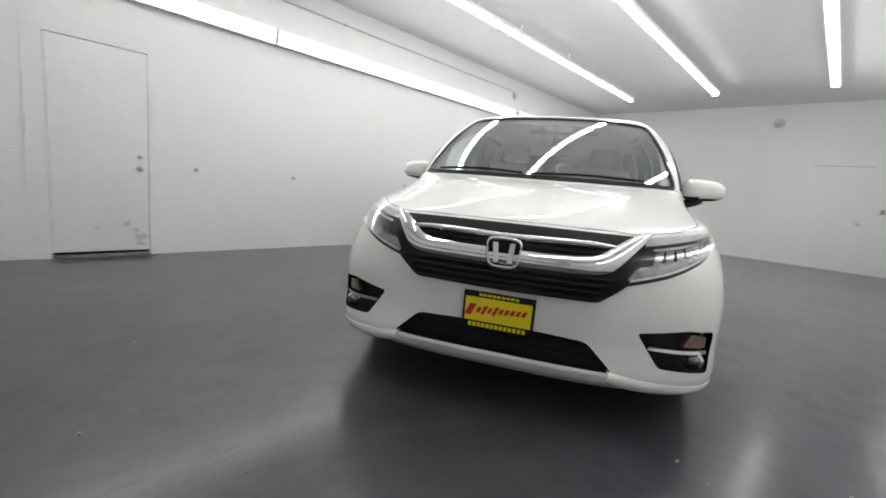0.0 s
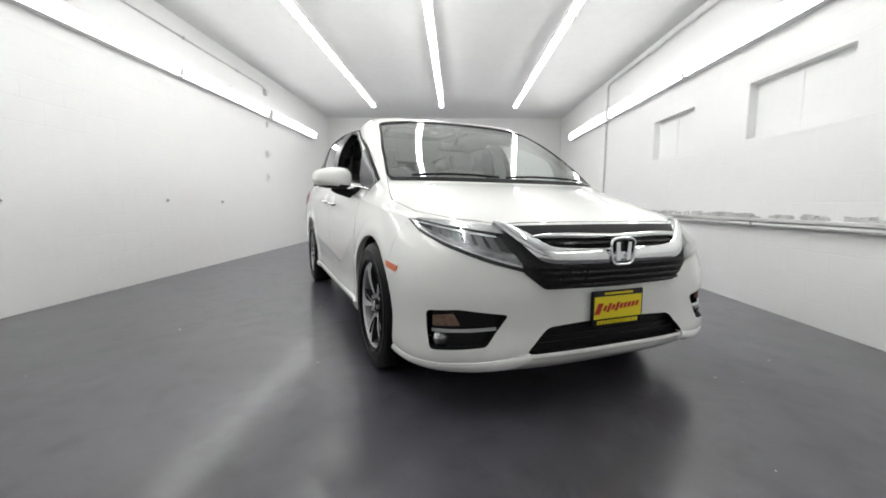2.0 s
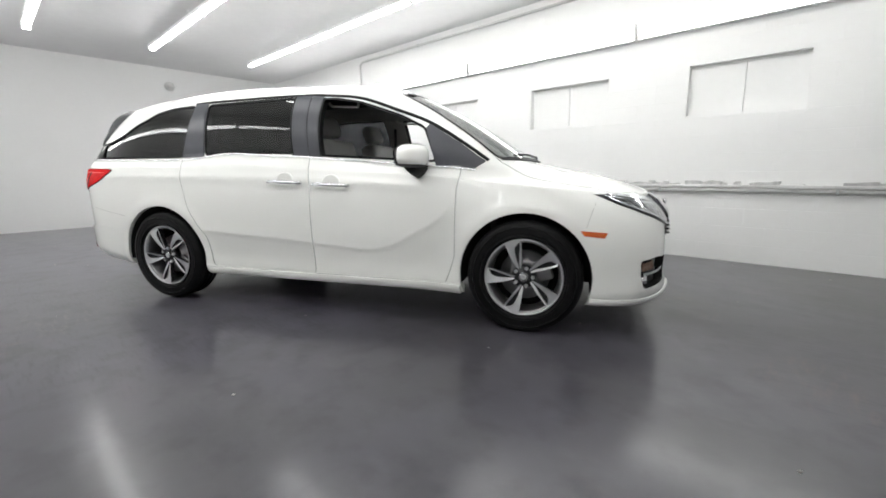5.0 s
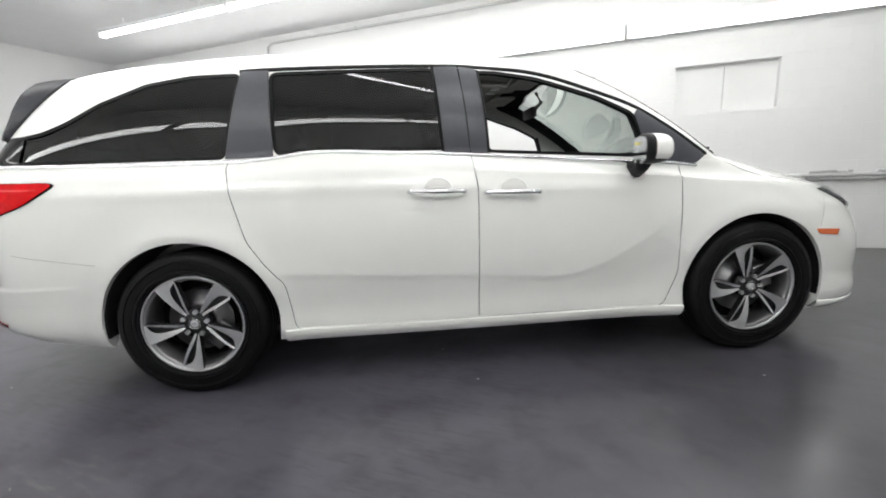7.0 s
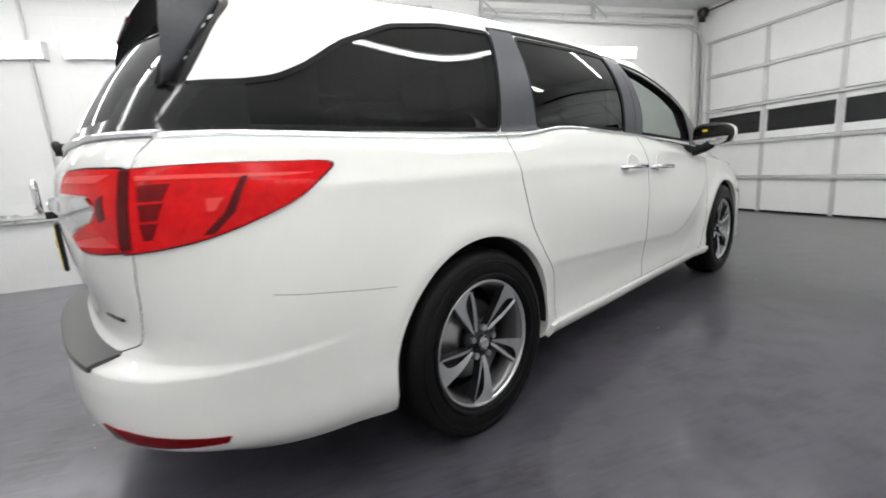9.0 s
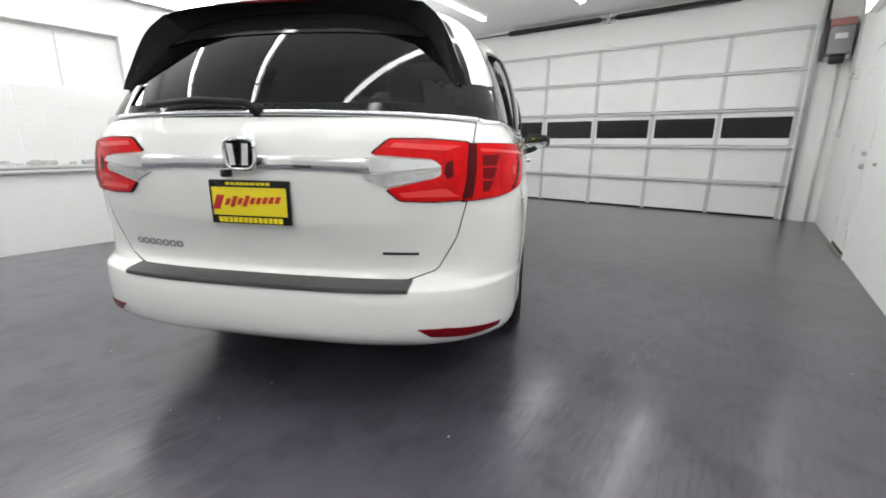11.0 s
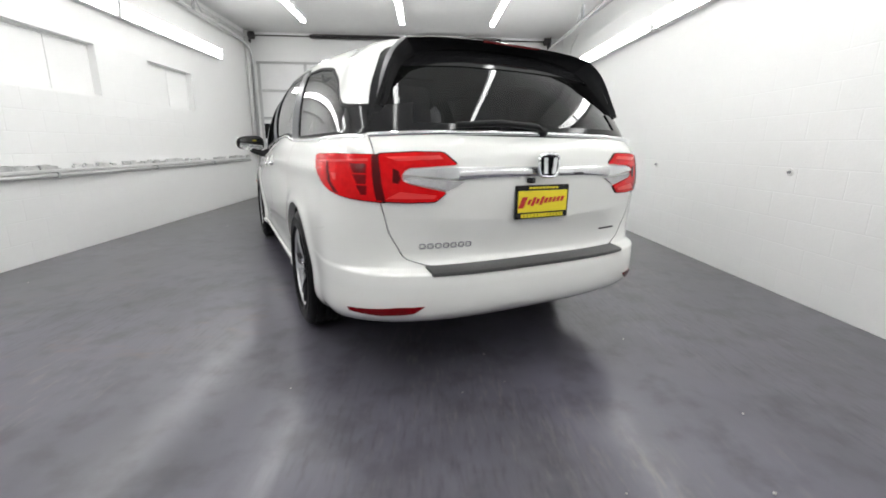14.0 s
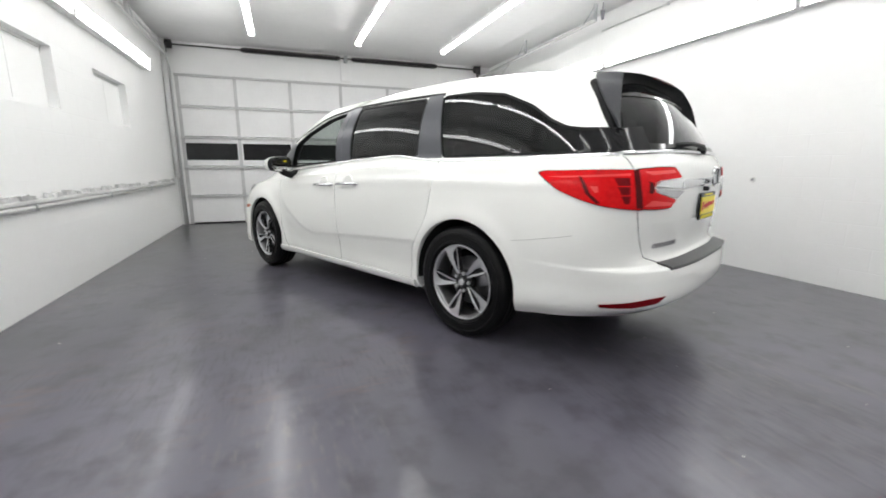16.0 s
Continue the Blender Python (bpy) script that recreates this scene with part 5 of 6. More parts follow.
part("windscreen", patch([(1.0, p[0], p[1]) for p in WSCREEN], (-1, 0, 0), -0.004, 0.005, 0.06, True), WSGLASS, CAR, "clear windscreen glass", True)
part("rear_window", patch([(-2.4, p[0], p[1]) for p in RGLASS], (1, 0, 0), -0.003, 0.005, 0.05, True), TINT, CAR, "dark tinted rear glass", True)


part("windscreen_seal", band(*groove(WSCREEN, 0.014), (-1, 0, 0), 1.0, "x", 0.003), GLOSSBLACK, CAR, "black windscreen edge", True)
part("rear_window_seal", band(*groove(RGLASS, 0.05), (1, 0, 0), -2.4, "x", 0.002), GLASSBLACK, CAR, "black rear glass border", True)

part("rear_window_border", rearpatch(rounded([(-0.63, 1.495), (-0.3, 1.510), (0, 1.513), (0.3, 1.510), (0.63, 1.495), (0.60, 1.60), (0.3, 1.645), (0, 1.65), (-0.3, 1.645), (-0.60, 1.60)], 0.02), 0.001, 0.003, 0.06), GLASSBLACK, CAR, "black band above the rear glass", True)

# cowl and wipers at the foot of the windscreen
part("cowl_panel", patch([(1.3, y, z) for y, z in ((-0.80, 1.112), (0.80, 1.112), (0.80, 1.130), (0, 1.134), (-0.80, 1.130))], (-1, 0, 0), 0.006, 0.01), MATTBLACK, CAR, "matt black cowl panel", True)

# ---- front: grille, lamps, intakes ----
bm = frontpatch(rounded([(-0.592, 0.868), (-0.3, 0.874), (0, 0.876), (0.3, 0.874), (0.592, 0.868), (0.505, 0.672), (0.405, 0.594), (0, 0.588), (-0.405, 0.594), (-0.505, 0.672)], 0.02), 0.006, 0.02, 0.05)
GRILLE = part("grille", bm, MATTBLACK, BODY, "black slatted grille", True)
for k, z in enumerate((0.612, 0.640, 0.668, 0.696)):
    w = 0.40 + 0.022 * k
    part("slat", frontpatch([(-w, z + 0.005), (w, z + 0.005), (w, z - 0.006), (-w, z - 0.006)], 0.030, 0.028, 0.06), GLOSSBLACK, GRILLE, smooth=True)
part("slat", frontpatch([(-0.44, 0.793), (0.44, 0.793), (0.43, 0.783), (-0.43, 0.783)], 0.026, 0.024, 0.06), GLOSSBLACK, GRILLE, smooth=True)
for s in (1, -1):
    F3 = lambda q: [(2.3, s * p[0], p[1]) for p in q]
    wing_top = curve2([(0.0, 0.764), (0.20, 0.764), (0.33, 0.769), (0.39, 0.783), (0.45, 0.822), (0.50, 0.850), (0.555, 0.868)], 8)
    wing_low = curve2([(0.0, 0.704), (0.20, 0.704), (0.36, 0.707), (0.42, 0.718), (0.46, 0.742), (0.525, 0.805), (0.585, 0.868)], 8)
    part("chrome_wing", strip(F3(wing_top), F3(wing_low), (-1, 0, 0), 0.030, 0.010, 0.0, 56, 11), CHROME, GRILLE, "wide chrome wing", True)
    bar_top, bar_low = curve2([(0.0, 0.828), (0.25, 0.832), (0.40, 0.826), (0.455, 0.816)], 8), curve2([(0.0, 0.800), (0.25, 0.806), (0.44, 0.804)], 8)
    part("chrome_bar", strip(F3(bar_top), F3(bar_low), (-1, 0, 0), 0.022, 0.016, 0.0, 40, 7), CHROME, GRILLE, "slim chrome bar", True)
    # headlight: dark bowl, chrome brow, lamp blocks and a clear cover
    hl = [(1.93, 0.885, 0.893), (2.05, 0.815, 0.892), (2.17, 0.70, 0.880), (2.26, 0.575, 0.864), (2.34, 0.51, 0.77), (2.40, 0.475, 0.668), (2.38, 0.545, 0.684), (2.31, 0.665, 0.722), (2.19, 0.795, 0.780), (2.06, 0.868, 0.835)]
    ax = (-0.8, -0.6 * s, 0)
    P3 = lambda q: [(p[0], s * p[1], p[2]) for p in q]
    head = part("headlight", patch(P3(hl), ax, 0.002, 0.012, 0.03), LAMPHOUSE, BODY, "clear headlight with chrome brow and dark bowl", True)

    def inset(f, pts=hl):
        c = [sum(p[i] for p in pts) / len(pts) for i in range(3)]
        return [tuple(c[i] + (p[i] - c[i]) * f for i in range(3)) for p in pts]

    part("headlight_gasket", patch(P3(inset(1.035)), ax, 0.001, 0.008, 0.03), SEAL, BODY, "black lamp gasket", True)
    top_edge = evenly([Vector(p) for p in hl[0:4]], 40)
    low_edge = evenly([Vector(p) for p in (hl[0], hl[9], hl[8], hl[7], hl[6], hl[5])], 40)

    def bowl_piece(name, corners, lift, thick, material, label=""):
        """A piece of the lamp between (u, v) corners: u from the fender to the grille, v from the top edge down."""
        pts = []
        for (u0, v0), (u1, v1) in zip(corners, corners[1:] + corners[:1]):
            n = max(1, int(abs(u1 - u0) * 10))
            for k in range(n):
                u, v = u0 + (u1 - u0) * k / n, v0 + (v1 - v0) * k / n
                i = min(int(u * 39), 38)
                f = u * 39 - i
                pts.append((top_edge[i].lerp(top_edge[i + 1], f)).lerp(low_edge[i].lerp(low_edge[i + 1], f), v))
        return part(name, patch(P3(pts), ax, lift, thick, 0.03), material, head, label, True)

    bowl_piece("headlight_brow", [(0.12, 0.03), (0.98, 0.02), (0.99, 0.18), (0.20, 0.24)], 0.016, 0.012, BROW, "pale chrome brow")
    bowl_piece("headlight_frame", [(0.16, 0.34), (0.30, 0.31), (0.90, 0.25), (0.90, 0.30), (0.32, 0.39), (0.20, 0.44)], 0.014, 0.010, CHROME, "chrome inner frame")
    bowl_piece("headlight_reflector", [(0.16, 0.60), (0.97, 0.60), (0.97, 0.86), (0.16, 0.84)], 0.007, 0.006, LAMPBOWL, "silvery lamp bowl")
    for k in range(6):
        u = 0.30 + 0.098 * k
        bowl_piece("headlight_lens", [(u, 0.40 - 0.02 * k), (u + 0.082, 0.39 - 0.02 * k), (u + 0.072, 0.66), (u + 0.012, 0.64)], 0.010 + 0.002 * (k % 2), 0.008, LAMPDARK, "square projector lens")
    bowl_piece("headlight_strip", [(0.09, 0.35), (0.15, 0.35), (0.20, 0.78), (0.32, 0.85), (0.95, 0.86), (0.95, 0.92), (0.30, 0.92), (0.15, 0.88)], 0.013, 0.010, BROW, "light guide strip")
    part("headlight_cover", patch(P3(hl), ax, 0.020, 0.003, 0.04), COVER, head, "clear cover", True)
    # fog lamp pocket
    pocket = part("fog_pocket", frontpatch([(p[0] * 1.0, p[1]) for p in FOG], -0.050, 0.01, 0.04, s), MATTBLACK, BODY, "black fog lamp pocket", True)
    part("fog_bar", frontpatch(ribbon([(0.625, 0.428), (0.75, 0.418), (0.875, 0.412)], 0.016), -0.004, 0.03, 0.03, s), CHROME, pocket, "chrome bar", True)
    part("turn_signal", frontpatch(rounded([(0.875, 0.478), (0.80, 0.492), (0.772, 0.438), (0.875, 0.428)], 0.008), -0.012, 0.02, 0.03, s), TURNLENS, pocket, "clear turn signal", True)
    hit = OUT.ray_cast(Vector((4, s * 0.825, 0.370)), Vector((-1, 0, 0)))[0]
    part("fog_ring", cyl(hit + Vector((-0.08, 0, 0)), hit + Vector((-0.035, 0, 0)), 0.040, 20), CHROME, pocket, "chrome ring", True)
    part("fog_lamp", cyl(hit + Vector((-0.06, 0, 0)), hit + Vector((-0.030, 0, 0)), 0.032, 20, 0.028), LAMPBOWL, pocket, "round clear fog lamp", True)
part("lower_intake", frontpatch([(p[0] * 1.04, p[1] + (0.012 if p[1] > 0.4 else -0.01)) for p in INTAKE], -0.045, 0.01, 0.06), MATTBLACK, BODY, "black lower intake", True)
for z in (0.345, 0.372, 0.399):
    w = 0.50 - (z - 0.32) * 1.1
    part("intake_slat", frontpatch([(-w, z + 0.004), (w, z + 0.004), (w, z - 0.004), (-w, z - 0.004)], -0.03, 0.014, 0.08), MATTBLACK, BODY, smooth=True)
# bright lip under the intake
lip = curve2([(-0.52, 0.290), (-0.25, 0.288), (0, 0.288), (0.25, 0.288), (0.52, 0.290)])
for s in (1, -1):
    one = curve2([(1.93, s * 0.98, 0.262), (2.12, s * 0.93, 0.262), (2.28, s * 0.80, 0.272), (2.40, s * 0.62, 0.292), (2.43, s * 0.50, 0.312)], 6)
    two = curve2([(1.93, s * 0.98, 0.214), (2.12, s * 0.93, 0.214), (2.28, s * 0.80, 0.218), (2.40, s * 0.62, 0.238), (2.43, s * 0.50, 0.268)], 6)
    part("bumper_lip", strip(one, two, (-0.75, -0.66 * s, 0), 0.006, 0.013, 0.02, 60, 9), PAINT, BODY, "white bumper lip", True)
part("bumper_lip", rail(lip, 0.026, (-1, 0, 0), lambda p: (2.3, *p), lift=0.0, bulge=0.004, n=60), PAINT, BODY, "white bumper lip", True)


def emblem(centre, facing, w, h, parent):
    cx, cz = centre
    pts = []
    for k in range(40):
        a = 2 * math.pi * k / 40
        c, s_ = math.cos(a), math.sin(a)
        k2 = (abs(c) ** 4 + abs(s_) ** 4) ** -0.25
        pts.append((cx, w * c * k2 * (1 - 0.10 * s_ * -1 * 0.9), cz + h * s_ * k2))
    back = bmesh.new()
    vs = [back.verts.new(p) for p in pts]
    back.faces.new(vs)
    bmesh.ops.solidify(back, geom=back.faces[:], thickness=0.008)
    root = part("emblem", back, GLOSSBLACK, parent, "chrome framed emblem")
    part("emblem_frame", tube([(cx + facing * 0.008, p[1], p[2]) for p in pts], 0.0075, 8, True), CHROME, root, smooth=True)
    for s in (1, -1):
        q = bmesh.new()
        add_box(q, (cx + facing * 0.004, -0.012, -h * 0.72), (cx + facing * 0.016, 0.012, h * 0.72), 0.003)
        for v in q.verts:
            v.co.y += s * (w * 0.46 + v.co.z * 0.09)
            v.co.z += cz
        part("emblem_post", q, CHROME, root)


emblem((2.434, 0.758), 1, 0.072, 0.062, GRILLE)
gate = PANELS.get(("tailgate", 0), BODY)
part("gate_bar", strip([(-2.5, *p) for p in curve2([(-0.45, 1.051), (-0.25, 1.052), (0, 1.053), (0.25, 1.052), (0.45, 1.051)])], [(-2.5, *p) for p in curve2([(-0.45, 0.998), (-0.38, 1.003), (-0.25, 1.008), (0, 1.009), (0.25, 1.008), (0.38, 1.003), (0.45, 0.998)])], (1, 0, 0), 0.010, 0.008, 0.004, 60, 9), BROW, gate, "wide satin chrome bar", True)
part("gate_handle", rearpatch(rounded([(-0.175, 1.036), (-0.245, 1.036), (-0.250, 1.014), (-0.180, 1.016)], 0.005), 0.0172, 0.01, 0.02), MATTBLACK, gate, "dark handle recess", True)
part("gate_latch", rearpatch(rounded([(-0.085, 1.040), (-0.175, 1.042), (-0.180, 1.026), (-0.085, 1.022)], 0.005), 0.0195, 0.010, 0.02), CHROME, gate, "small chrome release", True)
part("rear_camera", box((-2.672, 0.066, 0.978), (-2.62, 0.094, 1.004), 0.006), GLOSSBLACK, gate, "small black camera under the bar", True)
emblem((-2.672, 1.060), -1, 0.058, 0.052, gate)
part("gate_moulding", rail(curve2([(-0.79, 1.183), (-0.5, 1.196), (0, 1.202), (0.5, 1.196), (0.79, 1.183)]), 0.020, (1, 0, 0), lambda p: (-2.5, *p), lift=0.004, bulge=0.010, n=60), CHROME, gate, "chrome moulding under the rear glass", True)
# ribbed pad lying on the bumper's shelf and folding over its rear edge
bm = bmesh.new()
rows = []
for y in np.linspace(-0.585, 0.585, 41):
    xg = OUT.ray_cast(Vector((-6, y, 0.622)), Vector((1, 0, 0)))[0].x
    xb = OUT.ray_cast(Vector((-6, y, 0.570)), Vector((1, 0, 0)))[0].x
    rows.append([bm.verts.new((x, y, z)) for x, z in ((xg + 0.004, 0.598), (xg - 0.006, 0.614), (xb + 0.014, 0.606), (xb - 0.003, 0.600), (xb - 0.006, 0.594), (xb - 0.005, 0.584), (xb + 0.02, 0.582))])
for a, b in zip(rows, rows[1:]):
    for k in range(7):
        bm.faces.new((a[k], a[(k + 1) % 7], b[(k + 1) % 7], b[k]))
bm.faces.new(rows[0])
bm.faces.new(rows[-1][::-1])
bmesh.ops.recalc_face_normals(bm, faces=bm.faces)
part("step_pad", crease(bm, 0.6), PADM, BODY, "ribbed dark grey step pad", True)
for k in range(7):
    y = 0.36 + k * 0.0365
    loop = []
    for p in rounded([(y + 0.002, 0.712), (y + 0.026, 0.712), (y + 0.026, 0.691), (y + 0.002, 0.691)], 0.006, 2):
        hit = OUT.ray_cast(Vector((-6, p[0], p[1])), Vector((1, 0, 0)))[0]
        loop.append(hit + Vector((-0.002, 0, 0)))
    part("model_lettering", tube(loop, 0.0032, 6, True), GREYBOX, gate, "small grey metal lettering shape", True)
part("trim_badge", rearpatch([(-0.475, 0.712), (-0.605, 0.712), (-0.605, 0.704), (-0.475, 0.704)], 0.005, 0.005, 0.03), ALLOYDARK, gate, "small dark trim badge")


def dealer_plate(x, facing, z0, z1):
    m = pose(x, 0, 0)
    t = part("plate_frame", box((min(0, facing * 0.014) + x, -0.160, z0), (max(0, facing * 0.014) + x, 0.160, z1), 0.006), GLOSSBLACK, BODY if facing > 0 else gate, "black plate frame with yellow lettering bars")
    h = z1 - z0
    f = x + facing * 0.014
    part("plate_insert", box((min(f - facing * 0.002, f + facing * 0.003), -0.148, z0 + h * 0.20), (max(f - facing * 0.002, f + facing * 0.003), 0.148, z1 - h * 0.16), 0.002), YELLOW, t, "yellow dealer insert")
    rnd = random.Random(5)
    # script writing as a plain slanted stroke with bars
    y = -0.122
    for k in range(10):
        w = 0.017 if k else 0.030
        hh = (0.052 if k == 0 else 0.040 if k in (2, 4) else 0.024)
        zc = z0 + h * 0.50 + 0.012 * k / 9
        q = bmesh.new()
        add_box(q, (-0.001, -w / 2, -hh / 2), (0.002, w / 2, hh / 2), 0.0008)
        for v in q.verts:
            v.co = Vector((f + facing * (0.003 + v.co.x), (y + v.co.y + v.co.z * 0.45) * (1 if facing > 0 else -1), zc + v.co.z))
        part("writing_bar", q, REDINK, t)
        y += w + 0.008
    for zc, n, hh in ((z0 + h * 0.10, 13, 0.019), (z1 - h * 0.08, 9, 0.010)):
        for k in range(n):
            yy = (k - (n - 1) / 2) * 0.020
            part("lettering_bar", box((min(f, f + facing * 0.003), yy - 0.0075, zc - hh / 2), (max(f, f + facing * 0.003), yy + 0.0075, zc + hh / 2), 0), YELLOW, t)


dealer_plate(2.418, 1, 0.405, 0.572)
dealer_plate(-2.640, -1, 0.808, 0.968)

# rear wiper
part("rear_wiper", tube([(-2.596, -0.02, 1.215), (-2.598, 0.02, 1.235), (-2.592, 0.22, 1.246), (-2.575, 0.44, 1.230)], 0.014, 8), MATTBLACK, CAR, "black rear wiper", True)
part("wiper_pivot", cyl((-2.56, -0.02, 1.212), (-2.605, -0.02, 1.215), 0.022, 16), MATTBLACK, CAR, "", True)
for s, y0, y1 in ((1, -0.05, 0.62), (1, -0.68, -0.10)):
    pts = []
    for k in range(7):
        y = y0 + (y1 - y0) * k / 6
        hit = OUT.ray_cast(Vector((4, y, 1.135 + 0.012 * math.sin(math.pi * k / 6))), Vector((-1, 0, 0)))[0]
        pts.append(hit + Vector((0.012, 0, 0.012)))
    part("wiper", tube(pts, 0.008, 6), MATTBLACK, CAR, "black wiper blade", True)

# roof spoiler: a black visor over the rear glass that runs down each rear corner as a fin
def visor(front, rear, inner, n):
    """A blade between a front line and an inner line, both on the skin, that stands out to a rear edge."""
    bm = bmesh.new()
    rows = []
    for f, r, h in zip(evenly(front, n), evenly(rear, n), evenly(inner, n)):
        f, fn = OUT.find_nearest(f)[0], skin_normal(f)[0]
        h, hn = OUT.find_nearest(h)[0], skin_normal(h)[0]
        up = (fn * 0.6 + (f - h).normalized() * 0.4).normalized()
        mid = f.lerp(r, 0.5) + fn * 0.010
        lip = r + (h - r).normalized() * 0.020 - (r - f).normalized() * 0.006
        rows.append([bm.verts.new(p) for p in (f - fn * 0.012, f + fn * 0.009, mid, r - (r - f).normalized() * 0.008 + up * 0.002, r, lip, lip.lerp(h, 0.5) + hn * 0.012, h + hn * 0.003, h - hn * 0.01)])
    for a, b in zip(rows, rows[1:]):
        for k in range(9):
            bm.faces.new((a[k], a[(k + 1) % 9], b[(k + 1) % 9], b[k])).material_index = 0 if k < 4 else 1
    bm.faces.new(rows[0])
    bm.faces.new(rows[-1][::-1])
    bmesh.ops.recalc_face_normals(bm, faces=bm.faces)
    return crease(bm, 0.55)


over = [(-2.160, 0.545, 1.668), (-2.125, 0.42, 1.690), (-2.105, 0.22, 1.700), (-2.10, 0.0, 1.703)]
edge = [(-2.312, 0.560, 1.617), (-2.326, 0.42, 1.632), (-2.336, 0.22, 1.640), (-2.340, 0.0, 1.643)]
under = [(-2.27, 0.505, 1.565), (-2.262, 0.40, 1.582), (-2.258, 0.22, 1.590), (-2.256, 0.0, 1.592)]
both = lambda q: curve2([(x, y, z) for x, y, z in q] + [(x, -y, z) for x, y, z in q[-2::-1]], 8)
SPOILER = part("spoiler", visor(both(over), both(edge), both(under), 49), [GLOSSBLACK, SEAL], CAR, "gloss black roof spoiler", True)
part("brake_light", box((-2.345, -0.17, 1.632), (-2.330, 0.17, 1.642), 0.003), BRAKE, SPOILER, "dark red brake light strip")
for s in (1, -1):
    down = lambda q: curve2([(x, s * y, z) for x, y, z in q], 8)
    front = down([(-2.160, 0.545, 1.668), (-2.200, 0.612, 1.600), (-2.250, 0.660, 1.520), (-2.300, 0.692, 1.430), (-2.345, 0.712, 1.356), (-2.368, 0.722, 1.322)])
    rear = down([(-2.312, 0.560, 1.617), (-2.334, 0.625, 1.560), (-2.352, 0.668, 1.490), (-2.368, 0.704, 1.410), (-2.380, 0.730, 1.352), (-2.385, 0.742, 1.316)])
    inner = down([(-2.27, 0.505, 1.565), (-2.300, 0.582, 1.525), (-2.335, 0.632, 1.462), (-2.368, 0.668, 1.395), (-2.395, 0.694, 1.345), (-2.405, 0.712, 1.318)])
    part("corner_fin", visor(front, rear, inner, 30), [FIN, SEAL], SPOILER, "dark grey corner fin", True)

# door mirrors
for s in (1, -1):
    m = Matrix.Translation((0.785, s * 1.075, 1.138)) @ Matrix.Rotation(radians(14 * s), 4, "Z")
    bm = bmesh.new()
    bmesh.ops.create_uvsphere(bm, u_segments=28, v_segments=18, radius=1)
    for v in bm.verts:
        c = v.co
        k = (abs(c.x) ** 3 + abs(c.y) ** 3 + abs(c.z) ** 3) ** (-1 / 3)
        c = c * k
        x = c.x * 0.098 if c.x > 0 else c.x * 0.038
        v.co = Vector((x, s * c.y * 0.138, c.z * (0.080 - 0.010 * c.y)))
        if v.co.z < 0:
            v.co.z *= 0.85
    bm.normal_update()
    for f in bm.faces:
        f.material_index = 1 if f.calc_center_median().x < 0.0 or f.calc_center_median().z < -0.047 else 0
    bm.transform(m)
    MIR = part("door_mirror", bm, [PAINT, MATTBLACK], PANELS.get(("front_door", s), BODY), "white mirror housing with a black back", True)
    part("mirror_arm", tube([(0.81, s * 0.88, 1.065), (0.80, s * 0.96, 1.036), (0.785, s * 1.03, 1.062), (0.775, s * 1.07, 1.084)], 0.034, 10), MATTBLACK, MIR, "black mirror arm", True)
    bm = bmesh.new()
    n = 28
    ring1 = [bm.verts.new(m @ Vector((-0.039, s * (0.118 * (abs(math.cos(a)) ** 0.6) * (1 if math.cos(a) > 0 else -1)), 0.064 * (abs(math.sin(a)) ** 0.6) * (1 if math.sin(a) > 0 else -1)))) for a in [2 * math.pi * k / n for k in range(n)]]
    bm.faces.new(ring1)
    bmesh.ops.solidify(bm, geom=bm.faces[:], thickness=0.006)
    part("mirror_glass", bm, CHROME, MIR, "mirror glass")
    part("mirror_strip", tube([m @ Vector((0.092 - 0.0012 * (k - 3) ** 2, s * 0.02 * (k - 3), -0.023 + 0.002 * k)) for k in range(7)], 0.006, 6), LAMPW, MIR, "turn signal strip", True)
    part("mirror_sticker", box((-0.0475, s * -0.03 - 0.016, 0.026), (-0.0455, s * -0.03 + 0.016, 0.040), 0, m), YELLOW, MIR, "small yellow sticker")
    part("window_divider", tube([(0.905, s * 0.865, 1.10), (0.862, s * 0.835, 1.22), (0.822, s * 0.805, 1.34)], 0.012, 8), MATTBLACK, CAR, "black window divider", True)


# ---- wheels ----
def spin(profile, centre, n=56):
    """A solid of revolution about the y axis through centre; profile of (radius, y), closed."""
    bm = bmesh.new()
    rings = []
    for k in range(n):
        a = 2 * math.pi * k / n
        rings.append([bm.verts.new((centre[0] + r * math.cos(a), centre[1] + y, centre[2] + r * math.sin(a))) for r, y in profile])
    m = len(profile)
    for k in range(n):
        a, b = rings[k], rings[(k + 1) % n]
        for j in range(m):
            bm.faces.new((a[j], a[(j + 1) % m], b[(j + 1) % m], b[j]))
    bmesh.ops.recalc_face_normals(bm, faces=bm.faces)
    return bm


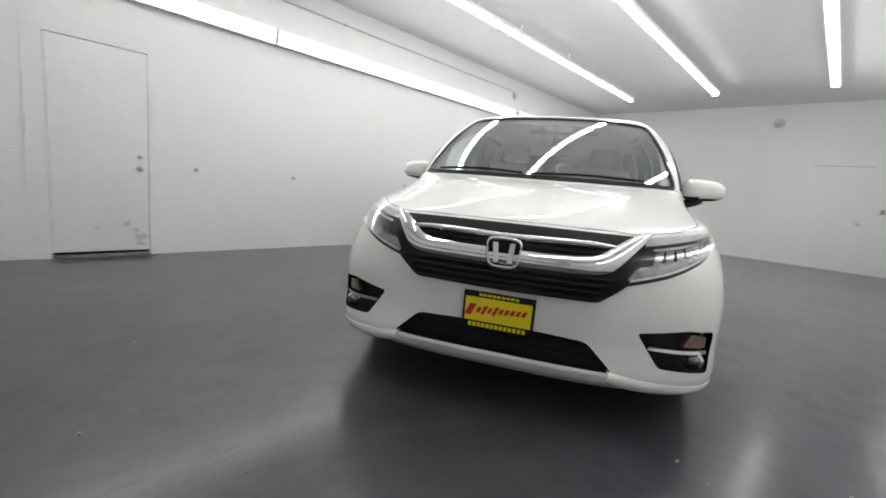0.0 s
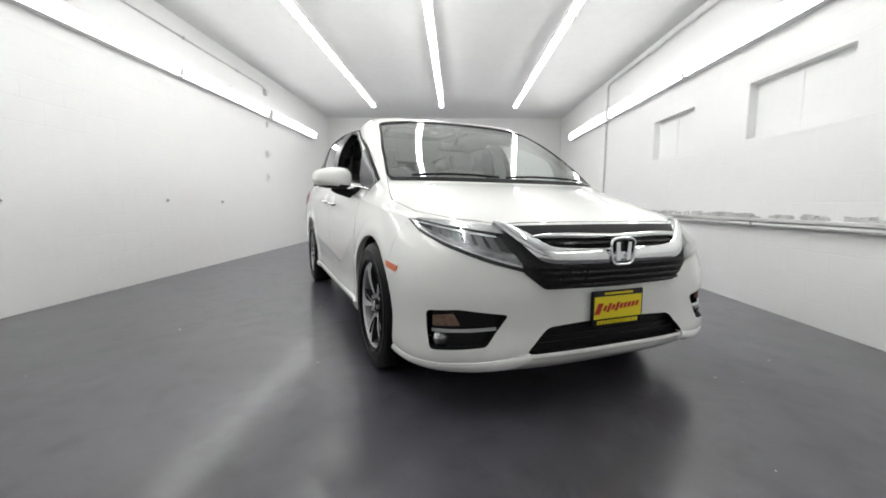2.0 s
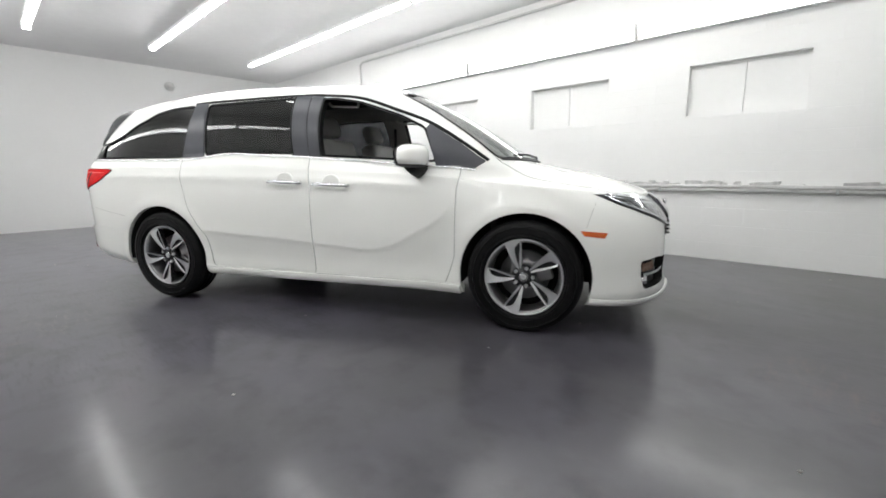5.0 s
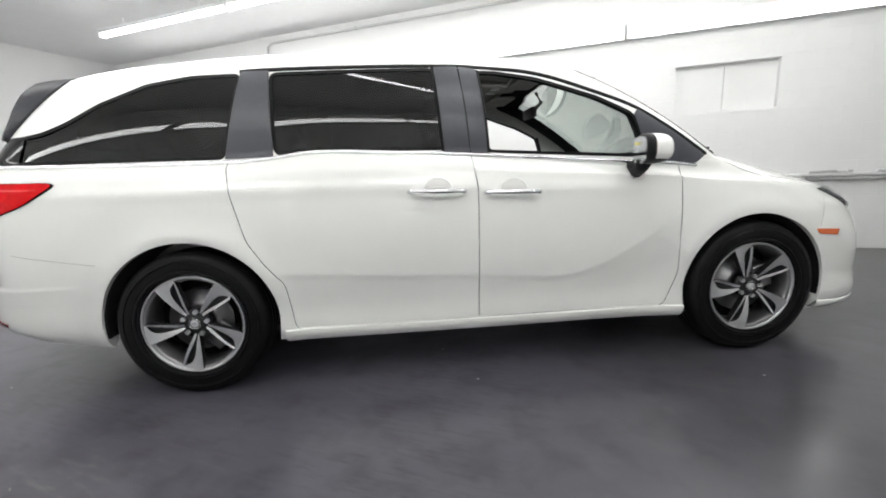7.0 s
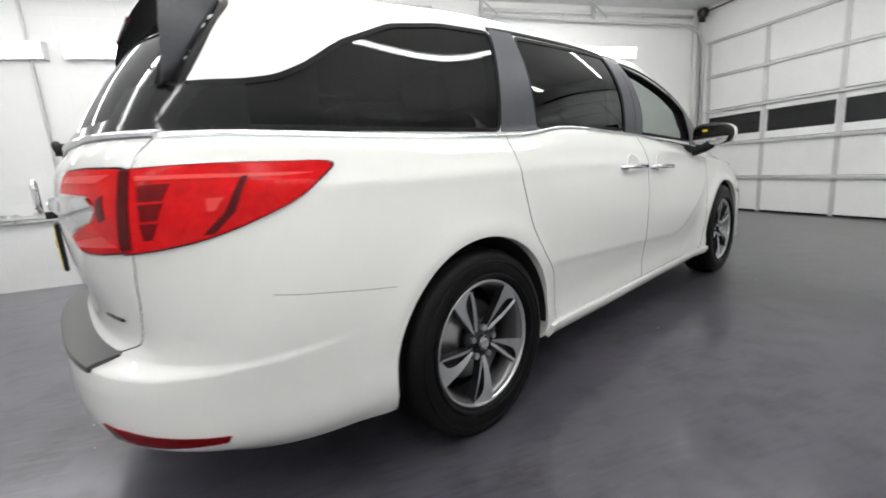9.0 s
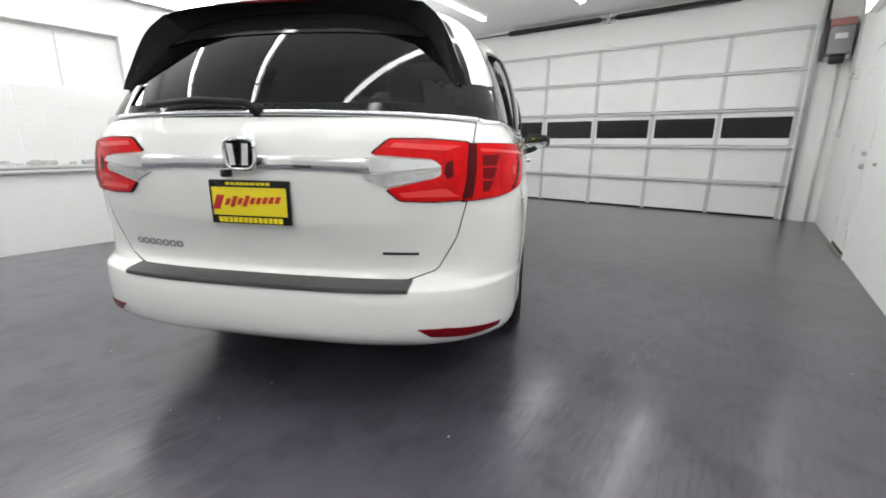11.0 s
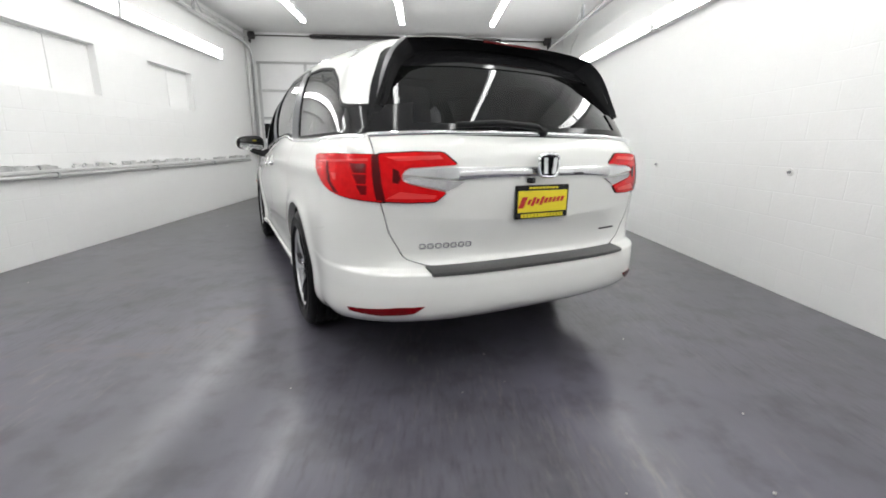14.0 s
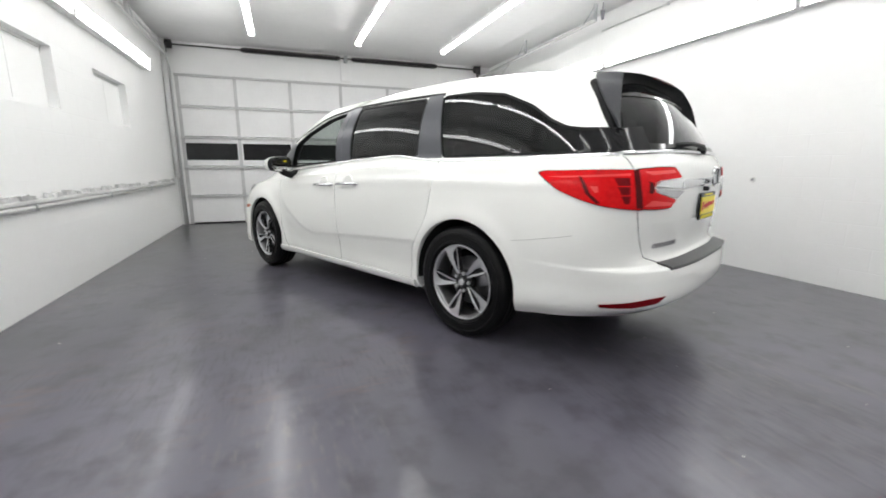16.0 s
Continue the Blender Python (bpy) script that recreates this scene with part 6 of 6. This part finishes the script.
def wheel():
    """A wheel about the origin whose outer face looks along -y."""
    w = new("wheel")
    w.parent = CAR
    w["label"] = "alloy wheel with five split spokes and a black tyre"
    tread = [(0.250, -0.095), (0.262, -0.113), (0.290, -0.120), (0.325, -0.118), (0.350, -0.110), (0.364, -0.095), (0.369, -0.080)]
    for k in range(4):
        y = -0.066 + k * 0.044
        tread += [(0.370, y - 0.012), (0.361, y - 0.007), (0.361, y + 0.003), (0.370, y + 0.008)]
    tread += [(0.369, 0.080), (0.364, 0.095), (0.350, 0.110), (0.290, 0.120), (0.250, 0.100)]
    ty = part("tyre", spin(tread, (0, 0, 0), 72), RUBBER, w, "black tyre", True)
    part("rim_guard", spin([(0.262, -0.114), (0.268, -0.1225), (0.276, -0.1235), (0.280, -0.117)], (0, 0, 0), 60), RUBBER, ty, smooth=True)
    part("sidewall_bead", spin([(0.318, -0.117), (0.321, -0.1215), (0.326, -0.1215), (0.329, -0.116)], (0, 0, 0), 60), RUBBER, ty, smooth=True)
    part("rim_lip", spin([(0.236, -0.090), (0.241, -0.103), (0.247, -0.107), (0.252, -0.103), (0.252, -0.088), (0.242, -0.080)], (0, 0, 0), 72), ALLOY, w, "bright machined lip", True)
    part("rim_barrel", spin([(0.238, -0.095), (0.226, -0.080), (0.215, -0.02), (0.215, 0.09), (0.240, 0.10), (0.240, 0.06), (0.232, -0.05), (0.246, -0.09)], (0, 0, 0), 56), DISC, w, "grey alloy barrel", True)
    part("brake_disc", spin([(0.06, -0.030), (0.105, -0.030), (0.108, -0.014), (0.162, -0.012), (0.162, 0.015), (0.06, 0.015)], (0, 0, 0), 48), DISC, w, "steel brake disc", True)
    part("wheel_backing", spin([(0.01, 0.03), (0.225, 0.03), (0.225, 0.05), (0.01, 0.05)], (0, 0, 0), 40), BLACKGAP, w, "", True)
    cal = bmesh.new()
    add_box(cal, (0.075, -0.035, -0.07), (0.175, 0.03, 0.07), 0.012)
    part("brake_caliper", cal, DISC, w, "grey brake caliper", True)

    def blade(a, radii, left, right, y0, y1, depth, slant):
        """One blade from the hub to the rim between two edges, each given as (radius, degrees off the spoke's middle)."""
        bm = bmesh.new()
        rows = []
        for r in radii:
            t = (r - radii[0]) / (0.245 - radii[0])
            y = y0 + (y1 - y0) * t - 0.007 * math.sin(math.pi * min(t, 1))
            q = []
            for edge, lift in ((left, slant), (right, -slant)):
                b = a + radians(np.interp(r, [e[0] for e in edge], [e[1] for e in edge]))
                q.append((r * math.cos(b), y + lift, r * math.sin(b)))
            c = [(q[0][k] + q[1][k]) / 2 for k in (0, 2)]
            deep = [(c[0] + (v[0] - c[0]) * 0.86, y + depth, c[1] + (v[2] - c[1]) * 0.86) for v in reversed(q)]
            rows.append([bm.verts.new(v) for v in q + deep])
        for u, v in zip(rows, rows[1:]):
            for k in range(4):
                bm.faces.new((u[k], u[(k + 1) % 4], v[(k + 1) % 4], v[k])).material_index = 1 if k else 0
        bm.faces.new(rows[0]).material_index = 1
        bm.faces.new(rows[-1][::-1]).material_index = 1
        bmesh.ops.recalc_face_normals(bm, faces=bm.faces)
        return bm

    slit = [(0.058, 8.5), (0.102, 4.8), (0.159, 2.4), (0.190, 0.0), (0.206, -2.8), (0.220, -7.5), (0.229, -11.3), (0.246, -13.2)]
    ridge = [(0.056, 5.5), (0.066, 4.2), (0.105, -2.5), (0.143, -7.6), (0.190, -10.2), (0.229, -11.2)]
    for k in range(5):
        a = math.radians(90 + 72 * k)
        sp = part("spoke", blade(a, (0.058, 0.08, 0.102, 0.13, 0.159, 0.178, 0.192, 0.206, 0.214, 0.222, 0.229, 0.246), [(0.058, 17.6), (0.245, 11.8)], slit, -0.080, -0.101, 0.035, -0.003), [ALLOY, ALLOYDARK], w, "bright leaf-shaped spoke blade with a dark slit")
        part("spoke_blade", blade(a, (0.056, 0.08, 0.105, 0.13, 0.16, 0.19, 0.212, 0.231), ridge, [(0.056, -5.5), (0.10, -10.4), (0.138, -13.0), (0.20, -13.9), (0.232, -13.6)], -0.081, -0.100, 0.035, 0.002), [ALLOY, ALLOYDARK], sp)
        part("spoke_pocket", blade(a, (0.060, 0.10, 0.14, 0.18, 0.21, 0.228), [(r, d + 2) for r, d in slit], [(r, d - 2) for r, d in ridge], -0.062, -0.074, 0.02, 0.0), ALLOYDARK, sp, "dark slit")
        b = math.radians(90 + 36 + 72 * k)
        nut = cyl((0.060 * math.cos(b), -0.060, 0.060 * math.sin(b)), (0.060 * math.cos(b), -0.094, 0.060 * math.sin(b)), 0.0125, 6)
        part("lug_nut", nut, ALLOY, w, "bright wheel nut")
    part("hub", cyl((0, -0.02, 0), (0, -0.079, 0), 0.074, 30), ALLOYDARK, w, "", True)
    part("centre_cap", cyl((0, -0.070, 0), (0, -0.094, 0), 0.034, 24, 0.031), ALLOYDARK, w, "round centre cap", True)
    part("cap_plate", spin([(0.002, -0.090), (0.002, -0.0965), (0.020, -0.0955), (0.022, -0.090)], (0, 0, 0), 24), ALLOY, w, "silver disc on the cap", True)
    part("cap_ring", spin([(0.024, -0.094), (0.028, -0.0965), (0.030, -0.094), (0.028, -0.092)], (0, 0, 0), 28), CHROME, w, "thin chrome ring", True)
    part("valve", cyl((0.205, -0.075, 0.06), (0.196, -0.098, 0.058), 0.004, 6), CHROME, w)
    return w


first = wheel()
for k, (x, s) in enumerate(((1.5, -1), (-1.5, -1), (1.5, 1), (-1.5, 1))):
    m = Matrix.Translation((x, s * 0.862, 0.370)) @ Matrix.Rotation(radians({(1.5, -1): -18, (-1.5, -1): 44, (1.5, 1): 40, (-1.5, 1): 21}[(x, s)]), 4, "Y") @ (Matrix.Rotation(math.pi, 4, "Z") if s > 0 else Matrix())
    if k == 0:
        first.matrix_basis = m
    else:
        copy_thing(first, m)
    # wheel well
    bm = bmesh.new()
    rows = []
    for a in np.linspace(-0.18 if x > 0 else -0.10, math.pi + (0.15 if x > 0 else 0.12), 30):
        rows.append([bm.verts.new((x + r * math.cos(a), s * y, 0.372 + r * math.sin(a))) for r, y in ((0.412, 0.950), (0.412, 0.60), (0.01, 0.60), (0.01, 0.59), (0.440, 0.59), (0.440, 0.950))])
    for p, q in zip(rows, rows[1:]):
        for j in range(6):
            bm.faces.new((p[j], p[(j + 1) % 6], q[(j + 1) % 6], q[j]))
    bmesh.ops.recalc_face_normals(bm, faces=bm.faces)
    part("wheel_well", bm, BLACKGAP, BODY, "black wheel well liner", True)


# ---- under the car and inside it ----
bm = bmesh.new()
add_box(bm, (-1.02, -0.885, 0.27), (1.02, 0.885, 0.36), 0.02)
add_box(bm, (1.0, -0.57, 0.26), (2.30, 0.57, 0.50), 0.02)
add_box(bm, (-2.45, -0.57, 0.34), (-1.0, 0.57, 0.50), 0.02)
add_box(bm, (1.96, -0.80, 0.24), (2.15, 0.80, 0.30), 0.01)
add_box(bm, (-2.50, -0.80, 0.36), (-1.95, 0.80, 0.42), 0.01)
part("underbody", bm, BLACKGAP, CAR, "dark underbody")
bm = bmesh.new()
add_box(bm, (-1.04, -0.86, 0.50), (1.04, 0.86, 0.53))
add_box(bm, (1.04, -0.56, 0.50), (1.30, 0.56, 0.53))
add_box(bm, (-2.45, -0.56, 0.50), (-1.04, 0.56, 0.53))
part("cabin_floor", bm, CABIN, CAR, "dark carpeted cabin floor")
part("engine_bulkhead", box((1.26, -0.83, 0.40), (1.30, 0.83, 1.02)), CABIN, CAR)


def soft_box(lo, hi, r, m=None):
    return box(lo, hi, r, m, 3)


def seat(x, y, wide, back_h, face):
    st = new("seat")
    st.parent = CAR
    st["label"] = "grey leather seat with headrest"
    h = wide / 2
    part("cushion", soft_box((x - 0.25, y - h, 0.62), (x + 0.27, y + h, 0.80), 0.06), LEATHER, st, smooth=True)
    lean = Matrix.Translation((x - 0.22, y, 0.75)) @ Matrix.Rotation(radians(-17), 4, "Y")
    part("backrest", soft_box((-0.08, -h, 0), (0.07, h, back_h), 0.055, lean), LEATHER, st, smooth=True)
    part("headrest", soft_box((-0.06, -0.13, back_h + 0.03), (0.05, 0.13, back_h + 0.20), 0.05, lean), LEATHER, st, smooth=True)
    part("seat_base", box((x - 0.2, y - h * 0.8, 0.53), (x + 0.2, y + h * 0.8, 0.63), 0.01), CABIN, st)


for y in (-0.42, 0.42):
    seat(0.22, y, 0.50, 0.58, 1)
    seat(-0.82, y, 0.46, 0.56, 1)
for y in (-0.48, 0.0, 0.48):
    seat(-1.68, y, 0.44, 0.52, 1)
# dashboard with hood, screen and column
bm = bmesh.new()
rows = []
for y in np.linspace(-0.82, 0.82, 15):
    hump = 0.05 * math.exp(-(((y - 0.40) / 0.16) ** 2))
    prof = [(0.72, 0.80), (0.70, 0.96), (0.76, 1.05 + hump), (0.88, 1.075 + hump * 0.6), (1.10, 1.075), (1.26, 1.06), (1.26, 0.70), (0.85, 0.65)]
    e = 0.10 * (abs(y) / 0.82) ** 3
    rows.append([bm.verts.new((a - e * (1 if a > 1 else 0), y, b)) for a, b in prof])
for p, q in zip(rows, rows[1:]):
    for j in range(8):
        bm.faces.new((p[j], p[(j + 1) % 8], q[(j + 1) % 8], q[j]))
bm.faces.new(rows[0])
bm.faces.new(rows[-1][::-1])
bmesh.ops.recalc_face_normals(bm, faces=bm.faces)
DASH = part("dashboard", bm, CABIN, CAR, "dark dashboard", True)
part("screen", box((0.70, -0.14, 1.00), (0.725, 0.14, 1.14), 0.01), GLOSSBLACK, DASH, "black centre screen")
wheel_m = Matrix.Translation((0.58, 0.40, 1.0)) @ Matrix.Rotation(radians(-65), 4, "Y")
part("steering_wheel", tube([wheel_m @ Vector((0.185 * math.cos(a), 0.185 * math.sin(a), 0)) for a in np.linspace(0, 2 * math.pi, 32, endpoint=False)], 0.016, 8, True), CABIN, CAR, "black steering wheel", True)
bm = bmesh.new()
add_cyl(bm, wheel_m @ Vector((0, 0, -0.03)), wheel_m @ Vector((0, 0, 0.03)), 0.07, 16)
for a in (0.1, math.pi - 0.1, math.pi * 1.5):
    add_cyl(bm, wheel_m @ Vector((0.05 * math.sin(a), 0.05 * math.cos(a), 0)), wheel_m @ Vector((0.18 * math.sin(a), 0.18 * math.cos(a), 0)), 0.014, 8)
part("steering_hub", bm, CABIN, CAR)
part("steering_column", cyl((0.60, 0.40, 0.99), (0.90, 0.40, 0.86), 0.05, 12), CABIN, CAR, "", True)
# mirror, overhead console, visors, grab bars
part("rear_view_mirror", soft_box((0.50, -0.125, 1.42), (0.53, 0.125, 1.49), 0.012), CABIN, CAR, "black rear view mirror", True)
part("mirror_stalk", tube([(0.53, 0, 1.46), (0.60, 0, 1.53), (0.56, 0, 1.60)], 0.014, 8), CABIN, CAR, "", True)
part("overhead_console", soft_box((0.0, -0.12, 1.615), (0.42, 0.12, 1.665), 0.02), HEADLINER, CAR, "grey overhead console", True)
for y in (-0.08, 0.08):
    part("map_light", box((0.22, y - 0.03, 1.608), (0.28, y + 0.03, 1.616), 0.004), LAMPW, CAR)
for s in (1, -1):
    part("sun_visor", soft_box((0.30, s * 0.36 - 0.19, 1.585), (0.46, s * 0.36 + 0.19, 1.605), 0.009, None), HEADLINER, CAR, "grey sun visor", True)
    part("grab_bar", tube([(0.22, s * 0.66, 1.56), (0.20, s * 0.63, 1.53), (-0.02, s * 0.63, 1.545), (-0.04, s * 0.66, 1.575)], 0.011, 8), HEADLINER, CAR, "grey grab bar", True)
    part("seat_belt", tube([(-0.10, s * 0.74, 1.50), (-0.12, s * 0.78, 1.2), (-0.12, s * 0.80, 0.8)], 0.014, 6), CABIN, CAR, "dark seat belt", True)
part("sunroof_frame", box((-0.70, -0.36, 1.685), (0.0, 0.36, 1.70), 0.005), CABIN, CAR, "dark sunroof blind")

# ---- painted concrete blocks of the two long walls: faint joints ----
BW, BH, JOINT, PROUD = 0.406, 0.203, 0.004, 0.0010


def block_mesh(w, h, s):
    """One block's painted face, standing a little proud with a chamfered edge."""
    c = 0.004
    vs = []
    for y, k in ((0.0, 0.0), (s * PROUD, c)):
        vs += [(k, y, k), (w - k, y, k), (w - k, y, h - k), (k, y, h - k)]
    me = bpy.data.meshes.new("block")
    fs = [(0, 1, 5, 4), (1, 2, 6, 5), (2, 3, 7, 6), (3, 0, 4, 7), (4, 5, 6, 7)]
    me.from_pydata(vs, [], fs if s < 0 else [f[::-1] for f in fs])
    me.materials.append(WALL)
    return me


def lay_blocks(wall, y, s, holes, near):
    shared = block_mesh(BW - JOINT, BH - JOINT, s)
    vs, fs, count = [], [], 0
    for row in range(int(ZC / BH)):
        z0 = row * BH + JOINT / 2
        z1 = z0 + BH - JOINT
        x = XB + 0.01 - (BW / 2 if row % 2 else 0)
        while x < XF - 0.03:
            spans = [(max(x + JOINT / 2, XB + 0.005), min(x + BW - JOINT / 2, XF - 0.02))]
            for a, b, c, d in holes:
                if z1 > c and z0 < d:
                    spans = [q for u, v in spans for q in ((u, min(v, a)), (max(u, b), v)) if q[1] - q[0] > 0.02]
            for u, v in spans:
                if v - u <= 0.03:
                    continue
                if v - u > BW - JOINT - 0.001 and near(u, z0) and count < 300:
                    ob = new("block", shared)
                    ob.parent = wall
                    ob.location = (u, y + s * 0.0005, z0)
                    count += 1
                else:
                    o = len(vs)
                    for yy, k in ((0.0, 0.0), (s * PROUD, 0.004)):
                        vs += [(u + k, y + s * 0.0005 + yy, z0 + k), (v - k, y + s * 0.0005 + yy, z0 + k), (v - k, y + s * 0.0005 + yy, z1 - k), (u + k, y + s * 0.0005 + yy, z1 - k)]
                    q = [(0, 1, 5, 4), (1, 2, 6, 5), (2, 3, 7, 6), (3, 0, 4, 7), (4, 5, 6, 7)]
                    fs += [tuple(o + i for i in (f if s < 0 else f[::-1])) for f in q]
            x += BW
    me = bpy.data.meshes.new("blocks")
    me.from_pydata(vs, [], fs)
    me.materials.append(WALL)
    ob = new("blocks", me)
    ob.parent = wall
    ob["kind"] = "stuff"


lay_blocks(wall_right, YM, 1, [(DOOR[0] - 0.05, DOOR[1] + 0.15, 0, DOOR[3] + 0.05)], lambda x, z: -5 < x < 4 and z < 2.5)
lay_blocks(wall_left, YP, -1, WIN, lambda x, z: -5 < x < 4 and z < 2.5)
